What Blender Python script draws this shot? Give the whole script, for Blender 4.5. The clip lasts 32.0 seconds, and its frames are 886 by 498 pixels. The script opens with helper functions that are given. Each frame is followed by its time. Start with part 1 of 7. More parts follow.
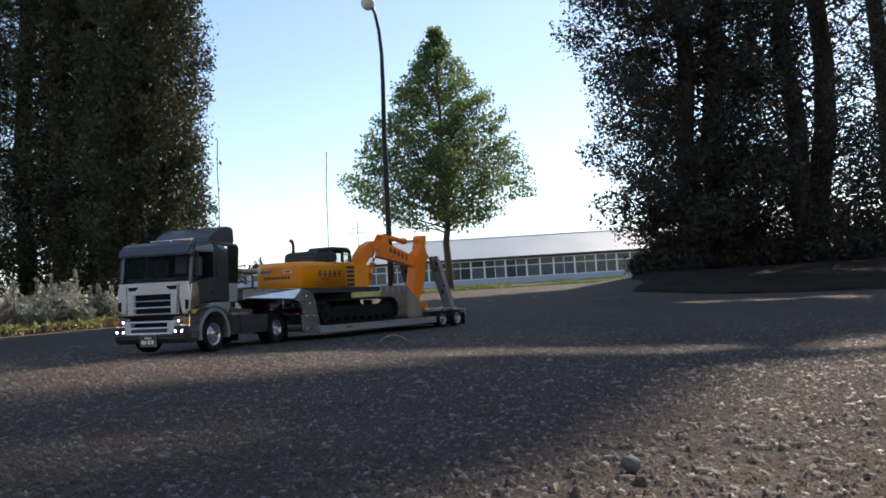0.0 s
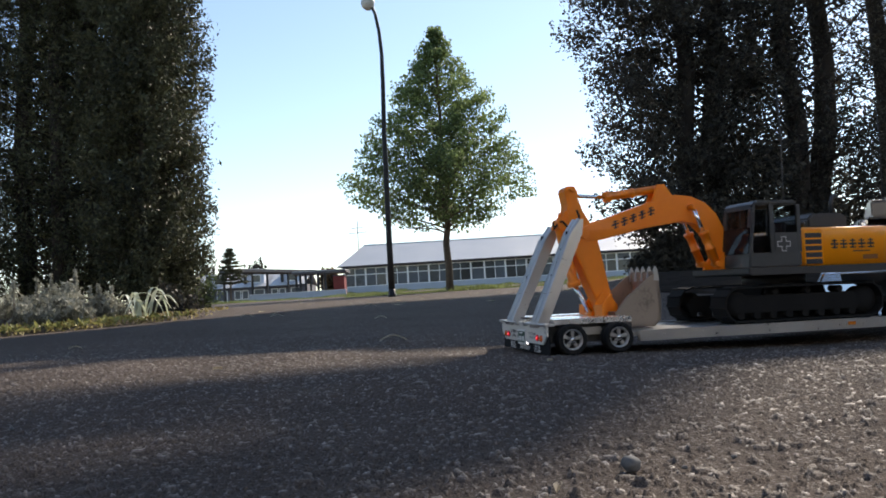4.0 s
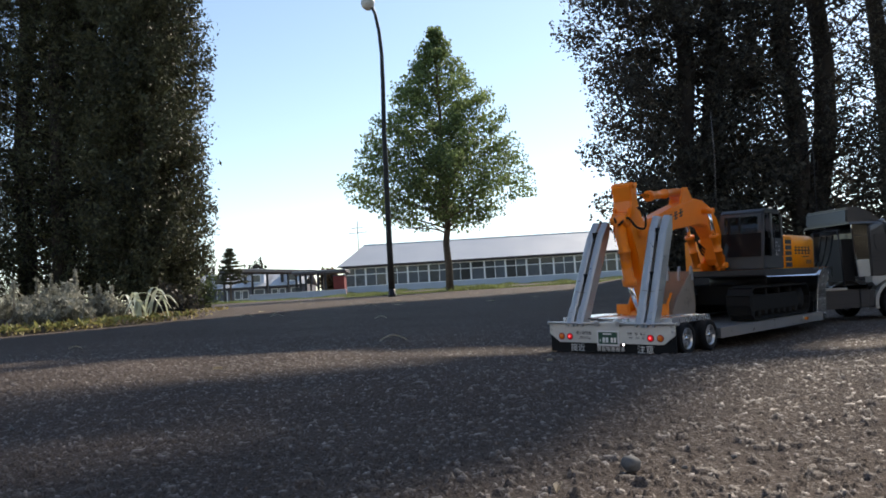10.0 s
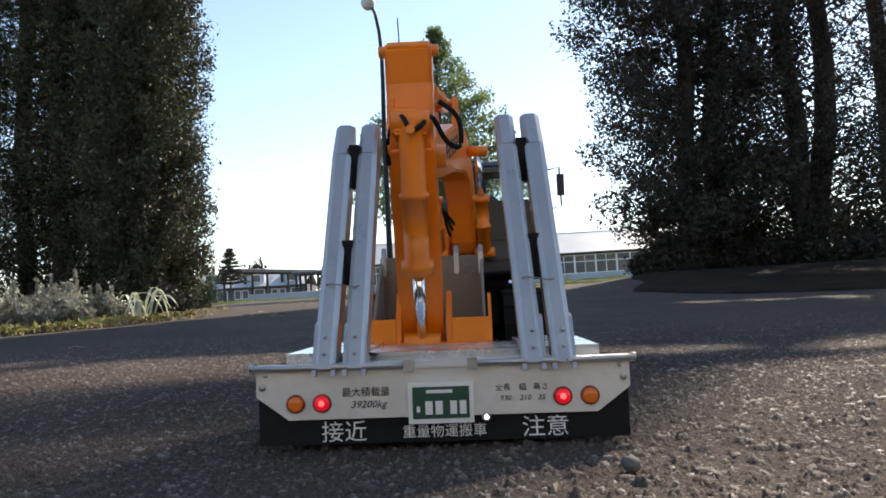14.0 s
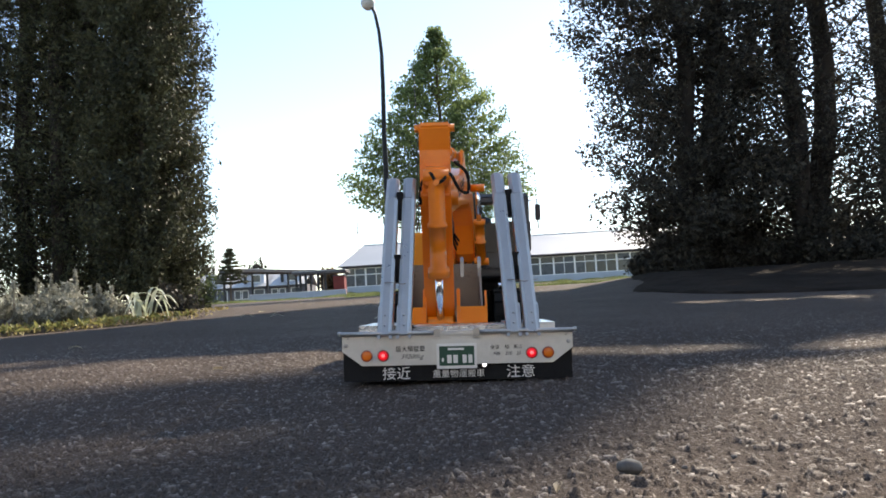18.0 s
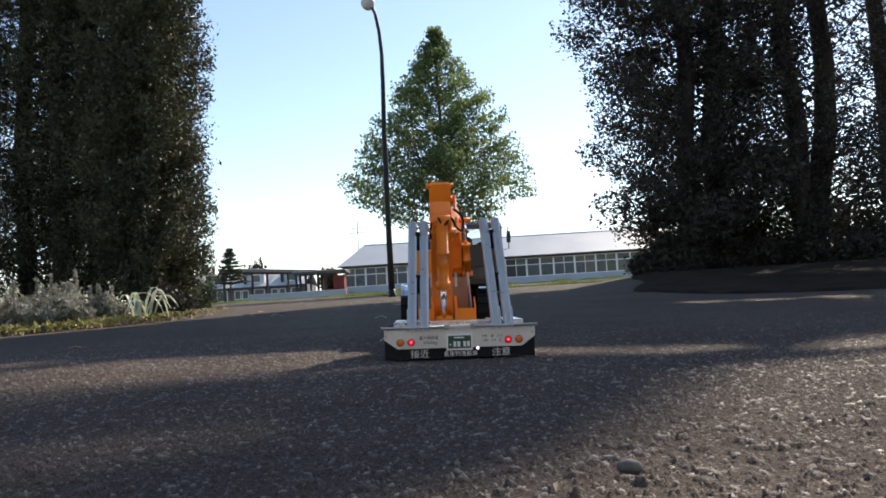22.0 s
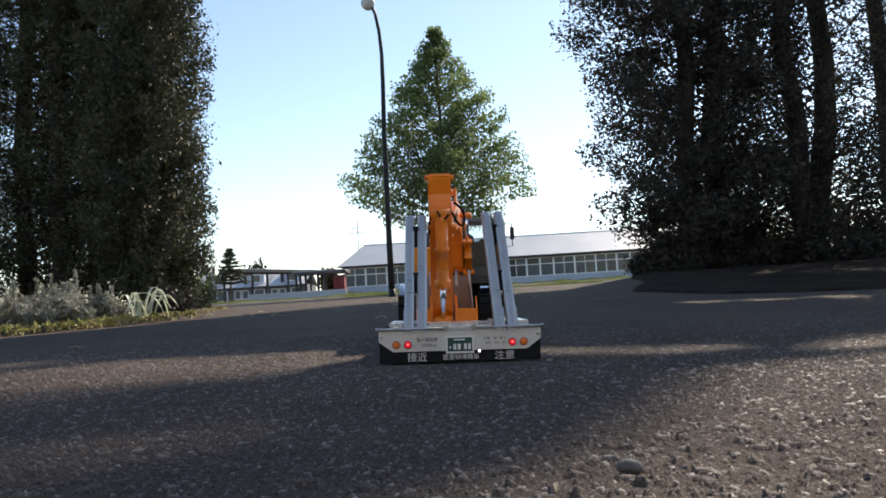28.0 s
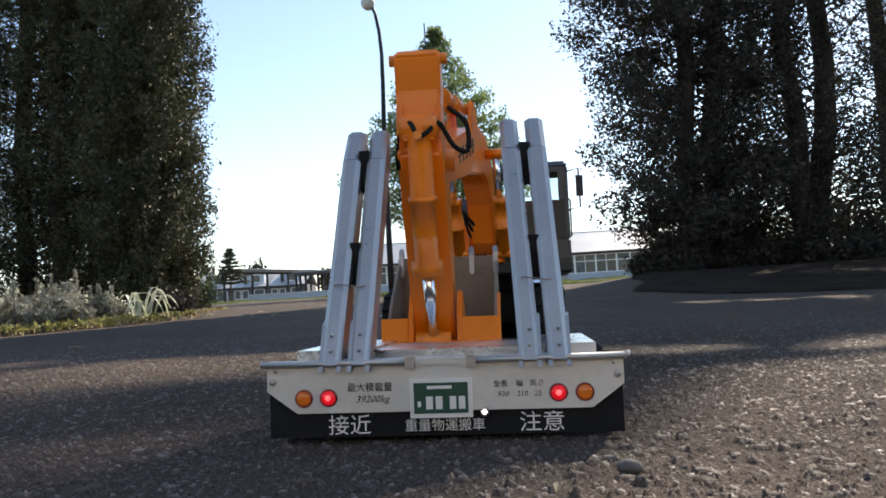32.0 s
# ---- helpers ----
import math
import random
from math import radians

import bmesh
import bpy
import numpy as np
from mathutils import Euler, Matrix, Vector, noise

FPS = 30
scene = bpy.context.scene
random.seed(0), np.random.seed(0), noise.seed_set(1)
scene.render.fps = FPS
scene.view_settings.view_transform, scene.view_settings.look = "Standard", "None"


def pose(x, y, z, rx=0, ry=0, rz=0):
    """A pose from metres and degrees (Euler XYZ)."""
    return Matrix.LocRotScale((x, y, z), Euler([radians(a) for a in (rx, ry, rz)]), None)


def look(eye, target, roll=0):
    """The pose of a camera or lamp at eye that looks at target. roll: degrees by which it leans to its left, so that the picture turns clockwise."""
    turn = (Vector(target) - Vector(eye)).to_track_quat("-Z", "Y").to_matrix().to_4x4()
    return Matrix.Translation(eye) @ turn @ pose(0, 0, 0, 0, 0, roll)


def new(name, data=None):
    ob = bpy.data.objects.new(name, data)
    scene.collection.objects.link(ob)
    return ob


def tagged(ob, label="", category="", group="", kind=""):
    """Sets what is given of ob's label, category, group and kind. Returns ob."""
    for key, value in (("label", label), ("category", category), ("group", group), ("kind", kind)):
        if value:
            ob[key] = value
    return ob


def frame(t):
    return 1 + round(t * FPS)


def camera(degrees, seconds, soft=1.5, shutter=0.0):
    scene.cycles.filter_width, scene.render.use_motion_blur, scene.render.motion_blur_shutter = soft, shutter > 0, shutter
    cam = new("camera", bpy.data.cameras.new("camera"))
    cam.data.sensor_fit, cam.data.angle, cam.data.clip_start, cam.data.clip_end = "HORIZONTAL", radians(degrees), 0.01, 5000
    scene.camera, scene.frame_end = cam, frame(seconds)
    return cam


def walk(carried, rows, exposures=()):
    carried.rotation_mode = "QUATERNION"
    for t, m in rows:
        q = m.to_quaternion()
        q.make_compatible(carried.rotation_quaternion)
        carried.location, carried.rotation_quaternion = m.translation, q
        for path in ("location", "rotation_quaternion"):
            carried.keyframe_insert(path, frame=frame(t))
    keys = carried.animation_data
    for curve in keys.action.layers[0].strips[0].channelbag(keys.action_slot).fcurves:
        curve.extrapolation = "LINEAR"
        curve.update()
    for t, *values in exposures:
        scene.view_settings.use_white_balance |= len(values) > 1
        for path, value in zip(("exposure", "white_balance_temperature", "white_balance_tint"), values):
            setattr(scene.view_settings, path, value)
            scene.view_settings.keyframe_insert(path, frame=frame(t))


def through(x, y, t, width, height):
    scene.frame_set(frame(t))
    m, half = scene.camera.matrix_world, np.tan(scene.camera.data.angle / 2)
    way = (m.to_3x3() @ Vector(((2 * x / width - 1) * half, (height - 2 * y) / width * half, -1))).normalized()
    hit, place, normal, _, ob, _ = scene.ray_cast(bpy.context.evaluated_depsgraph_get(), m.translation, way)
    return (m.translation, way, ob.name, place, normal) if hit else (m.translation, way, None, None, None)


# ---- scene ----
cam = camera(58.94, 32.0, soft=1.7, shutter=0.12)
EYE = (0.0, 0.0, 0.083)
walk(cam, [(0, look(EYE, (0, math.cos(radians(4.2)), 0.083 + math.sin(radians(4.2))), -3.48)),
           (32, look(EYE, (0, math.cos(radians(4.2)), 0.083 + math.sin(radians(4.2))), -3.48))],
     exposures=[(t, 0.53 + e, k + 900, 12) for t, e, k in (
         (0, 0.1, 6900), (1.4, 0.12, 6950), (2.0, 0.46, 7100), (2.5, 0.68, 7200), (3.2, 0.46, 7000), (3.5, 0.28, 6950), (5.5, 0.08, 6900), (11.5, 0.08, 6950), (12.5, 0.2, 7050),
         (14.0, 0.35, 7150), (14.5, 0.55, 7300), (16.5, 1.15, 7900), (17.0, 1.1, 7900), (17.4, 0.85, 7500), (18.0, 0.62, 7250), (18.6, 0.2, 7050), (29.5, 0.15, 7000), (31, 0.25, 7100), (32, 0.35, 7200))])

# ---- world and sun ----
SUN_AZ, SUN_EL = 35.0, 38.0          # to the right of the view line, above the horizon
SUN_DIR = Vector((math.sin(radians(SUN_AZ)) * math.cos(radians(SUN_EL)),
                  math.cos(radians(SUN_AZ)) * math.cos(radians(SUN_EL)), math.sin(radians(SUN_EL))))
world = bpy.data.worlds.new("sky")
scene.world = world
world.use_nodes = True
wn = world.node_tree.nodes
sky = wn.new("ShaderNodeTexSky")
sky.sky_type, sky.sun_disc = "NISHITA", False
sky.sun_elevation, sky.sun_rotation = radians(SUN_EL), radians(SUN_AZ)
sky.air_density, sky.dust_density, sky.ozone_density = 1.0, 0.16, 3.6
world.node_tree.links.new(sky.outputs[0], wn["Background"].inputs[0])
wn["Background"].inputs[1].default_value = 0.15
sun = new("sun", bpy.data.lights.new("sun", "SUN"))
sun.data.energy, sun.data.angle, sun.data.color = 4.1, radians(0.45), (1.0, 0.98, 0.95)
sun.matrix_world = look(SUN_DIR * 50, (0, 0, 0))

# ---- materials ----
MATS = {}


def nodes_of(name):
    m = bpy.data.materials.new(name)
    m.use_nodes = True
    return m, m.node_tree.nodes, m.node_tree.links, m.node_tree.nodes["Principled BSDF"]


def mat(name, colour, rough=0.5, metal=0.0, vary=0.12, scale=8.0, bump=0.0, bump_scale=60.0, coat=0.0, dirt=None, per_piece=0.0, rough_vary=0.12):
    """A surface with colour variation at two scales, optional dirt and fine relief."""
    if name in MATS:
        return MATS[name]
    m, n, l, bs = nodes_of(name)
    tc = n.new("ShaderNodeTexCoord")
    big, small = n.new("ShaderNodeTexNoise"), n.new("ShaderNodeTexNoise")
    big.inputs["Scale"].default_value, small.inputs["Scale"].default_value = scale, scale * 9
    big.inputs["Detail"].default_value = small.inputs["Detail"].default_value = 4
    for t in (big, small):
        l.new(tc.outputs["Object"], t.inputs["Vector"])
    mix = n.new("ShaderNodeMath")
    mix.operation = "MULTIPLY_ADD"
    l.new(small.outputs[0], mix.inputs[0])
    mix.inputs[1].default_value = 0.5
    l.new(big.outputs[0], mix.inputs[2])
    ramp = n.new("ShaderNodeValToRGB")
    c = np.array(colour)
    lo, hi = c * (1 - vary), np.minimum(c * (1 + vary), 1)
    if dirt is not None:
        lo = np.array(dirt)
    ramp.color_ramp.elements[0].position, ramp.color_ramp.elements[1].position = 0.45, 0.95 if dirt is None else 0.7
    ramp.color_ramp.elements[0].color, ramp.color_ramp.elements[1].color = (*lo, 1), (*hi, 1)
    l.new(mix.outputs[0], ramp.inputs[0])
    out = ramp.outputs[0]
    if per_piece:
        info = n.new("ShaderNodeObjectInfo")
        hsv = n.new("ShaderNodeHueSaturation")
        mr = n.new("ShaderNodeMapRange")
        mr.inputs["To Min"].default_value, mr.inputs["To Max"].default_value = 1 - per_piece, 1 + per_piece
        l.new(info.outputs["Random"], mr.inputs["Value"])
        l.new(mr.outputs[0], hsv.inputs["Value"])
        l.new(out, hsv.inputs["Color"])
        out = hsv.outputs[0]
    l.new(out, bs.inputs["Base Color"])
    rr = n.new("ShaderNodeMapRange")
    rr.inputs["To Min"].default_value, rr.inputs["To Max"].default_value = max(rough - rough_vary, 0.03), min(rough + rough_vary, 1)
    l.new(mix.outputs[0], rr.inputs["Value"])
    l.new(rr.outputs[0], bs.inputs["Roughness"])
    bs.inputs["Metallic"].default_value = metal
    bs.inputs["Coat Weight"].default_value = coat
    bs.inputs["Coat Roughness"].default_value = 0.08
    if bump:
        bt, bn = n.new("ShaderNodeTexNoise"), n.new("ShaderNodeBump")
        bt.inputs["Scale"].default_value, bt.inputs["Detail"].default_value = bump_scale, 5
        l.new(tc.outputs["Object"], bt.inputs["Vector"])
        l.new(bt.outputs[0], bn.inputs["Height"])
        bn.inputs["Strength"].default_value, bn.inputs["Distance"].default_value = bump, 0.3 / bump_scale
        l.new(bn.outputs[0], bs.inputs["Normal"])
    MATS[name] = m
    return m


def glow(name, colour, strength, base=None):
    if name in MATS:
        return MATS[name]
    m, n, l, bs = nodes_of(name)
    bs.inputs["Base Color"].default_value = (*(base or colour), 1)
    bs.inputs["Roughness"].default_value = 0.15
    bs.inputs["Emission Color"].default_value = (*colour, 1)
    bs.inputs["Emission Strength"].default_value = strength
    MATS[name] = m
    return m


def glass(name, colour=(0.9, 0.93, 0.95), rough=0.02):
    if name in MATS:
        return MATS[name]
    m, n, l, bs = nodes_of(name)
    bs.inputs["Base Color"].default_value = (*colour, 1)
    bs.inputs["Roughness"].default_value = rough
    bs.inputs["Transmission Weight"].default_value = 1.0
    bs.inputs["IOR"].default_value = 1.1
    MATS[name] = m
    return m


def leaf(name, dark, light, through=0.35, scale=0.6, gloss=0.4):
    """Foliage: each leaf has its own tone, and some light passes through it."""
    if name in MATS:
        return MATS[name]
    m, n, l, bs = nodes_of(name)
    geo = n.new("ShaderNodeNewGeometry")
    tc = n.new("ShaderNodeTexCoord")
    noi = n.new("ShaderNodeTexNoise")
    noi.inputs["Scale"].default_value = scale
    l.new(tc.outputs["Object"], noi.inputs["Vector"])
    add = n.new("ShaderNodeMath")
    add.operation = "MULTIPLY_ADD"
    l.new(geo.outputs["Random Per Island"], add.inputs[0])
    add.inputs[1].default_value = 0.6
    l.new(noi.outputs[0], add.inputs[2])
    ramp = n.new("ShaderNodeValToRGB")
    ramp.color_ramp.elements[0].position, ramp.color_ramp.elements[1].position = 0.35, 1.0
    ramp.color_ramp.elements[0].color, ramp.color_ramp.elements[1].color = (*dark, 1), (*light, 1)
    l.new(add.outputs[0], ramp.inputs[0])
    l.new(ramp.outputs[0], bs.inputs["Base Color"])
    bs.inputs["Roughness"].default_value = 0.5
    bs.inputs["Specular IOR Level"].default_value = gloss
    tr, mx = n.new("ShaderNodeBsdfTranslucent"), n.new("ShaderNodeMixShader")
    l.new(ramp.outputs[0], tr.inputs["Color"])
    mx.inputs[0].default_value = through
    l.new(bs.outputs[0], mx.inputs[1])
    l.new(tr.outputs[0], mx.inputs[2])
    l.new(mx.outputs[0], n["Material Output"].inputs["Surface"])
    MATS[name] = m
    return m


def asphalt():
    """Worn asphalt: dark binder, paler stone tops, fine grit and broad stains."""
    m, n, l, bs = nodes_of("asphalt")
    tc = n.new("ShaderNodeTexCoord")
    att = n.new("ShaderNodeAttribute")
    att.attribute_name = "stone"
    vor = n.new("ShaderNodeTexVoronoi")
    vor.voronoi_dimensions = "2D"
    vor.inputs["Scale"].default_value = 210
    grit, stain = n.new("ShaderNodeTexNoise"), n.new("ShaderNodeTexNoise")
    grit.inputs["Scale"].default_value, grit.inputs["Detail"].default_value = 800, 4
    stain.inputs["Scale"].default_value, stain.inputs["Detail"].default_value = 1.7, 6
    for t in (vor, grit, stain):
        l.new(tc.outputs["Object"], t.inputs["Vector"])
    sep = n.new("ShaderNodeSeparateColor")
    l.new(vor.outputs["Color"], sep.inputs[0])
    mixv = n.new("ShaderNodeMath")
    # small stones between the larger ones
    def chips(tex, split, least, most, edge):
        """Stones in some cells only, crisp at the rim, each with its own tone."""
        rim, some, out = n.new("ShaderNodeValToRGB"), n.new("ShaderNodeMapRange"), n.new("ShaderNodeMath")
        rim.color_ramp.elements[0].position, rim.color_ramp.elements[0].color = edge, (1, 1, 1, 1)
        rim.color_ramp.elements[1].position, rim.color_ramp.elements[1].color = edge + 0.05, (0, 0, 0, 1)
        l.new(tex.outputs["Distance"], rim.inputs[0])
        some.inputs["From Min"].default_value, some.inputs["To Max"].default_value = least, most
        l.new(split.outputs[0], some.inputs["Value"])
        out.operation = "MULTIPLY"
        l.new(rim.outputs[0], out.inputs[0])
        l.new(some.outputs[0], out.inputs[1])
        return out

    vor2, sep2, small = n.new("ShaderNodeTexVoronoi"), n.new("ShaderNodeSeparateColor"), n.new("ShaderNodeMath")
    vor2.voronoi_dimensions = "2D"
    vor2.inputs["Scale"].default_value = 430
    l.new(tc.outputs["Object"], vor2.inputs["Vector"])
    l.new(vor2.outputs["Color"], sep2.inputs[0])
    small.operation = "MAXIMUM"
    l.new(chips(vor, sep, 0.62, 0.55, 0.30).outputs[0], small.inputs[0])
    l.new(chips(vor2, sep2, 0.66, 0.5, 0.34).outputs[0], small.inputs[1])
    mixv.operation = "MAXIMUM"
    l.new(small.outputs[0], mixv.inputs[0])
    l.new(att.outputs["Fac"], mixv.inputs[1])
    ramp = n.new("ShaderNodeValToRGB")
    e = ramp.color_ramp.elements
    e[0].position, e[0].color = 0.05, (0.122, 0.098, 0.085, 1)
    e[1].position, e[1].color = 1.0, (0.420, 0.354, 0.309, 1)
    e2 = e.new(0.45)
    e2.color = (0.205, 0.170, 0.148, 1)
    l.new(mixv.outputs[0], ramp.inputs[0])
    mul, mul2 = n.new("ShaderNodeMix"), n.new("ShaderNodeMix")
    for k, (mm, fac, src, lo, hi, p0, p1) in enumerate(((mul, 0.85, grit, 0.28, 1.0, 0.32, 0.62), (mul2, 0.55, stain, 0.6, 1.0, 0.35, 0.65))):
        mm.data_type, mm.blend_type = "RGBA", "MULTIPLY"
        mm.inputs[0].default_value = fac
        r = n.new("ShaderNodeValToRGB")
        r.color_ramp.elements[0].position, r.color_ramp.elements[1].position = p0, p1
        r.color_ramp.elements[0].color, r.color_ramp.elements[1].color = (lo, lo, lo, 1), (hi, hi * 0.985, hi * 0.96, 1)
        l.new(src.outputs[0], r.inputs[0])
        l.new(r.outputs[0], mm.inputs[7])
    l.new(ramp.outputs[0], mul.inputs[6])
    l.new(mul.outputs[2], mul2.inputs[6])
    l.new(mul2.outputs[2], bs.inputs["Base Color"])
    rr = n.new("ShaderNodeMapRange")
    rr.inputs["To Min"].default_value, rr.inputs["To Max"].default_value = 0.9, 0.30
    l.new(mixv.outputs[0], rr.inputs["Value"])
    l.new(rr.outputs[0], bs.inputs["Roughness"])
    sp = n.new("ShaderNodeMapRange")          # the binder is dull, the stone tops glint
    sp.inputs["From Min"].default_value, sp.inputs["From Max"].default_value = 0.15, 0.8
    sp.inputs["To Min"].default_value, sp.inputs["To Max"].default_value = 0.06, 0.42
    l.new(mixv.outputs[0], sp.inputs["Value"])
    l.new(sp.outputs[0], bs.inputs["Specular IOR Level"])
    b1, b2 = n.new("ShaderNodeBump"), n.new("ShaderNodeBump")
    b1.inputs["Strength"].default_value, b1.inputs["Distance"].default_value = 1.0, 0.0018
    b2.inputs["Strength"].default_value, b2.inputs["Distance"].default_value = 0.9, 0.0012
    l.new(small.outputs[0], b1.inputs["Height"])
    l.new(grit.outputs[0], b2.inputs["Height"])
    l.new(b1.outputs[0], b2.inputs["Normal"])
    l.new(b2.outputs[0], bs.inputs["Normal"])
    return m


# ---- mesh helpers ----
def link(name, bm, material, parent=None, label=""):
    me = bpy.data.meshes.new(name)
    bm.to_mesh(me)
    bm.free()
    me.materials.append(material)
    ob = new(name, me)
    if parent is not None:
        ob.parent = parent
    if label:
        ob["label"] = label
    return ob


part = link


def thing(name, label, category, group="", kind="", m=None):
    ob = tagged(new(name), label, category, group, kind)
    if m is not None:
        ob.matrix_world = m
    return ob


def soften(bm, width=0.002, seg=2):
    if width:
        edges = [e for e in bm.edges if len(e.link_faces) == 2 and e.calc_face_angle(0) > 0.5]
        bmesh.ops.bevel(bm, geom=edges, offset=width, segments=seg, affect="EDGES", clamp_overlap=True)
    return bm


def box(x0, x1, y0, y1, z0, z1, r=0.0, bm=None):
    b = bmesh.new()
    vs = [b.verts.new(p) for p in ((x0, y0, z0), (x1, y0, z0), (x1, y1, z0), (x0, y1, z0), (x0, y0, z1), (x1, y0, z1), (x1, y1, z1), (x0, y1, z1))]
    for f in ((0, 3, 2, 1), (4, 5, 6, 7), (0, 1, 5, 4), (1, 2, 6, 5), (2, 3, 7, 6), (3, 0, 4, 7)):
        b.faces.new([vs[i] for i in f])
    soften(b, r)
    return merge(bm, b)


def merge(bm, b):
    if bm is None:
        return b
    me = bpy.data.meshes.new("tmp")
    b.to_mesh(me)
    b.free()
    bm.from_mesh(me)
    bpy.data.meshes.remove(me)
    return bm


def prism(profile, x0, x1, r=0.0, bm=None, axis="x"):
    """A closed outline, extruded: (y, z) along x, (x, z) along y or (x, y) along z."""
    b = bmesh.new()
    put = {"x": lambda p, a: (a, p[0], p[1]), "y": lambda p, a: (p[0], a, p[1]), "z": lambda p, a: (p[0], p[1], a)}[axis]
    lo, hi = [b.verts.new(put(p, x0)) for p in profile], [b.verts.new(put(p, x1)) for p in profile]
    b.faces.new(lo), b.faces.new(hi[::-1])
    k = len(profile)
    for i in range(k):
        b.faces.new((lo[i], hi[i], hi[(i + 1) % k], lo[(i + 1) % k]))
    bmesh.ops.recalc_face_normals(b, faces=b.faces)
    soften(b, r)
    return merge(bm, b)


def tube(points, radii, sides=10, bm=None):
    """A round bar along a line of points."""
    b = bmesh.new()
    if not isinstance(radii, (list, tuple)):
        radii = [radii] * len(points)
    pts = [Vector(p) for p in points]
    rings = []
    for i, p in enumerate(pts):
        d = (pts[min(i + 1, len(pts) - 1)] - pts[max(i - 1, 0)]).normalized()
        side = d.cross(Vector((0, 0, 1)) if abs(d.z) < 0.9 else Vector((1, 0, 0))).normalized()
        up = side.cross(d)
        rings.append([b.verts.new(p + radii[i] * (math.cos(a) * side + math.sin(a) * up)) for a in (2 * math.pi * k / sides for k in range(sides))])
    for a, c in zip(rings, rings[1:]):
        for k in range(sides):
            f = b.faces.new((a[k], a[(k + 1) % sides], c[(k + 1) % sides], c[k]))
            f.smooth = True
    b.faces.new(rings[0][::-1]), b.faces.new(rings[-1])
    bmesh.ops.recalc_face_normals(b, faces=b.faces)
    return merge(bm, b)


def lathe(profile, sides=28, axis="x", centre=(0, 0, 0), bm=None, caps=True):
    """Turned shape: (along, radius) round an axis."""
    b = bmesh.new()
    rings = []
    for a, r in profile:
        ring = []
        for k in range(sides):
            c, s = r * math.cos(2 * math.pi * k / sides), r * math.sin(2 * math.pi * k / sides)
            p = {"x": (a, c, s), "y": (c, a, s), "z": (c, s, a)}[axis]
            ring.append(b.verts.new(Vector(p) + Vector(centre)))
        rings.append(ring)
    for u, w in zip(rings, rings[1:]):
        for k in range(sides):
            f = b.faces.new((u[k], u[(k + 1) % sides], w[(k + 1) % sides], w[k]))
            f.smooth = True
    if caps and profile[0][1] > 1e-6:
        b.faces.new(rings[0])
    if caps and profile[-1][1] > 1e-6:
        b.faces.new(rings[-1])
    bmesh.ops.remove_doubles(b, verts=b.verts, dist=1e-7)
    bmesh.ops.recalc_face_normals(b, faces=b.faces)
    return merge(bm, b)


def smooth(ob):
    for p in ob.data.polygons:
        p.use_smooth = True
    return ob


def raw_mesh(name, verts, faces, material, parent=None, label=""):
    me = bpy.data.meshes.new(name)
    verts, faces = np.asarray(verts, "f"), np.asarray(faces, "i")
    k = faces.shape[1]
    me.vertices.add(len(verts))
    me.vertices.foreach_set("co", verts.ravel())
    me.loops.add(faces.size)
    me.loops.foreach_set("vertex_index", faces.ravel())
    me.polygons.add(len(faces))
    me.polygons.foreach_set("loop_start", np.arange(0, faces.size, k, dtype="i"))
    me.polygons.foreach_set("loop_total", np.full(len(faces), k, dtype="i"))
    me.update(calc_edges=True)
    me.validate()
    me.materials.append(material)
    ob = new(name, me)
    if parent is not None:
        ob.parent = parent
    if label:
        ob["label"] = label
    return ob


def leaves(name, centres, size, material, parent, rng, droop=0.0, aspect=1.6, spread=None):
    """Many small two-triangle leaves, folded along the midrib, at the given places."""
    n = len(centres)
    a = rng.normal(size=(n, 3))
    a[:, 2] -= droop
    a /= np.linalg.norm(a, axis=1)[:, None]
    b = np.cross(a, rng.normal(size=(n, 3)))
    b /= np.linalg.norm(b, axis=1)[:, None]
    c = np.cross(a, b)
    s = (size * rng.uniform(0.6, 1.35, n))[:, None]
    L, W = a * s * aspect * 0.5, b * s * 0.5
    p = np.asarray(centres)
    fold = c * s * 0.18
    v = np.stack([p - L, p + W + fold, p + L, p - W + fold], 1).reshape(-1, 3)
    i = np.arange(n)[:, None] * 4
    f = np.concatenate([i + np.array([[0, 1, 2]]), i + np.array([[0, 2, 3]])])
    return raw_mesh(name, v, f, material, parent)

# ---- ground ----
def gz(x, y):
    """Height of the ground: it falls a little to one side near by, undulates, and rises gently with distance."""
    rise = 0.024 * 0.6 * np.logaddexp(0, (np.minimum(y, 110.0) - 1.6) / 0.6)
    fade = np.clip((14 - y) / 11, 0, 1) * np.clip((y + 30) / 20, 0, 1)
    lean = -0.0245 + 0.017 * np.exp(-((y - 0.65) / 0.17) ** 2) - 0.012 * np.exp(-((y - 1.3) / 0.25) ** 2)
    dip = 0.075 * np.exp(-((x + 4) / 2) ** 2 - ((y - 6) / 4) ** 2)
    swell = 0.0045 * np.exp(-((y - 0.85) / 0.2) ** 2) - 0.0042 * np.exp(-((y - 0.42) / 0.15) ** 2) - 0.002 * np.exp(-((y - 1.3) / 0.2) ** 2) - 0.0025 * np.exp(-((y - 0.62) / 0.09) ** 2)
    hollow = 0.008 * np.exp(-((x - 0.55) / 0.3) ** 2 - ((y - 1.53) / 0.3) ** 2)
    return rise + lean * np.tanh(x) * fade - dip + swell - hollow


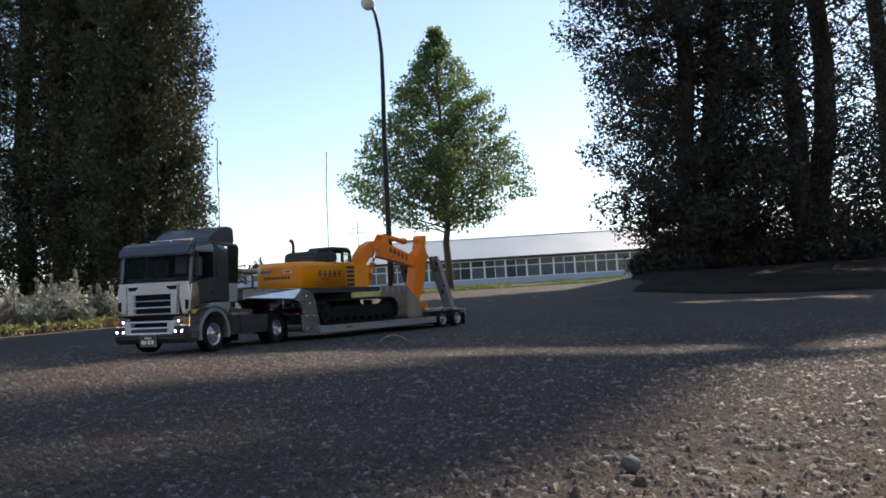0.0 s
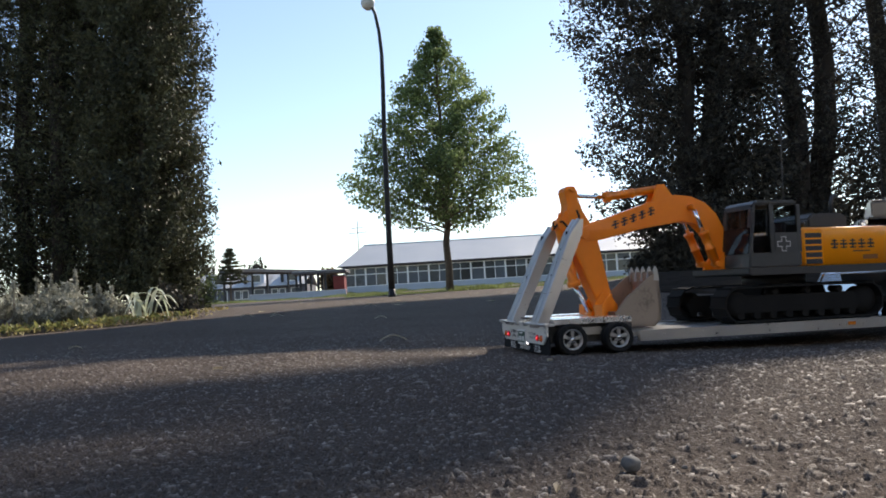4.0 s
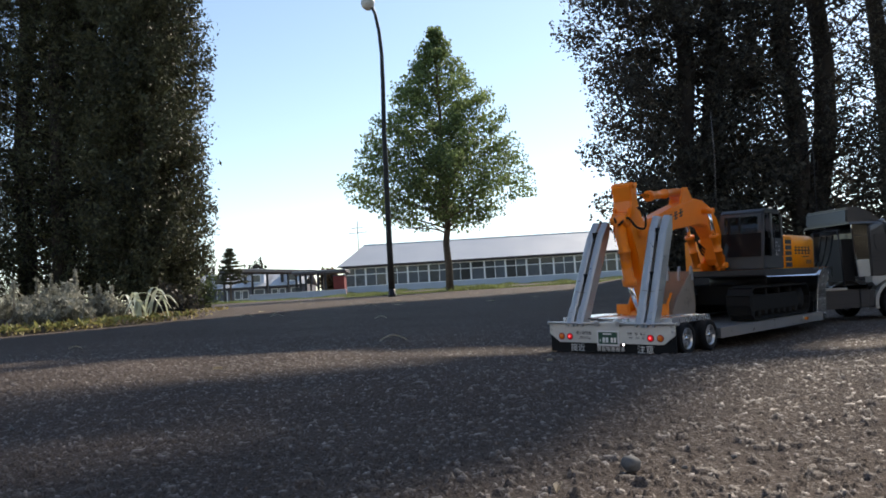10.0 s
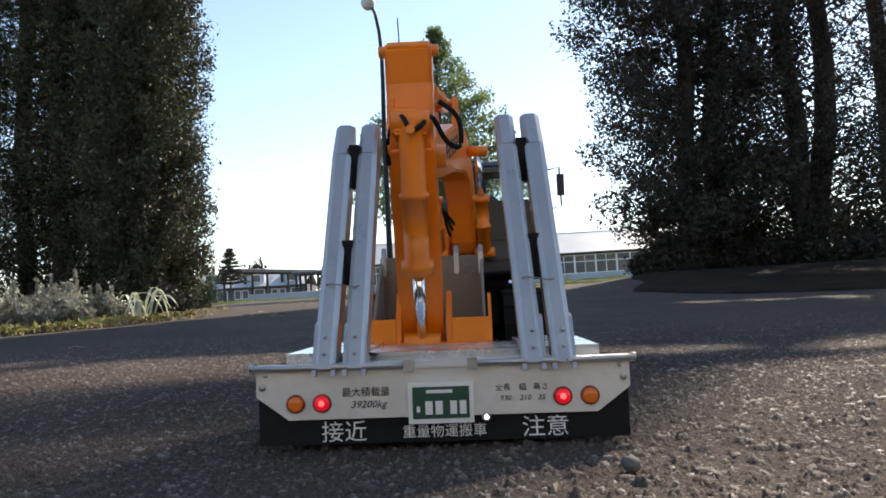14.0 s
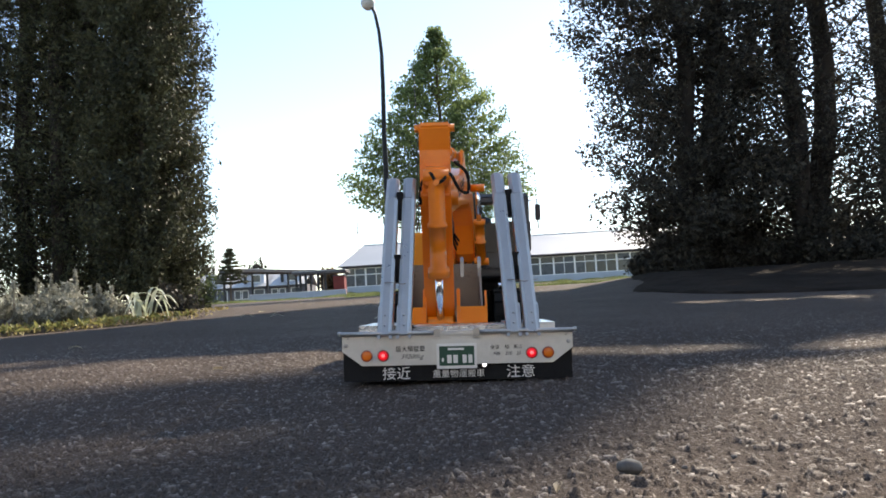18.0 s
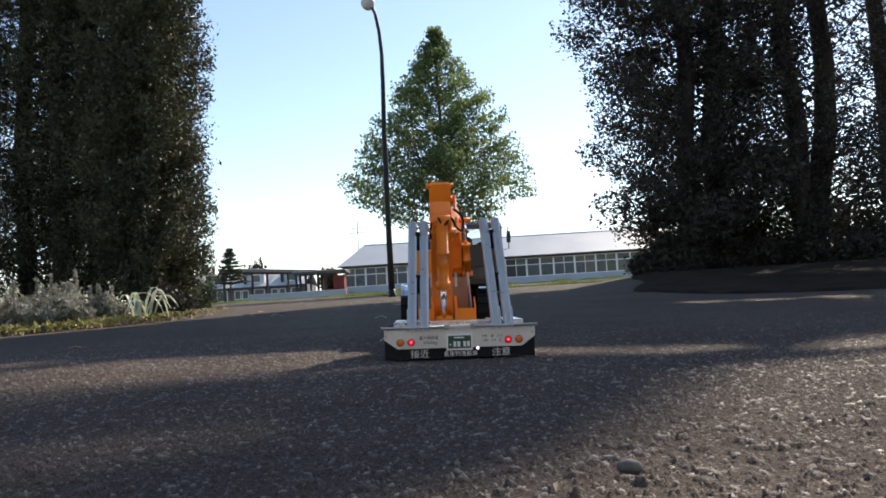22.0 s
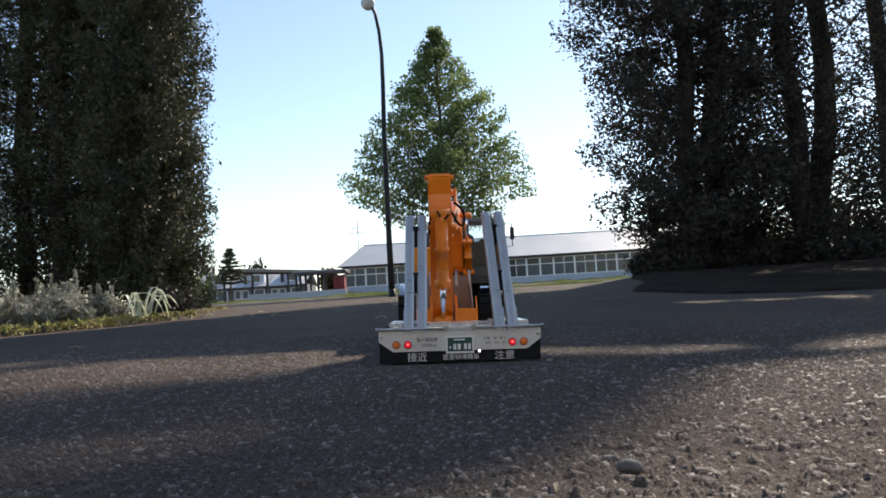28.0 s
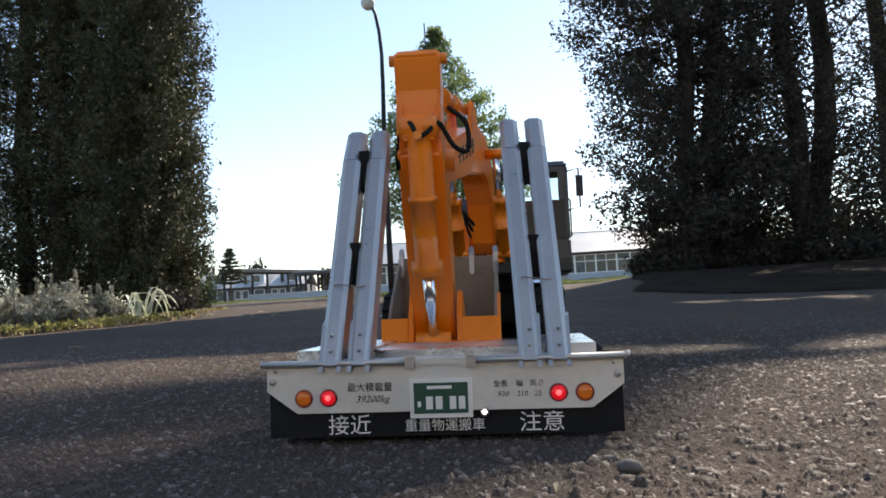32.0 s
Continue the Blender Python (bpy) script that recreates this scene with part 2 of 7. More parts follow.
def bank(x, y):
    """A low bank at the edge of the yard, on which the tall trees stand."""
    far = np.maximum(y, 1.0)
    return 0.14 * np.clip((y - 4.6) / 4.0, 0, 1) * np.clip((20.0 - y) / 5.0, 0, 1) * np.clip((x - 0.158 * far) / (0.105 * far), 0, 1) * np.clip((18.0 - x) / 4.0, 0, 1)


def cells(x, y, size, seed):
    """Nearest and second-nearest stone centre: distances, the way from the nearest, and that stone's own two numbers."""
    gx, gy = np.floor(x / size), np.floor(y / size)
    d1, d2 = np.full(x.shape, 9.0), np.full(x.shape, 9.0)
    dx, dy, n1, n2 = (np.zeros(x.shape) for _ in range(4))
    for i in (-1, 0, 1):
        for j in (-1, 0, 1):
            cx, cy = gx + i, gy + j
            h = np.abs(np.sin(cx * 127.1 + cy * 311.7 + seed) * 43758.5453) % 1
            k = np.abs(np.sin(cx * 269.5 + cy * 183.3 + seed) * 28001.8384) % 1
            ex, ey = x / size - cx - h, y / size - cy - k
            d = np.hypot(ex, ey)
            near = d < d1
            d2 = np.where(near, d1, np.minimum(d2, d))
            dx, dy = np.where(near, ex, dx), np.where(near, ey, dy)
            n1, n2 = np.where(near, (h * 7.3 + k * 3.1) % 1, n1), np.where(near, (h * 3.7 + k * 9.1) % 1, n2)
            d1 = np.where(near, d, d1)
    return d1, d2, dx, dy, n1, n2


def build_ground():
    """One sheet, finest in front of the low standpoint, out to the horizon."""
    u = np.arange(-0.62, 0.6201, 0.0021)
    off, s = [], 0.004
    while not off or off[-1] < 1500:
        off.append((off[-1] if off else 0) + s)
        s *= 1.28
    near = 0.19 * np.exp(0.0034 * np.arange(0, 845))
    far = near[-1] * np.exp(0.06 * np.arange(1, 95))
    back = -np.array([0.0, 0.05, 0.12, 0.3, 0.7, 1.5, 3, 6, 12, 25, 60, 150, 400, 1000])[::-1]
    ys = np.concatenate([back, [0.06, 0.12], near, far])
    w = np.sqrt(ys ** 2 + 0.16 ** 2)[:, None]
    off = np.array(off)[None, :]
    edge = 0.62 * w
    X = np.concatenate([-(edge + off)[:, ::-1], u[None, :] * w, edge + off], 1)
    Y = np.repeat(ys[:, None], X.shape[1], 1)
    Z = gz(X, Y) + bank(X, Y)
    weight = np.clip((2.2 - np.abs(X)) / 1.2, 0, 1) * np.clip((4.0 - Y) / 2.5, 0, 1) * np.clip((Y + 0.5) / 0.5, 0, 1)
    bend = 0.25 * np.sin(X * 70) + 0.25 * np.sin(Y * 90 + 1)
    a1, a2, ax, ay, an, am = cells(X + 0.002 * bend, Y, 0.0060, 3.0)
    b1, b2, bx, by, bn, bm_ = cells(X + 5, Y, 0.0145, 8.0)
    # flat-topped stones in a sunken binder, each with its own height and tilt
    def flat_stones(d1, d2, dx, dy, n, m, least, span):
        c, s = np.cos(6.28 * m), np.sin(6.28 * m)
        p, q = dx * c + dy * s, dy * c - dx * s
        cut = np.maximum(np.hypot(p, q * (1.2 + 0.7 * m)), np.abs(p * 0.7 + q) * 1.15)
        return np.clip((least + span * n - cut) / 0.06, 0, 1) * np.clip((d2 - d1) / 0.08, 0, 1), p
    top, tip = flat_stones(a1, a2, ax, ay, an, am, 0.12, 0.33)
    stone = top * (0.55 + 0.45 * am + 0.45 * tip)
    big, tip = flat_stones(b1, b2, bx, by, bn, bm_, -0.36, 0.80)
    lump = big * (0.75 + 0.4 * tip)
    gone = np.where((an * 7.7) % 1 > 0.8, 0.1, 1.0)          # stones that have come out
    wave = 0.0012 * np.sin(X * 9 + 2 * np.sin(Y * 5)) * np.sin(Y * 13 + 1.3 * np.sin(X * 7))
    Z = Z + weight * (0.0023 * stone * gone + 0.0031 * lump + wave - 0.0017)
    tone = np.clip(np.maximum(top * gone * (0.20 + 0.76 * ((an * 5.3) % 1) ** 3), big * (0.22 + 0.6 * bm_ ** 2)), 0, 1)
    ny, nx = X.shape
    idx = np.arange(nx * ny).reshape(ny, nx)
    f = np.stack([idx[:-1, :-1], idx[:-1, 1:], idx[1:, 1:], idx[1:, :-1]], -1).reshape(-1, 4)
    ob = raw_mesh("ground", np.stack([X, Y, Z], -1).reshape(-1, 3), f, asphalt())
    ob.data.attributes.new("stone", "FLOAT", "POINT").data.foreach_set("value", (tone * weight + 0.03 * (1 - weight)).ravel().astype("f"))
    return tagged(ob, "grey weathered asphalt with coarse stones showing", "ground", kind="structure")


build_ground()


# ---- trees ----
BARK = mat("bark", (0.10, 0.075, 0.055), 0.9, vary=0.35, scale=6, bump=0.8, bump_scale=25)
BARK_DARK = mat("bark_dark", (0.035, 0.028, 0.022), 0.9, vary=0.35, scale=6, bump=0.8, bump_scale=25)
BARK_PALE = mat("bark_pale", (0.17, 0.15, 0.13), 0.9, vary=0.3, scale=6, bump=0.8, bump_scale=25)


def limb(bm, a, b, r0, r1, rng, bend=0.06, steps=5, sides=7):
    a, b = Vector(a), Vector(b)
    pts = [a.lerp(b, k / steps) + Vector(rng.normal(size=3)) * bend * (b - a).length * (0 < k < steps) * 0.5 for k in range(steps + 1)]
    tube(pts, [r0 + (r1 - r0) * k / steps for k in range(steps + 1)], sides, bm)
    return pts


# Sunlit patches of the ground under the tall trees: centre x, y and half sizes
GAPS = [(0.13, 0.30, 0.20, 0.13), (-0.66, 1.13, 0.55, 0.34), (-0.2, 1.33, 0.36, 0.15), (0.2, 1.39, 0.32, 0.09), (0.36, 0.5, 0.25, 0.33), (0.64, 0.70, 0.30, 0.36), (0.75, 1.36, 0.36, 0.15),
        (-1.8, 1.1, 0.7, 0.35), (1.4, 0.8, 0.6, 0.4), (1.15, 3.75, 0.17, 0.28), (1.45, 3.55, 0.12, 0.22), (1.70, 3.45, 0.12, 0.26), (1.98, 3.3, 0.15, 0.2)]


def shaded(p, base_z=0.0):
    """True where a leaf's shadow keeps off the sunlit patches."""
    k = (p[:, 2] - base_z) / SUN_DIR.z
    gx, gy = p[:, 0] - k * SUN_DIR.x, p[:, 1] - k * SUN_DIR.y
    ok = np.ones(len(p), bool)
    for cx, cy, a, b in GAPS:
        ok &= ((gx - cx) / a) ** 2 + ((gy - cy) / b) ** 2 > 1
    return ok


def broadleaf(name, label, x, y, height, radius, clear, n, size, material, bark, seed, cone=0.6, trunk_r=0.14, forks=1, group="", gaps=False, clump=0.45, sparse=1.0, swell=6.0, taper=0.0, outward=1.0, dense=9, lean=0.0, fine=None, skew=0.0):
    """A trunk with limbs and a crown of leaf clumps with gaps."""
    rng = np.random.default_rng(seed)
    z0 = float(gz(x, y))
    t = thing(name, label, "tree", group, m=pose(x, y, z0))
    bm = bmesh.new()
    limbs = []
    for k in range(forks):
        off = Vector((0.35 * k * math.cos(2.4 * k), 0.35 * k * math.sin(2.4 * k), 0)) if forks > 1 else Vector()
        limb(bm, off + Vector((0, 0, -0.1)), off * 1.8 + Vector((lean * height, 0, height * 0.93)), trunk_r, trunk_r * 0.16, rng, 0.012, 10, 12)
    part("trunk", bm, bark, t)
    bm = bmesh.new()
    centres = []
    count = int(height * dense)
    for k in range(count):
        u = (k + rng.random()) / count
        z = clear + (height - clear) * u
        reach = radius * (((1 - u) ** cone) * (0.55 + 0.45 * min(1, u * swell))) * rng.uniform(0.55 if outward == 1 else 0.78, 1.06)
        a = 2.4 * k + rng.normal() * 0.3
        o = Vector((math.cos(a) * reach + lean * z - skew * (1 - u), math.sin(a) * reach, z + reach * 0.28))
        s = Vector((lean * z, 0, max(z - reach * 0.15, clear * 0.8)))
        pts = limb(bm, s, o, max(0.008, trunk_r * (0.11 if gaps else 0.22) * (1 - u * 0.7)), 0.004, rng, 0.10, 4, 5)
        for q in range(5):
            w = 0.3 + 0.7 * ((q + rng.random()) / 5) ** outward
            if rng.random() >= taper * u:          # fewer and smaller clumps towards the top
                centres.append((s.lerp(o, w), clump * rng.uniform(0.5, 1.1) * radius / 2.6 * (1 - taper * 0.9 * u)))
    tagged(part("limb", bm, bark, t), kind="stuff")
    per = max(1, n // len(centres))
    # the lower crown of some trees is thin, with the sky between the clumps
    kept = [(c, s) for c, s in centres if c[2] > 5.5 or c[2] < 0.75 or rng.random() < (sparse if c[2] > 2.0 else 0.66 + 0.34 * sparse)]
    mean = sum(s for _, s in kept) / len(kept)
    pts = np.concatenate([np.array(c) + np.clip(rng.normal(size=(max(1, int(per * (s / mean) ** 1.5)), 3)), -1.5, 1.5) * np.array([s, s, s * 0.7]) for c, s in kept])
    pts = pts[pts[:, 2] > clear * 0.55]
    if gaps:
        pts = pts[shaded(pts + np.array([x, y, z0]))]
    if fine:          # small leaves low down, fewer and larger ones high over the yard
        pts = pts[(pts[:, 2] < fine) | (rng.random(len(pts)) < 0.15)]
        size = np.where(pts[:, 2] < fine, size, 0.12)
    leaves("crown", pts, size, material, t, rng, droop=0.3)
    return t


def conifer(name, label, x, y, height, radius, n, size, material, seed, trunk_r=0.2, group="", full=1.0):
    """A dark cypress-like conifer: a curtain of short upswept sprays round a straight trunk."""
    rng = np.random.default_rng(seed)
    z0 = float(gz(x, y))
    t = thing(name, label, "tree", group, m=pose(x, y, z0))
    bm = bmesh.new()
    limb(bm, (0, 0, -0.1), (0, 0, height * 0.97), trunk_r, 0.02, rng, 0.006, 8, 10)
    part("trunk", bm, BARK_DARK, t)
    bm = bmesh.new()
    centres, low, count = [], 340, 430
    for k in range(count):
        z = 0.25 + 5.4 * (k + rng.random()) / low if k < low else 5.7 + (height - 5.8) * (k - low + rng.random()) / (count - low)
        a = 2.4 * k + rng.normal() * 0.4
        lobe = 1 + 0.07 * math.sin(3 * a + z * 1.9) + 0.05 * math.sin(z * 4.3 + 2 * a)
        reach = radius * (1 - z / height) ** 0.3 * lobe * rng.uniform(0.86, 1.03) * min(1.0, 0.45 + 0.6 * z) + 0.05
        o = Vector((math.cos(a) * reach, math.sin(a) * reach, z + reach * 0.10))
        limb(bm, (0, 0, z - 0.1), o, 0.012, 0.003, rng, 0.05, 3, 5)
        if rng.random() > full and k < low:
            continue
        for q in range(7):
            w = 0.25 + 0.75 * (q + rng.random()) / 7
            centres.append((Vector((0, 0, z - 0.1)).lerp(o, w), rng.uniform(0.03, 0.085)))
    tagged(part("limb", bm, BARK_DARK, t), kind="stuff")
    per = max(1, n // len(centres))
    pts = np.concatenate([np.array(c) + np.clip(rng.normal(size=(per, 3)), -1.7, 1.7) * np.array([s, s, s * 1.5]) for c, s in centres])
    pts = pts[pts[:, 2] > 0.05]
    leaves("crown", pts, size, material, t, rng, droop=-0.7, aspect=2.4)
    return t


LEAF_PARK = leaf("leaf_green", (0.066, 0.098, 0.050), (0.20, 0.27, 0.10), 0.55, 0.35)
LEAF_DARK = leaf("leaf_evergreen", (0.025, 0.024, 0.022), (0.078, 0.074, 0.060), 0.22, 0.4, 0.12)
LEAF_CONIFER = leaf("leaf_conifer", (0.022, 0.024, 0.020), (0.092, 0.100, 0.054), 0.12, 0.9, 0.15)

broadleaf("park_tree", "slender young park tree with light green leaves beside the lamp", 0.13, 23.6, 8.05, 3.45, 1.95, 40000, 0.060, LEAF_PARK, BARK, 5, cone=0.95, trunk_r=0.12, clump=0.19, taper=0.5, outward=0.8, swell=14.0, skew=0.12, dense=17)
G_R = "tall trees at the edge of the yard"
# the last two are unseen, added beyond the view to block the bright horizon
for k, (x, y, h, r, tr, ln, sp) in enumerate([(3.68, 11.5, 12.0, 2.13, 0.17, 0.016, 0.95), (4.02, 11.9, 12.5, 1.95, 0.19, 0.09, 0.7), (5.38, 11.4, 12.5, 1.9, 0.17, -0.035, 0.38), (5.84, 12.0, 12.0, 2.0, 0.20, 0.06, 0.38), (7.5, 11.2, 12.5, 2.3, 0.20, 0, 0.45), (9.6, 12.5, 13.0, 2.6, 0.25, 0, 0.35), (11.5, 15.0, 13.5, 2.8, 0.25, 0, 0.5),
                                              (8.6, 14.6, 16.0, 2.8, 0.20, 0, 0.3), (14.5, 10.5, 13.0, 3.2, 0.25, 0, 1.0), (17.0, 6.0, 13.0, 3.2, 0.25, 0, 1.0)]):
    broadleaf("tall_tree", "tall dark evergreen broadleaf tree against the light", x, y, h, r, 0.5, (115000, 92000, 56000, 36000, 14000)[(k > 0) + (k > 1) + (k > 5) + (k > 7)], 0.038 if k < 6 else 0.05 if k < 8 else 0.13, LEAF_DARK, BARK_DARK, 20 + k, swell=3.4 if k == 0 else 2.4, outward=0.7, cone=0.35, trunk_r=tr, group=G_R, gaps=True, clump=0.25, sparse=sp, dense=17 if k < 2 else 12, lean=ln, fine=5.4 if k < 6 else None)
G_L = "dark conifers beside the yard"
for k, (x, y, h, r, n, full) in enumerate([(-3.62, 9.6, 18.0, 0.79, 110000, 0.95), (-4.60, 10.4, 18.5, 0.72, 50000, 0.68), (-4.98, 10.2, 18.0, 0.58, 30000, 0.56), (-5.54, 10.5, 17.0, 0.68, 42000, 0.72), (-6.4, 10.2, 17.5, 0.82, 50000, 0.82), (-4.1, 11.4, 18.0, 0.80, 48000, 0.7), (-7.6, 10.4, 17.0, 1.2, 24000, 0.8)]):
    conifer("conifer", "tall dark green conifer with dense upswept foliage", x, y, h, r, n, 0.024, LEAF_CONIFER, 40 + k, 0.12, group=G_L, full=full)


def spruce(x, y, height, radius):
    """A small open spruce: whorls of level limbs, each shorter than the one below."""
    rng = np.random.default_rng(60)
    t = thing("small_conifer", "small dark spruce far behind the yard", "tree", m=pose(x, y, float(gz(x, y))))
    bm = bmesh.new()
    limb(bm, (0, 0, -0.1), (0, 0, height), 0.09, 0.015, rng, 0.004, 6, 8)
    part("trunk", bm, BARK, t)
    bm, pts = bmesh.new(), []
    for k in range(11):
        z = height * (0.34 + 0.64 * k / 10.5)
        reach = radius * (1 - k / 11.2) * rng.uniform(0.85, 1.12)
        for j in range(8):
            a = 0.785 * j + k * 1.3 + rng.normal() * 0.15
            r = reach * rng.uniform(0.6, 1.15)
            o = Vector((math.cos(a) * r, math.sin(a) * r, z + 0.16 * r - 0.12 * (r > 0.6) + rng.normal() * 0.05))
            limb(bm, (0, 0, z), o, 0.02, 0.006, rng, 0.04, 3, 5)
            u = rng.uniform(0.05, 1.0, 150)[:, None]
            pts.append(np.array([0, 0, z]) * (1 - u) + np.array(o) * u + rng.normal(size=(150, 3)) * np.array([0.09, 0.09, 0.035]))
    tagged(part("limb", bm, BARK, t), kind="stuff")
    leaves("crown", np.concatenate(pts), 0.06, LEAF_CONIFER, t, rng, droop=0.3, aspect=2.0)


spruce(-16.4, 60.0, 4.2, 1.6)


# ---- lamp ----
def street_lamp(x, y):
    t = thing("street_lamp", "tall dark steel lamp post with a curved neck and pale globe", "street lamp", m=pose(x, y, float(gz(x, y))))
    steel = mat("lamp_steel", (0.03, 0.032, 0.035), 0.5, 0.6, 0.3, 5)
    pts = [(0, 0, -0.05), (0.0, 0, 1.2), (0.02, 0, 3.4), (0.05, 0, 4.4), (0.06, 0, 5.05), (0.03, 0, 5.55), (-0.03, 0, 5.92), (-0.11, 0, 6.13)]
    part("pole", tube(pts, [0.065, 0.06, 0.05, 0.045, 0.04, 0.037, 0.034, 0.032], 12), steel, t)
    part("base_collar", lathe([(-0.02, 0.085), (0.04, 0.085), (0.06, 0.07), (0.16, 0.07)], 16, "z"), steel, t)
    smooth(part("globe", lathe([(-0.13, 0.0), (-0.12, 0.07), (-0.06, 0.13), (0.02, 0.15), (0.08, 0.13), (0.10, 0.10)], 16, "z", (-0.17, 0, 6.15)), mat("lamp_globe", (0.6, 0.6, 0.58), 0.3, vary=0.1), t, "pale frosted globe"))
    part("cap", lathe([(0.09, 0.14), (0.13, 0.12), (0.17, 0.03), (0.18, 0.0)], 16, "z", (-0.17, 0, 6.15)), steel, t)


street_lamp(-1.09, 16.0)


# ---- planting bed beside the yard ----
SOIL = mat("soil", (0.075, 0.055, 0.038), 0.95, vary=0.45, scale=9, bump=0.8, bump_scale=40)
LEAF_SILVER = leaf("leaf_silver", (0.12, 0.125, 0.10), (0.36, 0.36, 0.30), 0.3, 2.0)
LEAF_LILY = leaf("leaf_lily", (0.12, 0.18, 0.08), (0.60, 0.64, 0.50), 0.35, 3.0, 1.0)
LEAF_WEED = leaf("leaf_weed", (0.07, 0.08, 0.03), (0.30, 0.30, 0.11), 0.4, 2.0)
LEAF_DRY = leaf("leaf_dry", (0.11, 0.08, 0.04), (0.40, 0.33, 0.14), 0.3, 4.0)
LEAF_GRASS = leaf("leaf_grass", (0.06, 0.08, 0.03), (0.22, 0.25, 0.09), 0.4, 2.0)


def bed_edge(x):
    return np.interp(x, [-9.0, -3.5, -2.8, -2.45, -2.2], [6.0, 6.1, 6.42, 6.7, 7.4])


def build_bed():
    xs, v = np.linspace(-9, -2.2, 120), np.linspace(0, 1, 26)
    X = np.repeat(xs[None, :], len(v), 0)
    e = bed_edge(xs)[None, :]
    Y = e + v[:, None] * (11.5 - e)
    rng = np.random.default_rng(3)
    X = -9 + (X + 9) / 6.8 * (9 - 0.318 * np.maximum(Y, 6.9))          # its end runs back from the yard
    up = 0.07 * np.clip(v[:, None] * 9, 0, 1) * np.clip((-2.2 - np.repeat(xs[None, :], len(v), 0)) * 5, 0, 1)
    Z = gz(X, Y) - 0.01 + up + rng.uniform(0, 0.02, X.shape) * (v[:, None] > 0) - 0.02 * (v[:, None] == 0)
    n, m = X.shape
    idx = np.arange(n * m).reshape(n, m)
    f = np.stack([idx[:-1, :-1], idx[:-1, 1:], idx[1:, 1:], idx[1:, :-1]], -1).reshape(-1, 4)
    tagged(raw_mesh("planting_bed", np.stack([X, Y, Z], -1).reshape(-1, 3), f, SOIL), "brown soil bed littered with yellow leaves", "planting bed", kind="structure")
    # litter and weeds along its edge
    k = 2400
    x = rng.uniform(-6.5, -2.2, k)
    y = bed_edge(x) + np.abs(rng.normal(0, 0.35, k)) - 0.05
    z = gz(x, y) + 0.05 * np.clip((y - bed_edge(x)) * 6, 0, 1) + rng.uniform(0.004, 0.03, k)
    tagged(leaves("fallen_leaf", np.stack([x, y, z], -1), 0.024, LEAF_DRY, None, rng, aspect=1.3), "yellow and brown fallen leaves along the bed", "leaf", kind="stuff")
    k = 1000
    x = rng.uniform(-6.5, -2.35, k)
    y = bed_edge(x) + np.abs(rng.normal(0, 0.22, k))
    z = gz(x, y) + 0.03 + rng.uniform(0.0, 0.045, k)
    tagged(leaves("weed", np.stack([x, y, z], -1), 0.026, LEAF_WEED, None, rng, droop=-0.8, aspect=3.0), "low yellow-green weeds at the edge of the bed", "weed", kind="stuff")


build_bed()


def build_shade_mound():
    """A low soil mound under the tall trees, coloured dark for their deep shade."""
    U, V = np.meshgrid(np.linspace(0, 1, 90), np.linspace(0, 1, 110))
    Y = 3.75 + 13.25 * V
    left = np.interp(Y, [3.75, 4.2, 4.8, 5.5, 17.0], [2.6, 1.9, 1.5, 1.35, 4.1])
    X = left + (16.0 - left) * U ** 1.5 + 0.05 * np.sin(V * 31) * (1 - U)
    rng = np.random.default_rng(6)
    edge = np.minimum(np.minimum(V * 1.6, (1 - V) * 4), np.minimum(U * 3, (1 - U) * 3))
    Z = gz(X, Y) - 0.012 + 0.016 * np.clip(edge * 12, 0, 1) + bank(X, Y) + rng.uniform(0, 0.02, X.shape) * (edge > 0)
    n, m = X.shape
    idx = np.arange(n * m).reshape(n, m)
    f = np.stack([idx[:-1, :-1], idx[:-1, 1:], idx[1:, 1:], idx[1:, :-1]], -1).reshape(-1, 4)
    tagged(raw_mesh("planting_bed", np.stack([X, Y, Z], -1).reshape(-1, 3), f, mat("deep_shade_soil", (0.024, 0.018, 0.014), 0.95, vary=0.5, scale=4, bump=0.8, bump_scale=30)), "low bare soil mound under the tall trees, coloured dark for their shade", "planting bed", kind="structure")


build_shade_mound()
MATS["deep_shade_soil"].node_tree.nodes["Principled BSDF"].inputs["Specular IOR Level"].default_value = 0.05


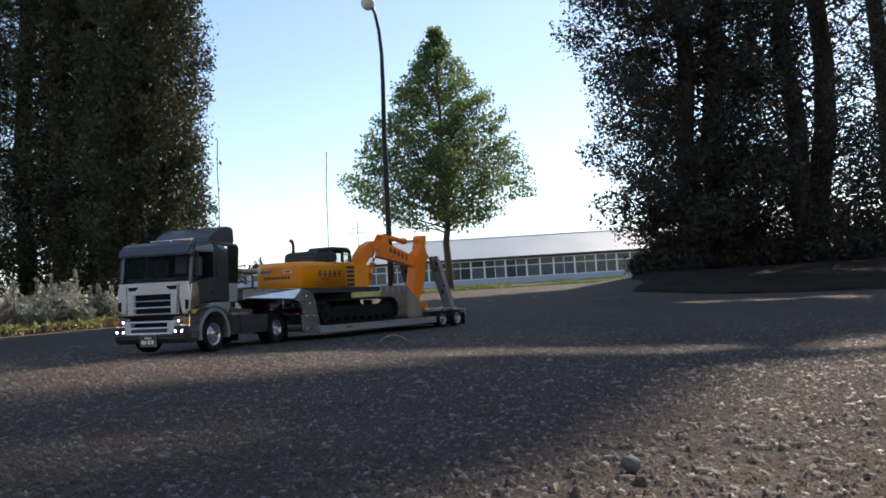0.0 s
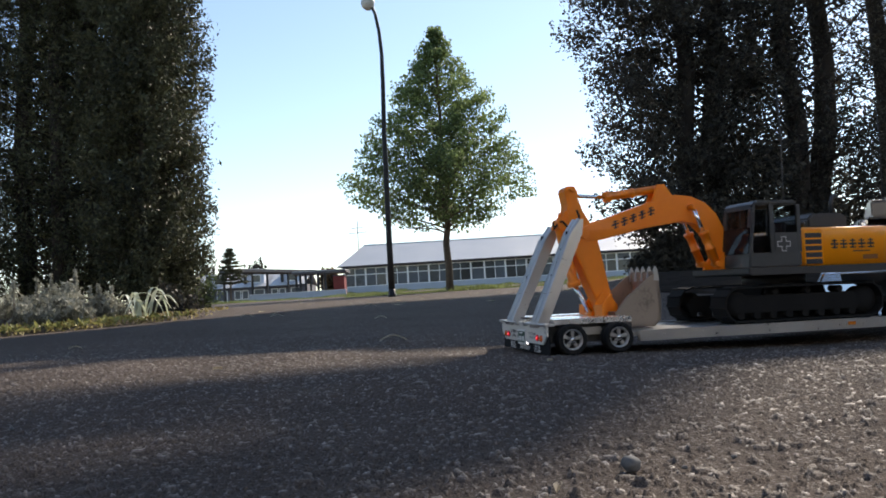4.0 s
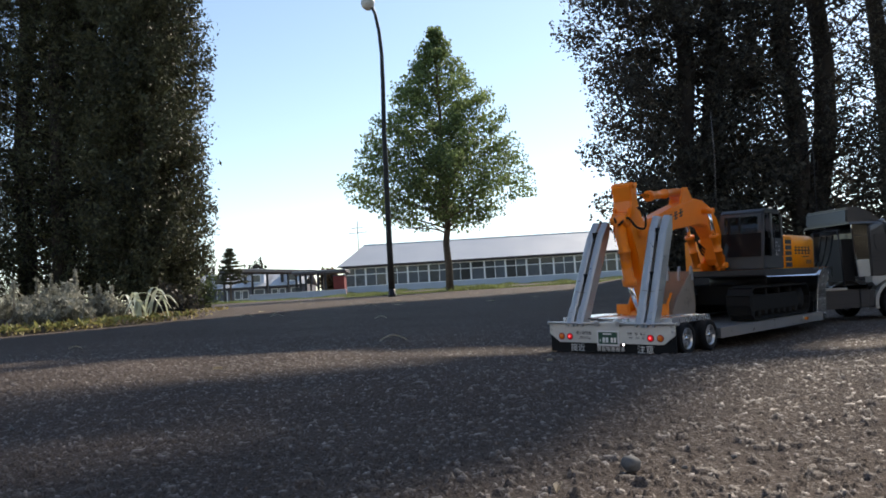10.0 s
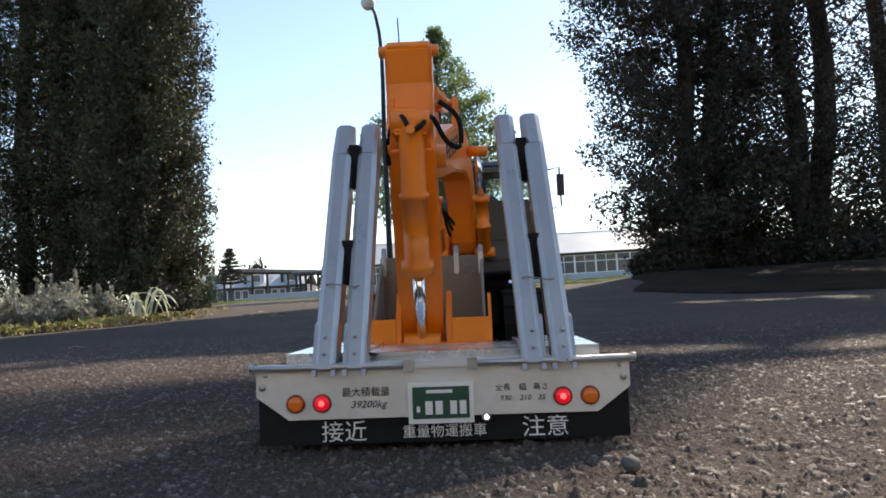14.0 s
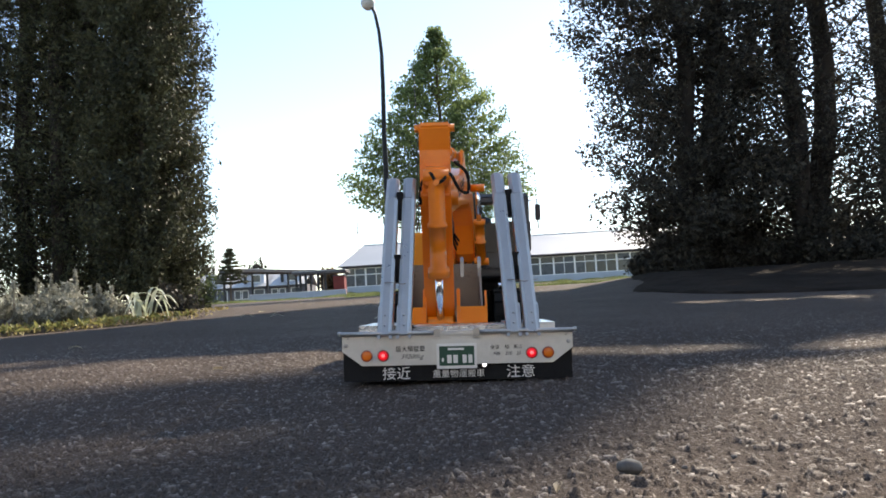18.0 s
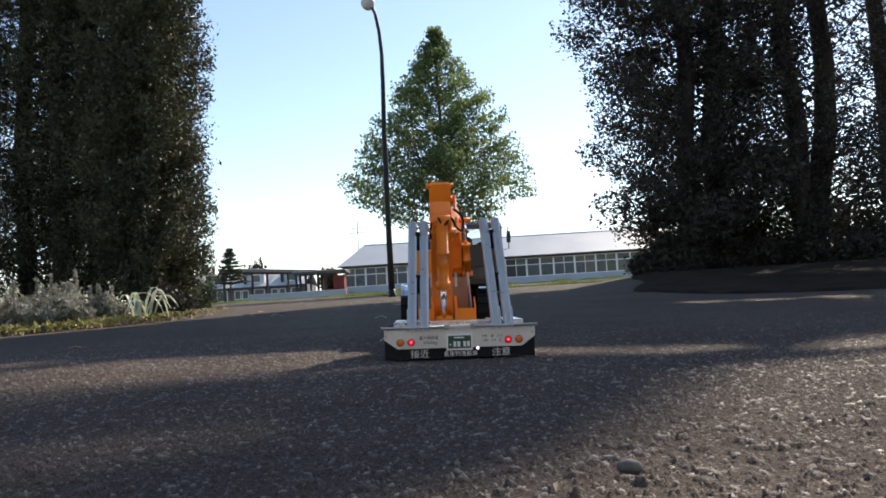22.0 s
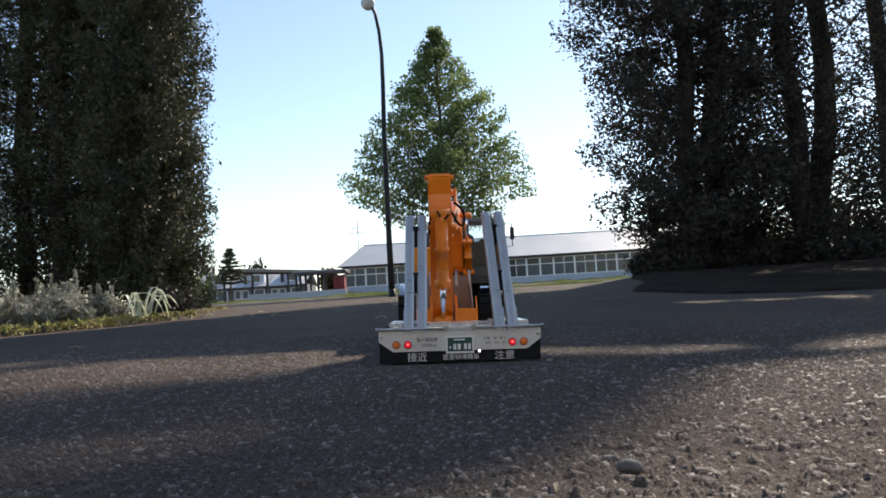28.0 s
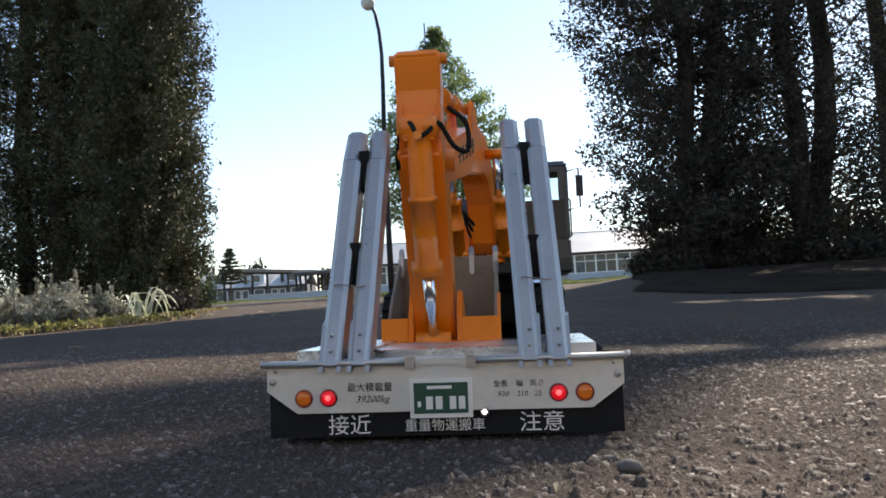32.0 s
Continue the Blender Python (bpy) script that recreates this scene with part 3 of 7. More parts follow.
def grey_shrub(x, y, w, h, seed):
    rng = np.random.default_rng(seed)
    t = thing("shrub", "low silvery grey lavender-like shrub in the bed", "shrub", "silver shrubs", m=pose(x, y, float(gz(x, y)) + 0.04))
    bm, pts = bmesh.new(), []
    for k in range(int(80 * w)):
        a, r = rng.uniform(0, 6.283), math.sqrt(rng.random()) * w
        tall = h * (1 - 0.55 * (r / w) ** 2) * rng.uniform(0.72, 1.12)
        o = Vector((math.cos(a) * r, math.sin(a) * r * 0.8, tall))
        limb(bm, (o.x * 0.35, o.y * 0.35, 0), o, 0.006, 0.002, rng, 0.08, 3, 4)
        n = 150
        q = rng.uniform(0.42, 1.0, n)[:, None] ** 0.7
        pts.append(np.array([o.x * 0.35, o.y * 0.35, 0]) * (1 - q) + np.array(o) * q + rng.normal(size=(n, 3)) * 0.026)
    for k in range(3):
        a, r = rng.uniform(0, 6.283), rng.uniform(0.2, 0.9) * w
        o = Vector((math.cos(a) * r, math.sin(a) * r * 0.8, h * rng.uniform(1.15, 1.45)))
        limb(bm, (o.x, o.y, h * 0.5), o, 0.005, 0.002, rng, 0.03, 3, 4)
        q = rng.uniform(0.5, 1.0, 50)[:, None]
        pts.append(np.array([o.x, o.y, h * 0.5]) * (1 - q) + np.array(o) * q + rng.normal(size=(50, 3)) * 0.006)
    tagged(part("stem", bm, BARK_PALE, t), kind="stuff")
    leaves("foliage", np.concatenate(pts), 0.016, LEAF_SILVER, t, rng, droop=-1.0, aspect=3.0)


for k, (x, y, w, h) in enumerate([(-3.95, 6.9, 0.50, 0.32), (-3.32, 6.75, 0.38, 0.27), (-3.02, 6.9, 0.20, 0.24), (-4.9, 6.9, 0.6, 0.34), (-3.62, 7.3, 0.30, 0.40)]):
    grey_shrub(x, y, w, h, 70 + k)


def lily(x, y):
    rng = np.random.default_rng(9)
    t = thing("strap_leaf_plant", "clump of long arching pale green strap leaves", "plant", m=pose(x, y, float(gz(x, y)) + 0.04))
    for k in range(12):
        a, L = 2.4 * k + rng.normal() * 0.4, rng.uniform(0.24, 0.40)
        reach = rng.uniform(0.55, 1.1)
        ox, oy = rng.normal() * 0.07, rng.normal() * 0.05
        V, F = [], []
        for i in range(8):
            u = i / 7
            d, z = L * reach * u * (0.7 + 0.3 * u), L * (2.2 * u - (1.2 + reach * 0.8) * u * u) + 0.01
            w = 0.017 * (1 - u ** 3) * (0.5 + 0.5 * min(1, u * 4)) + 0.001
            c, s = math.cos(a), math.sin(a)
            V += [(ox + c * d - s * w, oy + s * d + c * w, z + 0.004), (ox + c * d, oy + s * d, z), (ox + c * d + s * w, oy + s * d - c * w, z + 0.004)]
            if i:
                b = 3 * i
                F += [(b - 3, b - 2, b + 1, b), (b - 2, b - 1, b + 2, b + 1)]
        raw_mesh("strap_leaf", V, F, LEAF_LILY, t)


lily(-2.58, 6.75)


def bush(name, label, x, y, w, h, n, size, material, seed, group="", depth=0.7, category="shrub"):
    rng = np.random.default_rng(seed)
    t = thing(name, label, category, group, m=pose(x, y, float(gz(x, y))))
    bm, pts = bmesh.new(), []
    stems = 26
    for k in range(stems):
        a, r = rng.uniform(0, 6.283), math.sqrt(rng.random()) * w
        o = Vector((math.cos(a) * r, math.sin(a) * r * depth, h * (1 - 0.5 * (r / w) ** 2) * rng.uniform(0.6, 1.1)))
        limb(bm, (o.x * 0.3, o.y * 0.3, -0.02), o, 0.012, 0.003, rng, 0.08, 3, 5)
        q = rng.uniform(0.1, 1.0, n // stems)[:, None]
        pts.append(np.array([o.x * 0.3, o.y * 0.3, 0]) * (1 - q) + np.array(o) * q + rng.normal(size=(n // stems, 3)) * w * 0.14)
    tagged(part("stem", bm, BARK, t), kind="stuff")
    p = np.concatenate(pts)
    leaves("foliage", p[p[:, 2] > 0], size, material, t, rng)
    return t


bush("bush", "small dark green bush beside the pale strap leaves", -2.62, 7.5, 0.24, 0.34, 1600, 0.035, LEAF_DARK, 31)
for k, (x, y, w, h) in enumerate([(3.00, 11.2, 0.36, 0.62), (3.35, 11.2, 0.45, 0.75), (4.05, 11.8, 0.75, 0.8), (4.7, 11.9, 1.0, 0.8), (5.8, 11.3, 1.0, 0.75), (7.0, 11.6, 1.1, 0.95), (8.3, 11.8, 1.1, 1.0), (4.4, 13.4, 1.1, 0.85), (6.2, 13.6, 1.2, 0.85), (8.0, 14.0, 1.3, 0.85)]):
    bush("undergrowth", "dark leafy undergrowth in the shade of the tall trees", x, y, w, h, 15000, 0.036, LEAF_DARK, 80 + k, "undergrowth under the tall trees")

bush("bush", "light green sunlit bush beyond the bed", -5.6, 17.5, 0.55, 0.75, 2600, 0.05, LEAF_GRASS, 32)


def grass(name, label, x0, x1, y0, y1, n, h, seed, material):
    """Blades and weeds standing on the ground."""
    rng = np.random.default_rng(seed)
    x, y = rng.uniform(x0, x1, n), rng.uniform(y0, y1, n)
    p = np.stack([x, y, gz(x, y)], -1)
    a = rng.uniform(0, 6.283, n)
    lean = rng.normal(0, 0.35, (n, 2))
    hh = h * rng.uniform(0.35, 1.25, n) * (0.55 + 0.45 * np.sin(x * 1.7) * np.sin(x * 0.53 + 1))
    w = np.stack([np.cos(a), np.sin(a), 0 * a], -1) * (h * 0.12)
    tip = p + np.stack([lean[:, 0] * hh, lean[:, 1] * hh, hh], -1)
    v = np.stack([p - w, p + w, tip], 1).reshape(-1, 3)
    tagged(raw_mesh(name, v, np.arange(3 * n).reshape(-1, 3), material), label, "grass", kind="stuff")


grass("grass_strip", "yellow-green unmown grass along the far edge of the yard", -3.0, 9.5, 23.2, 26.0, 16000, 0.16, 4, LEAF_GRASS)
grass("grass_strip", "thin green grass line behind the yard", -16.0, -3.0, 34.0, 40.0, 9000, 0.14, 5, LEAF_GRASS)
grass("grass_strip", "yellow-green unmown grass before the school wall", -12.0, 30.0, 78.0, 84.5, 9000, 0.35, 6, LEAF_GRASS)

# added unseen behind the standpoint: plain rendered wall bouncing light, hedge closing the yard
tagged(link("wall_south", box(-30, 30, -15.3, -15.0, -0.4, 7.5), mat("cream_render", (0.73, 0.70, 0.655), 0.85, vary=0.06, scale=0.7, bump=0.2, bump_scale=40)), "unseen plain cream rendered wall added to bounce light into the yard", "wall", kind="structure")
for k in range(9):
    a = radians(150 + 27 * k)
    bush("hedge", "unseen dark clipped hedge added to close the yard", 9.5 * math.cos(a), -1.0 + 8.5 * math.sin(a), 2.4, 1.0, 5200, 0.2, LEAF_DARK, 150 + k, "hedge round the yard", category="hedge")

# unseen hedges added at the right, to keep bright horizon out of reflections
for k, (x, y) in enumerate(((12.8, 13.2), (14.6, 10.4), (16.0, 7.4), (16.8, 4.2), (16.8, 0.8))):
    bush("hedge", "unseen dark dense hedge added to darken reflections from the right", x, y, 2.3, 1.9, 6500, 0.2, LEAF_DARK, 170 + k, "hedge round the yard", category="hedge")

# ---- school building ----
WALL = mat("pale_blue_grey_wall", (0.40, 0.45, 0.52), 0.8, vary=0.08, scale=0.8)
TRIM = mat("grey_window_frame", (0.82, 0.82, 0.81), 0.5, vary=0.08)
ROOFING = mat("pale_metal_roof", (0.44, 0.455, 0.47), 0.42, 0.2, 0.06, 0.4)
FASCIA = mat("dark_fascia", (0.085, 0.082, 0.085), 0.7)
PANE = mat("window_pane", (0.035, 0.04, 0.045), 0.12, vary=0.35, scale=0.5, per_piece=0.5)
CURTAIN = mat("pale_pane", (0.055, 0.068, 0.085), 0.25, vary=0.2, scale=0.5)


def school():
    x0, x1, y, z = -11.0, 34.0, 85.0, 1.9
    t = thing("school_building", "long single-storey school with pale metal roof and many windows", "building", m=pose(0, y, z))
    part("wall", box(x0, x1, 0.0, 0.25, 0.0, 0.88), WALL, t, "pale blue-grey lower wall")
    part("wall", box(x0, x1, 0.0, 0.25, 2.92, 3.15), FASCIA, t, "dark band under the eaves")
    part("wall", box(x0, x0 + 0.25, 0.25, 10.0, 0.0, 3.15), WALL, t)
    part("wall", box(x0, x1, 9.75, 10.0, 0.0, 3.15), WALL, t)
    part("wall", box(x1 - 0.25, x1, 0.25, 9.75, 0.0, 3.15), WALL, t)
    part("floor", box(x0, x1, 0.25, 9.75, 0.3, 0.4), FASCIA, t)
    # hipped roof with overhang
    bm = bmesh.new()
    e = [bm.verts.new(p) for p in ((x0 - 0.5, -0.7, 3.12), (x1 + 0.5, -0.7, 3.12), (x1 + 0.5, 10.7, 3.12), (x0 - 0.5, 10.7, 3.12))]
    r = [bm.verts.new(p) for p in ((x0 + 1.9, 5.0, 5.75), (x1 - 1.9, 5.0, 5.75))]
    for f in ((e[0], e[1], r[1], r[0]), (e[1], e[2], r[1]), (e[2], e[3], r[0], r[1]), (e[3], e[0], r[0]), (e[3], e[2], e[1], e[0])):
        bm.faces.new(f)
    part("roof", bm, ROOFING, t, "pale grey hipped metal roof")
    part("gutter", box(x0 - 0.5, x1 + 0.5, -0.78, -0.70, 3.02, 3.14, 0.01), FASCIA, t)
    part("ridge_cap", tube([(x0 + 1.9, 5.0, 5.77), (x1 - 1.9, 5.0, 5.77)], 0.07, 8), TRIM, t)
    part("antenna", tube([(x0 + 1.3, 5.0, 5.0), (x0 + 1.3, 5.0, 8.6)], 0.05, 6), FASCIA, t)
    part("antenna_arm", tube([(x0 + 0.2, 5.0, 7.2), (x0 + 2.4, 5.0, 7.3)], 0.04, 6), FASCIA, t)
    part("antenna_arm", tube([(x0 + 0.6, 5.0, 7.8), (x0 + 1.9, 5.0, 7.85)], 0.04, 6), FASCIA, t)
    rng = np.random.default_rng(12)
    x, k = x0 + 0.25, 0
    single = {6, 9, 10, 14, 18}
    while x < x1 - 2.4:
        w = 1.28 if k in single else 2.10
        part("post", box(x - 0.19, x, 0.0, 0.25, 0.88, 2.92), TRIM, t)
        wi = part("window", box(x, x + w, 0.05, 0.20, 0.88, 0.96), TRIM, t)
        part("frame", box(x, x + w, 0.05, 0.20, 2.82, 2.92), TRIM, wi)
        part("frame", box(x, x + w, 0.05, 0.20, 2.12, 2.22), TRIM, wi)
        cuts = [x, x + w] if w < 2 else [x, x + w / 2, x + w]
        for c in cuts[1:-1]:
            part("frame", box(c - 0.04, c + 0.04, 0.05, 0.20, 0.96, 2.82), TRIM, wi)
        for a, b in zip(cuts, cuts[1:]):
            for z0, z1 in ((0.96, 2.12), (2.22, 2.82)):
                m = CURTAIN if rng.random() < 0.45 else PANE
                part("pane", box(a + (0.04 if a > x else 0), b - (0.04 if b < x + w else 0), 0.11, 0.13, z0, z1), m, wi)
        x += w + 0.19
        k += 1
    part("post", box(x - 0.19, x1, 0.0, 0.25, 0.88, 2.92), WALL, t)


school()

# ---- covered walk, houses and low wall behind the yard ----
POST = mat("dark_post", (0.035, 0.034, 0.035), 0.7)
HOUSE_WALL = mat("pale_house_wall", (0.50, 0.53, 0.60), 0.8, vary=0.08, scale=0.8)


def canopy(label, x0, x1, y0, y1, top, posts):
    z = float(gz((x0 + x1) / 2, y0))
    t = thing("walkway_canopy", label, "canopy", "covered walks", m=pose(0, 0, z))
    part("roof", box(x0, x1, y0, y1, top - z - 0.20, top - z, 0.02), FASCIA, t, "flat dark-edged roof")
    part("roof_sheet", box(x0 + 0.05, x1 - 0.05, y0 + 0.05, y1 - 0.05, top - z + 0.002, top - z + 0.05), ROOFING, t)
    for x, y in posts:
        part("post", box(x - 0.09, x + 0.09, y - 0.09, y + 0.09, -0.3, top - z - 0.202), POST, t)


canopy("lower flat canopy joining the school", -12.9, -8.3, 66.0, 69.0, 3.72, [(-12.2, 66.3), (-11.75, 66.3), (-10.7, 66.3), (-10.1, 66.3), (-10.7, 68.6)])
walk_roof = thing("walkway_canopy", "long flat canopy on dark posts leading to the school", "canopy", "covered walks", m=pose(-18.4, 70.0, float(gz(-18.4, 70.0)), 0, 0, 60))
part("roof", box(0, 15.4, 0, 2.4, 2.64, 2.90, 0.02), FASCIA, walk_roof, "flat dark-edged roof")
part("roof_sheet", box(0.05, 15.35, 0.05, 2.35, 2.902, 2.95), ROOFING, walk_roof)
for a, b in ((0.3, 2.1), (3.9, 0.2), (3.9, 2.1), (6.8, 0.2), (10.2, 0.2), (10.2, 2.1)):
    part("post", box(a - 0.075, a + 0.075, b - 0.075, b + 0.075, -0.3, 2.638), POST, walk_roof)
wall_t = thing("low_wall", "low pale blue-grey wall in front of the canopies", "wall", m=pose(0, 0, 0))
part("wall", box(-16.0, -8.1, 64.0, 64.2, 1.2, 1.96, 0.02), WALL, wall_t)
part("coping", box(-16.05, -8.05, 63.95, 64.25, 1.962, 2.00, 0.01), TRIM, wall_t)
for i in range(4):
    part("pier", box(-15.9 + 2.5 * i, -15.7 + 2.5 * i, 63.9, 63.998, 1.2, 1.95), WALL, wall_t)
shed = thing("red_shed", "small red shed under the far canopy", "shed", m=pose(-9.6, 71.0, float(gz(-9.6, 71))))
part("wall", box(-0.5, 0.5, 0, 1.6, -0.1, 1.75, 0.03), mat("red_board", (0.22, 0.04, 0.035), 0.7, vary=0.2, scale=2), shed)
part("roof", box(-0.6, 0.6, -0.1, 1.7, 1.752, 1.85, 0.02), FASCIA, shed)


def terrace_house(x, y):
    z = float(gz(x, y))
    t = thing("house", "grey-walled house with light metal roof and pale dormer", "house", "houses behind the school", m=pose(x, y, z))
    part("wall", box(-2.2, 2.2, 0, 8, -0.5, 1.62), mat("dark_house_wall", (0.13, 0.13, 0.15), 0.8, vary=0.15, scale=0.8), t, "dull grey ground floor")
    part("roof", prism([(-0.7, 1.45), (4.0, 3.35), (8.7, 1.45), (8.7, 1.6), (4.0, 3.5), (-0.7, 1.6)], -2.35, 2.35), ROOFING, t, "light grey pitched roof")
    part("gutter", box(-2.35, 2.35, -0.78, -0.702, 1.42, 1.56, 0.01), FASCIA, t)
    part("dormer_wall", box(-0.7, 1.7, 0.3, 3.8, 1.7, 3.16), HOUSE_WALL, t, "pale blue-grey dormer")
    part("dormer_roof", box(-0.85, 1.85, 0.1, 4.0, 3.162, 3.28, 0.02), ROOFING, t)
    part("dormer_cheek", box(-0.7, -0.35, 0.2, 0.298, 1.75, 3.16), POST, t)
    for a, b, z0, z1, yy in ((0.25, 1.25, 2.15, 2.95, 0.3), (-1.7, -1.1, 0.25, 1.15, 0.0), (-0.8, -0.2, 0.25, 1.15, 0.0), (0.6, 1.7, 0.15, 1.2, 0.0)):
        wi = part("window", box(a - 0.1, b + 0.1, yy - 0.06, yy - 0.002, z0 - 0.1, z1 + 0.1), TRIM, t)
        part("pane", box(a, b, yy - 0.075, yy - 0.061, z0, z1), CURTAIN if yy == 0 else PANE, wi)


for x in (-27.6, -23.2, -18.8):
    terrace_house(x, 93.0)
bush("far_tree", "small reddish round tree behind the canopies", -13.2, 90.0, 1.3, 3.4, 2200, 0.3, leaf("leaf_red", (0.07, 0.05, 0.03), (0.2, 0.11, 0.05), 0.3), 33, category="tree")
for k, (x, y) in enumerate(((-30.5, 100.0), (-33.0, 96.0), (-25.0, 104.0))):
    bush("far_tree", "dark distant round tree behind the houses", x, y, 2.0, 5.2, 2600, 0.35, LEAF_DARK, 34 + k, category="tree")

# ---- small things on the asphalt ----
def pebble(x, y, w, d, h, seed, colour=(0.16, 0.15, 0.14)):
    rng = np.random.default_rng(seed)
    bm = bmesh.new()
    bmesh.ops.create_icosphere(bm, subdivisions=3, radius=1)
    o = Vector(rng.normal(size=3)) * 5
    for v in bm.verts:
        v.co *= 1 + 0.22 * noise.noise(v.co * 1.3 + o)
        v.co = Vector((v.co.x * w / 2, v.co.y * d / 2, v.co.z * h / 2 + h * 0.35))
    ob = link("pebble", bm, mat("pebble_stone", colour, 0.75, vary=0.3, scale=60, bump=0.3, bump_scale=400))
    ob.matrix_world = pose(x, y, float(gz(x, y)), 0, 0, rng.uniform(0, 360))
    return smooth(tagged(ob, "small dark loose stone lying on the asphalt", "stone", "loose stones"))


STONE = pebble(0.0880, 0.403, 0.0095, 0.0130, 0.0080, 1, (0.10, 0.097, 0.094))
STONE.matrix_world = pose(0.0880, 0.403, float(gz(0.0880, 0.403)), 0, 0, 8)
rng = np.random.default_rng(77)
for k in range(12):
    y = 0.28 + 1.5 * rng.random() ** 1.5
    x = rng.uniform(-0.56, 0.56) * y
    s = rng.uniform(0.0025, 0.0045)
    pebble(x, y, s * 1.3, s, s * 0.7, 100 + k, (0.16, 0.15, 0.14))


def dry_strip(x, y, length, turn, seed):
    """A curled, pale dry leaf or husk."""
    t = bmesh.new()
    rows = []
    for i in range(9):
        u = i / 8
        px, pz = (u - 0.5) * length, 0.003 + 0.016 * math.sin(u * math.pi) * (length / 0.07)
        w = min(0.007, length * 0.16) * math.sin(0.2 + u * 2.7) + 0.0006
        rows.append([t.verts.new((px, w * a, pz + 0.003 * abs(a) + 0.008 * (u - 0.5) ** 2)) for a in (-1, 0, 1)])
    for a, b in zip(rows, rows[1:]):
        for k in (0, 1):
            t.faces.new((a[k], a[k + 1], b[k + 1], b[k]))
    bmesh.ops.solidify(t, geom=t.faces[:], thickness=0.0008)
    ob = link("dry_leaf", t, mat("dry_leaf", (0.56, 0.50, 0.40), 0.8, vary=0.3, scale=80))
    ob.matrix_world = pose(x, y, float(gz(x, y)) + 0.001, 0, 0, turn)
    tagged(ob, "curled pale dry leaf on the asphalt", "leaf", "leaves on the asphalt")


dry_strip(-0.115, 1.64, 0.055, 8, 1)
for k, (x, y, l, a) in enumerate(((-0.30, 1.02, 0.012, 20), (0.042, 0.335, 0.008, 70), (-0.27, 3.2, 0.05, 0), (-0.95, 4.4, 0.07, 10), (-1.3, 5.1, 0.08, 15), (-0.6, 6.2, 0.09, 5), (0.12, 0.95, 0.009, 40), (-0.9, 1.9, 0.03, 30))):
    dry_strip(x, y, l, a, k + 2)
rng = np.random.default_rng(15)
k = 60
y = rng.uniform(5.5, 24, k)
x = y * rng.uniform(-0.32, 0.2, k)
turn, half = rng.uniform(0, 6.283, k), rng.uniform(0.025, 0.06, k)
c, d = np.stack([np.cos(turn), np.sin(turn)], -1) * half[:, None], np.stack([-np.sin(turn), np.cos(turn)], -1) * half[:, None] * 0.6
flat = np.stack([np.stack([x + e[:, 0], y + e[:, 1], gz(x, y) + up], -1) for e, up in ((c, 0.012), (d, 0.006), (-c, 0.010), (-d, 0.007))], 1)
tagged(raw_mesh("scattered_leaf", flat.reshape(-1, 3), np.arange(4 * k).reshape(-1, 4), LEAF_DRY), "pale dry leaves lying scattered over the far asphalt", "leaf", kind="stuff")

# ---- vehicle materials ----
ALU = mat("brushed_aluminium", (0.49, 0.48, 0.465), 0.27, 0.75, 0.06, 30, bump=0.03, bump_scale=400)
SATIN = mat("galvanised_plate", (0.62, 0.61, 0.59), 0.20, 1.0, 0.10, 20, bump=0.03, bump_scale=300, rough_vary=0.06)
BRIGHT = mat("bright_plate", (0.82, 0.83, 0.84), 0.22, 0.9, 0.06, 20, bump=0.03, bump_scale=300)
TAIL = mat("grey_painted_panel", (0.64, 0.62, 0.575), 0.42, 0.1, 0.10, 20, bump=0.03, bump_scale=300)
PANEL = mat("silver_painted_panel", (0.48, 0.49, 0.48), 0.28, 0.6, 0.08, 20, bump=0.03, bump_scale=300)
RIM = mat("polished_rim", (0.60, 0.60, 0.60), 0.24, 0.9, 0.06, 30)
TRACK = mat("dusty_black_track", (0.012, 0.0115, 0.011), 0.8, 0.0, 0.35, 25, bump=0.15, bump_scale=300)
SILVER = mat("silver_plastic", (0.84, 0.87, 0.89), 0.20, 0.4, 0.03, 20, rough_vary=0.02)
BLACK = mat("deep_black", (0.006, 0.006, 0.007), 0.7, vary=0.2)
DARK_CHROME = mat("dark_chrome", (0.57, 0.55, 0.51), 0.07, 1.0, 0.08, 20, rough_vary=0.05)
CHROME = mat("chrome", (0.78, 0.79, 0.80), 0.09, 1.0, 0.05, 20, rough_vary=0.05)
ORANGE = mat("orange_plastic", (1.0, 0.225, 0.004), 0.36, 0.0, 0.08, 12, coat=0.25, bump=0.03, bump_scale=200)
YELLOW = mat("yellow_orange_plastic", (1.0, 0.32, 0.006), 0.3, 0.0, 0.07, 12, coat=0.4)
CHARCOAL = mat("charcoal_plastic", (0.032, 0.031, 0.032), 0.42, 0.0, 0.2, 15, bump=0.05, bump_scale=250)
CABGREY = mat("grey_plastic", (0.046, 0.048, 0.049), 0.4, 0.0, 0.15, 15)
RUBBER = mat("black_rubber", (0.014, 0.014, 0.015), 0.85, 0.0, 0.3, 25, bump=0.2, bump_scale=300)
STEEL = mat("bucket_steel", (0.24, 0.19, 0.15), 0.5, 0.35, 0.25, 25, dirt=(0.13, 0.10, 0.08), bump=0.1, bump_scale=200)
PAINT = mat("gunmetal_paint", (0.036, 0.035, 0.038), 0.3, 0.0, 0.12, 10, coat=0.8, rough_vary=0.05)
TINT = mat("tinted_glass", (0.012, 0.013, 0.015), 0.05, 0.0, 0.1, 10, rough_vary=0.02)
for m in (TINT, TRACK, RUBBER, BLACK):
    m.node_tree.nodes["Principled BSDF"].inputs["Specular IOR Level"].default_value = 0.2
CLEAR = glass("clear_glass", (0.75, 0.8, 0.82))
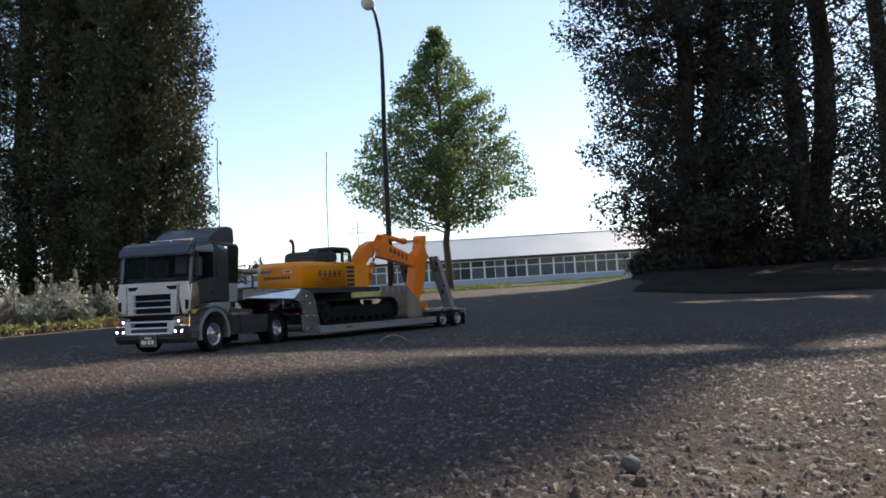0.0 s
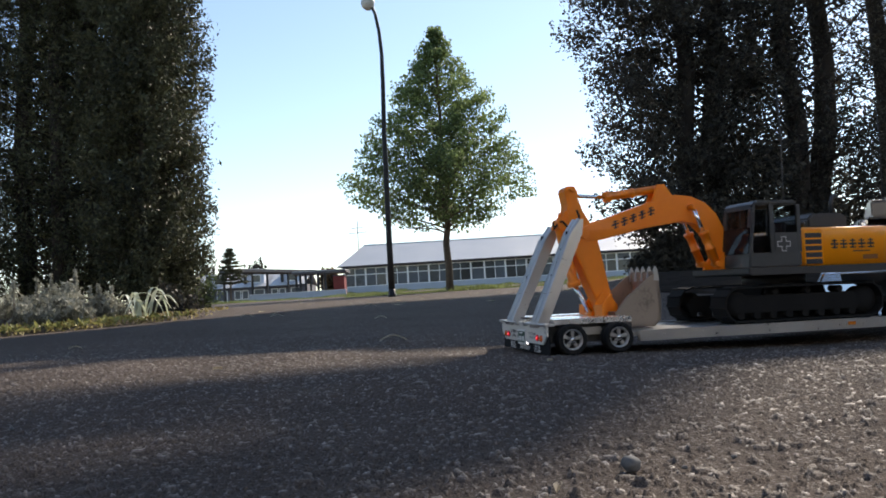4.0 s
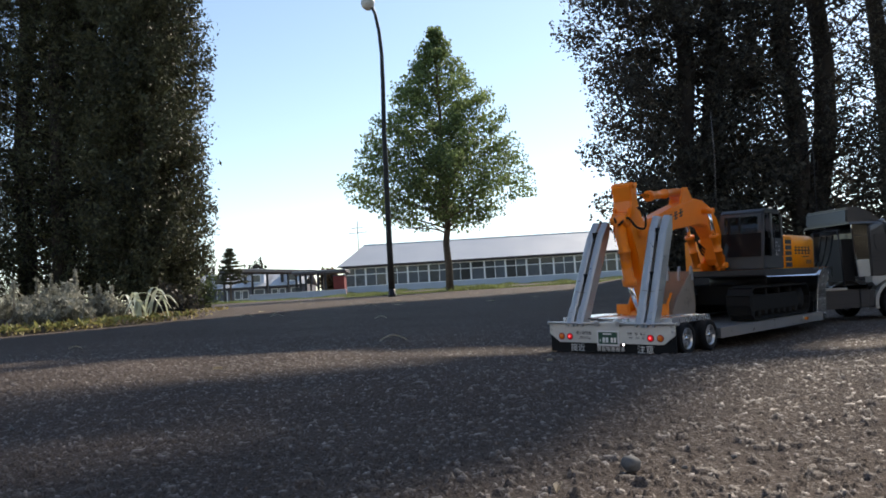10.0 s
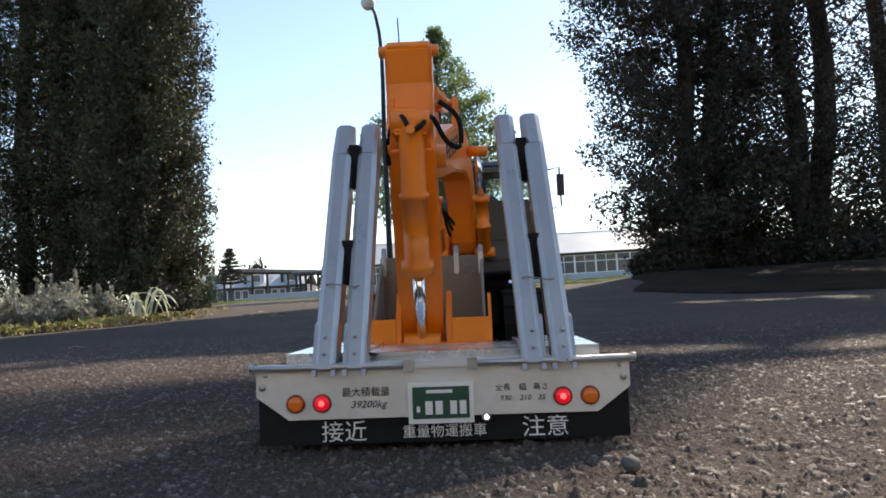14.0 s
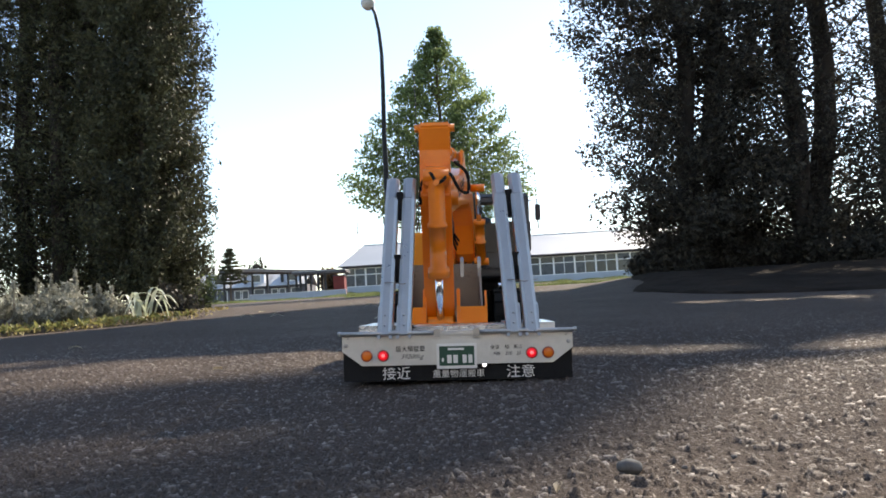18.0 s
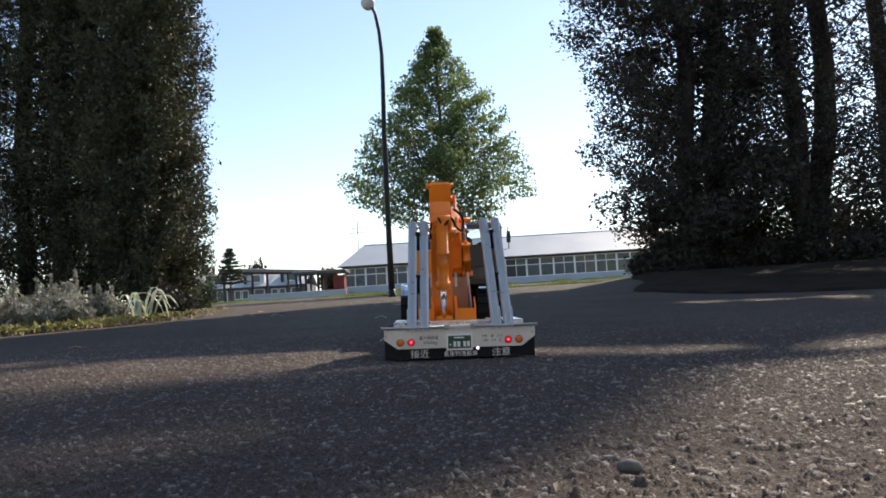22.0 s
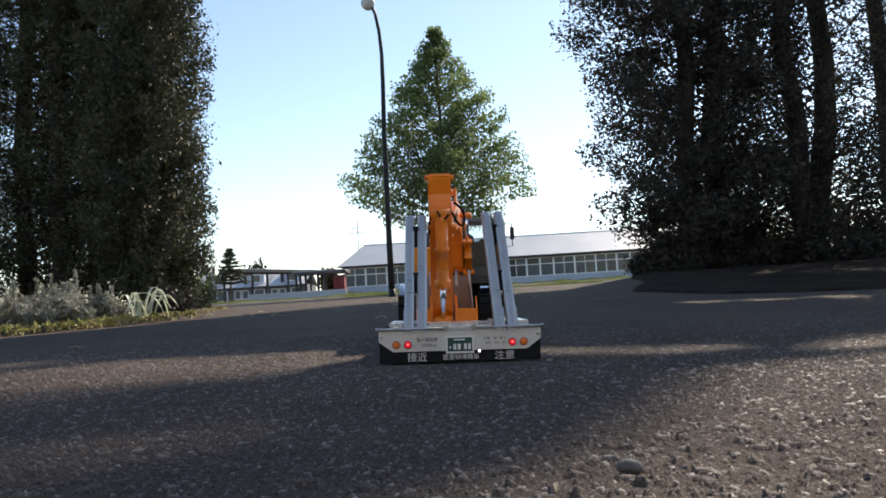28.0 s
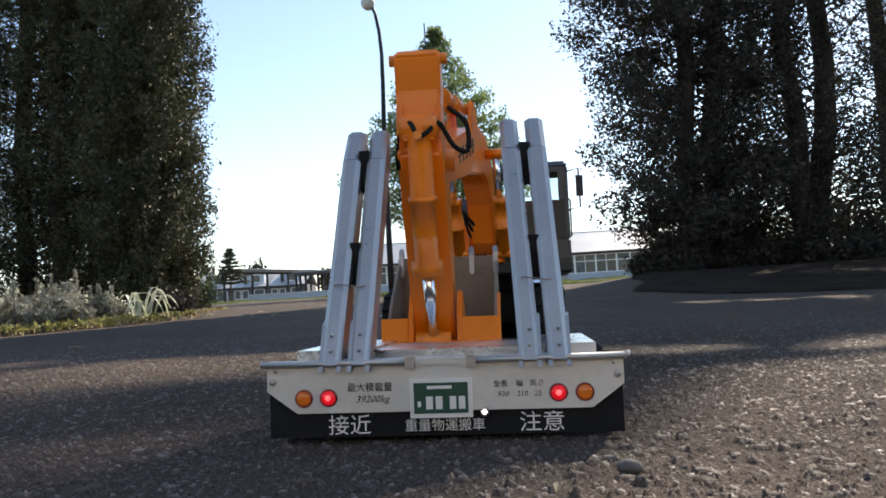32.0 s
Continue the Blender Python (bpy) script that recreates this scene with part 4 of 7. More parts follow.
SMOKED = glass("smoked_glass", (0.58, 0.61, 0.63))
CAB_GLASS = glass("cab_glass", (0.50, 0.53, 0.56))
WHITE = mat("white_paint", (0.78, 0.78, 0.76), 0.4, vary=0.06)
INK = mat("black_ink", (0.025, 0.025, 0.03), 0.5, vary=0.1)
SIGN_GREEN = mat("sign_green", (0.012, 0.07, 0.045), 0.35, vary=0.1)
RED_ON = glow("red_lamp", (1.0, 0.015, 0.04), 0.24, (0.5, 0.01, 0.02))
RED_BULB = glow("red_bulb", (1.0, 0.10, 0.12), 0.9, (0.8, 0.2, 0.2))
AMBER_ON = glow("amber_lamp", (1.0, 0.30, 0.03), 0.07, (0.36, 0.07, 0.015))
WHITE_ON = glow("white_lamp", (0.86, 0.82, 1.0), 6.0)
HEAD_OFF = mat("headlamp_lens", (0.55, 0.57, 0.6), 0.06, 0.8, 0.2, 60)
RED_DECAL = mat("red_decal", (0.6, 0.05, 0.06), 0.4)
BLUE_DECAL = mat("blue_decal", (0.06, 0.12, 0.35), 0.4)


def words(name, body, height, x, y, z, material, parent, facing="back", label="", slant=0.0, width=None):
    """Writing as flat raised letters; its lower left corner at x, y, z."""
    cu = bpy.data.curves.new(name, "FONT")
    cu.body, cu.size, cu.extrude, cu.shear = body, height, 0.0001, slant
    cu.resolution_u = 2
    tmp = new(name, cu)
    bpy.context.view_layer.update()
    me = bpy.data.meshes.new_from_object(tmp.evaluated_get(bpy.context.evaluated_depsgraph_get()))
    bpy.data.objects.remove(tmp)
    me.materials.clear()
    me.materials.append(material)
    if width:
        span = max(v.co.x for v in me.vertices) - min(v.co.x for v in me.vertices)
        for v in me.vertices:
            v.co.x *= width / span
    me.transform(pose(x, y, z, 90, 0, 0) if facing == "back" else pose(x, y, z, 90, 0, 90))
    ob = new(name, me)
    ob.parent = parent
    if label:
        ob["label"] = label
    return ob


def wheel(parent, x, y, r, width, spokes, material=None, label=""):
    """Tyre and rim on a hub; the outer face looks away from the thing's middle."""
    s = 1 if x > 0 else -1
    w = part("wheel", lathe([(-width * 0.3 * s, r * 0.16), (width * 0.34 * s, r * 0.16), (width * 0.42 * s, r * 0.10), (width * 0.44 * s, 0.0)], 14), material or CHROME, parent, label)
    w.location = (x, y, r)
    h = width / 2
    q = {5: 0.66, 8: 0.66, 6: 0.56}[spokes]          # rim to tyre
    tyre = part("tyre", lathe([(-h * 0.8, r * q), (-h, r * (q + 0.10)), (-h, r * 0.93), (-h * 0.8, r * 0.99), (-h * 0.3, r), (-h * 0.28, r * 0.975), (h * 0.28, r * 0.975), (h * 0.3, r), (h * 0.8, r * 0.99), (h, r * 0.93), (h, r * (q + 0.10)), (h * 0.8, r * (q - 0.02)), (-h * 0.8, r * (q - 0.02)), (-h * 0.8, r * q)], 40, caps=False), RUBBER, w)
    bm = lathe([(-h * 0.7 * s, r * q), (h * 0.74 * s, r * q), (h * 0.92 * s, r * q), (h * 0.94 * s, r * (q - 0.02)), (h * 0.88 * s, r * (q - 0.06)), (h * 0.60 * s, r * (q - 0.09)), (h * 0.35 * s, r * (q - 0.10))], 36, caps=False)
    if spokes == 5:
        for k in range(spokes):
            b = prism([(-r * 0.13, r * 0.56), (r * 0.13, r * 0.56), (r * 0.09, r * 0.12), (-r * 0.09, r * 0.12)], min(h * 0.35 * s, h * 0.72 * s), max(h * 0.35 * s, h * 0.72 * s), r * 0.03)
            b.transform(Matrix.Rotation(2 * math.pi * k / spokes, 4, "X"))
            merge(bm, b)
        part("rim", bm, RIM, w, "bright chrome rim")
        part("brake_disc", lathe([(h * 0.10 * s, 0.0), (h * 0.10 * s, r * 0.6)], 24), CHARCOAL, w)
    else:
        deep = 0.30 if spokes == 6 else 0.62          # the driven wheels are dished inwards
        lathe([(h * 0.36 * s, r * (q - 0.09)), (h * (deep + 0.02) * s, r * 0.36), (h * (deep + 0.10) * s, r * 0.27), (h * (deep + 0.10) * s, r * 0.20), (h * (deep + 0.30) * s, r * 0.17), (h * (deep + 0.34) * s, r * 0.12), (h * (deep + 0.34) * s, 0.0)], 36, bm=bm)
        part("rim", bm, RIM, w, "bright chrome rim")
        for k in range(4 if spokes == 6 else 8):
            a = 2 * math.pi * k / (4 if spokes == 6 else 8)
            part("rim_hole", lathe([(h * 0.2 * s, r * 0.05), (h * (deep + 0.08) * s, r * 0.05), (h * (deep + 0.08) * s, 0.0)], 10, "x", (0, r * 0.37 * math.cos(a), r * 0.37 * math.sin(a))), INK, w)
    nuts = bmesh.new()
    lug = 0.26 if spokes == 5 else 0.235
    top = 0.78 if spokes == 5 else deep + 0.18
    for k in range(10 if spokes == 8 else spokes):
        a = 2 * math.pi * (k + 0.5) / (10 if spokes == 8 else spokes)
        lathe([(h * 0.2 * s, r * 0.028), (h * top * s, r * 0.028), (h * (top + 0.04) * s, 0.0)], 6, "x", (0, r * lug * math.cos(a), r * lug * math.sin(a)), nuts)
    tagged(part("wheel_nut", nuts, CHROME, w), kind="stuff")
    return w


def bolt(parent, p, r=0.0016, axis="x", s=1):
    return part("bolt", lathe([(0, r), (0.0012 * s, r), (0.0018 * s, r * 0.5), (0.0018 * s, 0)], 8, axis, p), ALU, parent)


# ---- lowboy trailer ----
TR = thing("lowboy_trailer", "silver model lowboy trailer with raised ramps and chrome wheels", "trailer")


def build_trailer(t):
    for s in (-1, 1):
        part("side_beam", box(min(s * 0.100, s * 0.111), max(s * 0.100, s * 0.111), 0.158, 0.664, 0.0165, 0.0335, 0.0008), ALU, t)
        for y in (0.20, 0.27, 0.34, 0.41, 0.48, 0.62):
            bolt(t, (s * 0.111, y, 0.026), s=s)
        m = part("side_marker", box(min(s * 0.111, s * 0.1135), max(s * 0.111, s * 0.1135), 0.545, 0.565, 0.0225, 0.030, 0.001), PANEL, t)
        part("lens", box(min(s * 0.1135, s * 0.1155), max(s * 0.1135, s * 0.1155), 0.548, 0.562, 0.0235, 0.029, 0.0008), mat("amber_lens", (0.7, 0.2, 0.02), 0.2), m, "amber lens")
    part("deck", box(-0.0995, 0.0995, 0.150, 0.664, 0.024, 0.0315), ALU, t)
    for k in range(5):
        part("crossmember", box(-0.099, 0.099, 0.2 + 0.1 * k, 0.212 + 0.1 * k, 0.0175, 0.0235), CHARCOAL, t)
    # tail
    part("bogie_frame", box(-0.082, 0.082, 0.012, 0.158, 0.018, 0.046, 0.001), CHARCOAL, t)
    for y in (0.042, 0.122):
        part("axle", tube([(-0.098, y, 0.025), (0.098, y, 0.025)], 0.004, 10), STEEL, t)
    for s in (-1, 1):
        for y in (0.042, 0.122):
            WHEELS_T.append(wheel(t, s * 0.099, y, 0.025, 0.024, 5))
        part("spring_beam", prism([(0.055, 0.030), (0.109, 0.030), (0.100, 0.042), (0.064, 0.042)], s * 0.085 - 0.004, s * 0.085 + 0.004, 0.001), ALU, t)
        # bright plates over the wheels
        part("top_plate", box(min(s * 0.050, s * 0.0975), max(s * 0.050, s * 0.0975), 0.016, 0.150, 0.0488, 0.0572, 0.0008), BRIGHT, t)
    part("centre_plate", box(-0.0495, 0.0495, 0.034, 0.1275, 0.0500, 0.0552, 0.0008), BRIGHT, t)
    part("lamp_beam", box(-0.0495, 0.0495, 0.028, 0.034, 0.0400, 0.0499, 0.0006), TAIL, t)
    shape = [(-0.1120, 0.0490), (-0.1120, 0.0325), (-0.0925, 0.0180), (0.0925, 0.0180), (0.1120, 0.0325), (0.1120, 0.0490)]
    panel = part("tail_panel", prism(shape, -0.003, 0.0, 0.0004, axis="y"), TAIL, t, "silver tail panel")
    part("top_rail", box(-0.1138, 0.1138, -0.0045, 0.010, 0.0475, 0.0512, 0.0008), TAIL, t)
    for s in (-1, 1):
        part("end_cap", tube([(s * 0.1138, 0.0, 0.0500), (s * 0.1165, 0.0, 0.0500)], 0.0026, 10), ALU, t)
        part("hinge_rod", tube([(s * 0.018, -0.0058, 0.0497), (s * 0.113, -0.0058, 0.0500)], 0.0020, 10), ALU, t)
        for x in (0.019,):
            part("hinge_block", box(s * x - 0.003, s * x + 0.003, -0.0085, -0.003, 0.0455, 0.0530, 0.0008), ALU, t)
        bolt(panel, (s * 0.1080, -0.003, 0.0385), 0.0022, "y", -1)
        bolt(panel, (s * 0.1060, -0.003, 0.0455), 0.0012, "y", -1)
        for x, m_on, n in ((0.0880, AMBER_ON, "indicator"), (0.0720, RED_ON, "tail_light")):
            l = part(n, lathe([(-0.003, 0.0058), (-0.0042, 0.0056), (-0.0044, 0.0048)], 20, "y", (s * x, 0, 0.0279)), mat("lamp_bezel", (0.25, 0.03, 0.02), 0.3), t)
            part("lens", lathe([(-0.0042, 0.0047), (-0.0052, 0.0040), (-0.0058, 0.0022), (-0.0060, 0.0)], 20, "y", (s * x, 0, 0.0279)), m_on, l, "amber lens" if n == "indicator" else "lit red lens")
            if n == "tail_light":
                part("bulb", lathe([(-0.0058, 0.0019), (-0.0066, 0.0012), (-0.0068, 0.0)], 14, "y", (s * x, 0, 0.0279)), RED_BULB, l, "glowing bulb")
    # rubber flap with white writing
    flap = part("mud_flap", box(-0.1112, 0.1112, 0.0002, 0.0030, 0.0025, 0.040, 0.0006), RUBBER, t, "black rubber flap with white writing")
    words("writing", "接近", 0.0135, -0.0735, -0.0004, 0.0050, WHITE, flap, width=0.027)
    words("writing", "注意", 0.0135, 0.0470, -0.0004, 0.0050, WHITE, flap, width=0.027)
    words("writing", "重量物運搬車", 0.0085, -0.0245, -0.0004, 0.0058, WHITE, flap, width=0.050)
    words("writing", "最大積載量", 0.0062, -0.0600, -0.0034, 0.0318, INK, panel, width=0.0285)
    words("writing", "39200kg", 0.0062, -0.0550, -0.0034, 0.0245, INK, panel, slant=0.3, width=0.0220)
    words("writing", "全長", 0.0046, 0.0320, -0.0034, 0.0325, INK, panel)
    words("writing", "幅", 0.0046, 0.0460, -0.0034, 0.0325, INK, panel)
    words("writing", "高さ", 0.0046, 0.0545, -0.0034, 0.0325, INK, panel)
    words("writing", "930", 0.0046, 0.0345, -0.0034, 0.0262, INK, panel, slant=0.2)
    words("writing", "210", 0.0046, 0.0462, -0.0034, 0.0262, INK, panel, slant=0.2)
    words("writing", "25", 0.0046, 0.0570, -0.0034, 0.0262, INK, panel, slant=0.2)
    plate = part("plate_frame", box(-0.0200, 0.0190, -0.0052, -0.0031, 0.0140, 0.0385, 0.0006), WHITE, t, "white frame round a green plate")
    part("plate", box(-0.0174, 0.0164, -0.0058, -0.0052, 0.0170, 0.0360, 0.0004), SIGN_GREEN, plate, "dark green plate with plain white bars")
    for x0, x1, z0, z1 in ((-0.009, 0.0065, 0.0322, 0.0342), (-0.0150, -0.0130, 0.0210, 0.0245), (-0.0098, -0.0055, 0.0195, 0.0275), (-0.0038, 0.0005, 0.0195, 0.0275), (0.0050, 0.0090, 0.0195, 0.0275), (0.0106, 0.0146, 0.0195, 0.0275)):
        part("bar", box(x0, x1, -0.0062, -0.0058, z0, z1), WHITE, plate)
    led = part("marker_lamp", lathe([(-0.003, 0.0028), (-0.0048, 0.0026)], 14, "y", (0.0262, 0, 0.0170)), ALU, t)
    part("lens", lathe([(-0.0048, 0.0014), (-0.0052, 0.0009), (-0.0053, 0)], 12, "y", (0.0262, 0, 0.0170)), WHITE_ON, led, "small lit white lamp")
    # ramps: two channel beams each
    for s, x_low, x_high, back in ((-1, (-0.0765, -0.0448), (-0.0722, -0.0410), -0.015), (1, (0.0490, 0.0803), (0.0403, 0.0720), -0.015)):
        r = part("ramp", tube([(x_low[0] - 0.001, 0.002, 0.0505), (x_low[1] + 0.001, 0.002, 0.0505)], 0.002, 8), ALU, t, "raised aluminium loading ramp of two channel beams")
        for k in (0, 1):
            w = 0.0133
            a0 = x_low[0] if k == 0 else x_low[1] - w
            a1 = x_high[0] if k == 0 else x_high[1] - w
            def face(v, z):
                return a0 + (a1 - a0) * (z - 0.047) / 0.179
            rise = 0.95 if s < 0 else 0.965
            outer = [(y + back * (z - 0.048) / 0.177, 0.048 + (z - 0.048) * rise) for y, z in ((-0.006, 0.0480), (0.0745, 0.200), (0.0950, 0.2255), (0.1010, 0.2250), (0.0950, 0.200), (0.012, 0.0475))]
            b = bmesh.new()
            for lo, hi in ((0.0, 0.0012), (w - 0.0012, w)):
                q = bmesh.new()
                A = [q.verts.new((face(0, z) + lo, y, z)) for y, z in outer]
                B = [q.verts.new((face(0, z) + hi, y, z)) for y, z in outer]
                q.faces.new(A), q.faces.new(B[::-1])
                for i in range(6):
                    q.faces.new((A[i], B[i], B[(i + 1) % 6], A[(i + 1) % 6]))
                bmesh.ops.recalc_face_normals(q, faces=q.faces)
                merge(b, q)
            # folded face plate: a flat middle between two bevelled sides
            for (y0, z0), (y1, z1) in zip(outer[:2], outer[1:3]):
                q = bmesh.new()
                d = Vector((0, y1 - y0, z1 - z0)).normalized().cross(Vector((1, 0, 0)))
                if d.y > 0:
                    d = -d
                rows_ = []
                for y, z in ((y0, z0), (y1, z1)):
                    front = [q.verts.new(Vector((face(0, z) + w * u, y, z)) + d * out) for u, out in ((0.0, 0.0), (0.24, 0.0026), (0.76, 0.0026), (1.0, 0.0))]
                    rows_.append((front, [q.verts.new(v.co - d * 0.0012) for v in front]))
                (fa, ba), (fb, bb) = rows_
                for k_ in range(3):
                    q.faces.new((fa[k_], fa[k_ + 1], fb[k_ + 1], fb[k_]))
                    q.faces.new((ba[k_], bb[k_], bb[k_ + 1], ba[k_ + 1]))
                    q.faces.new((fa[k_], ba[k_], ba[k_ + 1], fa[k_ + 1]))
                    q.faces.new((fb[k_], fb[k_ + 1], bb[k_ + 1], bb[k_]))
                q.faces.new((fa[0], fb[0], bb[0], ba[0]))
                q.faces.new((fa[3], ba[3], bb[3], fb[3]))
                bmesh.ops.recalc_face_normals(q, faces=q.faces)
                merge(b, q)
            part("beam", b, ALU, r)
            for dx in (0.0, w - 0.0018):
                part("hinge_lug", prism([(-0.009, 0.0445), (0.002, 0.0445), (0.014, 0.066), (0.012, 0.0775), (0.006, 0.0755)], a0 + dx - 0.0006, a0 + dx + 0.0022, 0.0004), ALU, r)
            for z in (0.058, 0.068):
                bolt(r, (a0 + w * 0.5, -0.0092 + (z - 0.048) * (0.5296 + back / 0.177), z), 0.0012, "y", -1)
        xm = lambda z: (x_low[0] + x_low[1]) / 2 + ((x_high[0] + x_high[1]) - (x_low[0] + x_low[1])) / 2 * (z - 0.047) / 0.179
        for z in (0.115, 0.185):
            y = -0.006 + (z - 0.048) * (0.5296 + back / 0.177)
            part("spacer", box(xm(z) - 0.0035, xm(z) + 0.0035, y + 0.006, y + 0.018, z - 0.015, z + 0.015, 0.0006), RUBBER, r)
        z, y = 0.100, -0.006 + 0.052 * (0.5296 + back / 0.177)
        part("tie_wire", tube([(x_low[0] - 0.002, y + 0.004, z - 0.001), (xm(z) - 0.008, y - 0.0040, z + 0.0012), (xm(z) + 0.006, y - 0.0040, z - 0.0012), (x_low[1] + 0.002, y + 0.004, z + 0.001)], 0.0005, 6), STEEL, r)
    chain = bmesh.new()
    for k in range(8):
        tube([(-0.0445, 0.010 + 0.004 * k, 0.0565 - 0.0004 * k), (-0.0430, 0.013 + 0.004 * k, 0.0560 - 0.0004 * k)], 0.0010, 5, chain)
    tagged(part("chain", chain, CHARCOAL, t), kind="stuff")
    # gooseneck
    side = [(0.650, 0.018), (0.662, 0.066), (0.668, 0.094), (0.678, 0.112), (0.694, 0.122), (0.718, 0.1265), (0.868, 0.1285), (0.868, 0.108), (0.742, 0.1025), (0.726, 0.096), (0.716, 0.080), (0.710, 0.018)]
    for s in (-1, 1):
        g = part("gooseneck_side", prism(side, min(s * 0.096, s * 0.104), max(s * 0.096, s * 0.104), 0.0008), SATIN, t)
        for y, z in ((0.672, 0.03), (0.700, 0.03), (0.676, 0.06), (0.702, 0.06), (0.690, 0.09), (0.702, 0.108), (0.735, 0.116)):
            bolt(g, (s * 0.104, y, z), s=s)
    front = [(0.652, 0.032), (0.664, 0.068), (0.670, 0.094), (0.680, 0.111), (0.696, 0.1205), (0.718, 0.1245), (0.718, 0.1215), (0.698, 0.1175), (0.684, 0.108), (0.674, 0.092), (0.668, 0.066), (0.656, 0.032)]
    part("gooseneck_bow", prism(front, -0.0955, 0.0955), CHROME, t, "bright curved plate")
    part("gooseneck_top", box(-0.0955, 0.0955, 0.7185, 0.868, 0.1205, 0.1250, 0.0006), SATIN, t)
    part("gooseneck_nose", box(-0.104, 0.104, 0.8685, 0.873, 0.104, 0.1285, 0.001), SATIN, t)
    for x in (-0.025, 0.025):
        part("nose_hole", lathe([(0.873, 0.004), (0.8736, 0.004)], 14, "y", (x, 0, 0.117)), CHARCOAL, t)
    for q in t.children:                       # the neck narrows towards its nose
        if q.name.startswith(("gooseneck_side", "gooseneck_top", "gooseneck_nose")):
            for v in q.data.vertices:
                if v.co.y > 0.74:
                    v.co.x *= 1 - 0.30 * min(1, (v.co.y - 0.74) / 0.11)
    part("king_pin", tube([(0, KING, 0.0880), (0, KING, 0.1205)], 0.006, 12), STEEL, t)
    for s in (-1, 1):
        part("landing_leg", tube([(s * 0.085, 0.760, 0.080), (s * 0.085, 0.760, 0.103)], 0.002, 8), ALU, t)


KING = 0.837          # from the trailer's tail to the king pin
AXLE_T, AXLE_R, AXLE_F = 0.082, -0.052, 0.200
WHEELS_T, WHEELS_C = [], []
build_trailer(TR)
for ob in TR.children_recursive:          # a little wider than first drawn
    ob.location.x *= 1.018
    if ob.parent not in WHEELS_T and ob not in WHEELS_T:
        for v in ob.data.vertices:
            v.co.x *= 1.018

# ---- excavator ----
EX = thing("excavator", "orange and charcoal model excavator folded on the trailer deck", "excavator")


def shoe_mesh():
    bm = box(-0.0225, 0.0225, -0.0085, 0.0085, -0.0015, 0.0015)
    box(-0.0225, 0.0225, -0.0085, -0.0060, 0.0015, 0.0040, 0, bm)
    me = bpy.data.meshes.new("track_shoe")
    bm.to_mesh(me)
    bm.free()
    me.materials.append(TRACK)
    return me


def hose(points, r, parent, material=None):
    pts = [Vector(p) for p in points]
    out = []
    for i in range(len(pts) - 1):
        p0, p1, p2, p3 = pts[max(i - 1, 0)], pts[i], pts[i + 1], pts[min(i + 2, len(pts) - 1)]
        for k in range(6):
            u = k / 6
            out.append(0.5 * ((2 * p1) + (p2 - p0) * u + (2 * p0 - 5 * p1 + 4 * p2 - p3) * u * u + (3 * p1 - p0 - 3 * p2 + p3) * u ** 3))
    out.append(pts[-1])
    return part("hose", tube(out, r, 8), material or RUBBER, parent)


def cylinder(parent, a, b, c, r, rod, x, name="cylinder"):
    """A hydraulic ram: barrel from a to b, bright rod on to c, all at one x."""
    A, B, C = (Vector((x, *p)) for p in (a, b, c))
    d = (B - A).normalized()
    L = (B - A).length
    pts = [A, A + d * L * 0.04, A + d * L * 0.041, A + d * L * 0.45, A + d * L * 0.451, A + d * L * 0.49, A + d * L * 0.491, A + d * L * 0.9, A + d * L * 0.901, B]
    rad = [r * 0.9, r * 0.9, r, r, r * 1.2, r * 1.2, r, r, r * 1.3, r * 1.3]
    o = part(name, tube(pts, rad, 14), ORANGE, parent)
    part("rod", tube([B - d * 0.002, C], rod, 12), CHROME, o, "bright chrome rod")
    for p in (A, C):
        part("pin", tube([p - Vector((r * 1.5, 0, 0)), p + Vector((r * 1.5, 0, 0))], r * 0.8, 12), ORANGE, o)
    return o


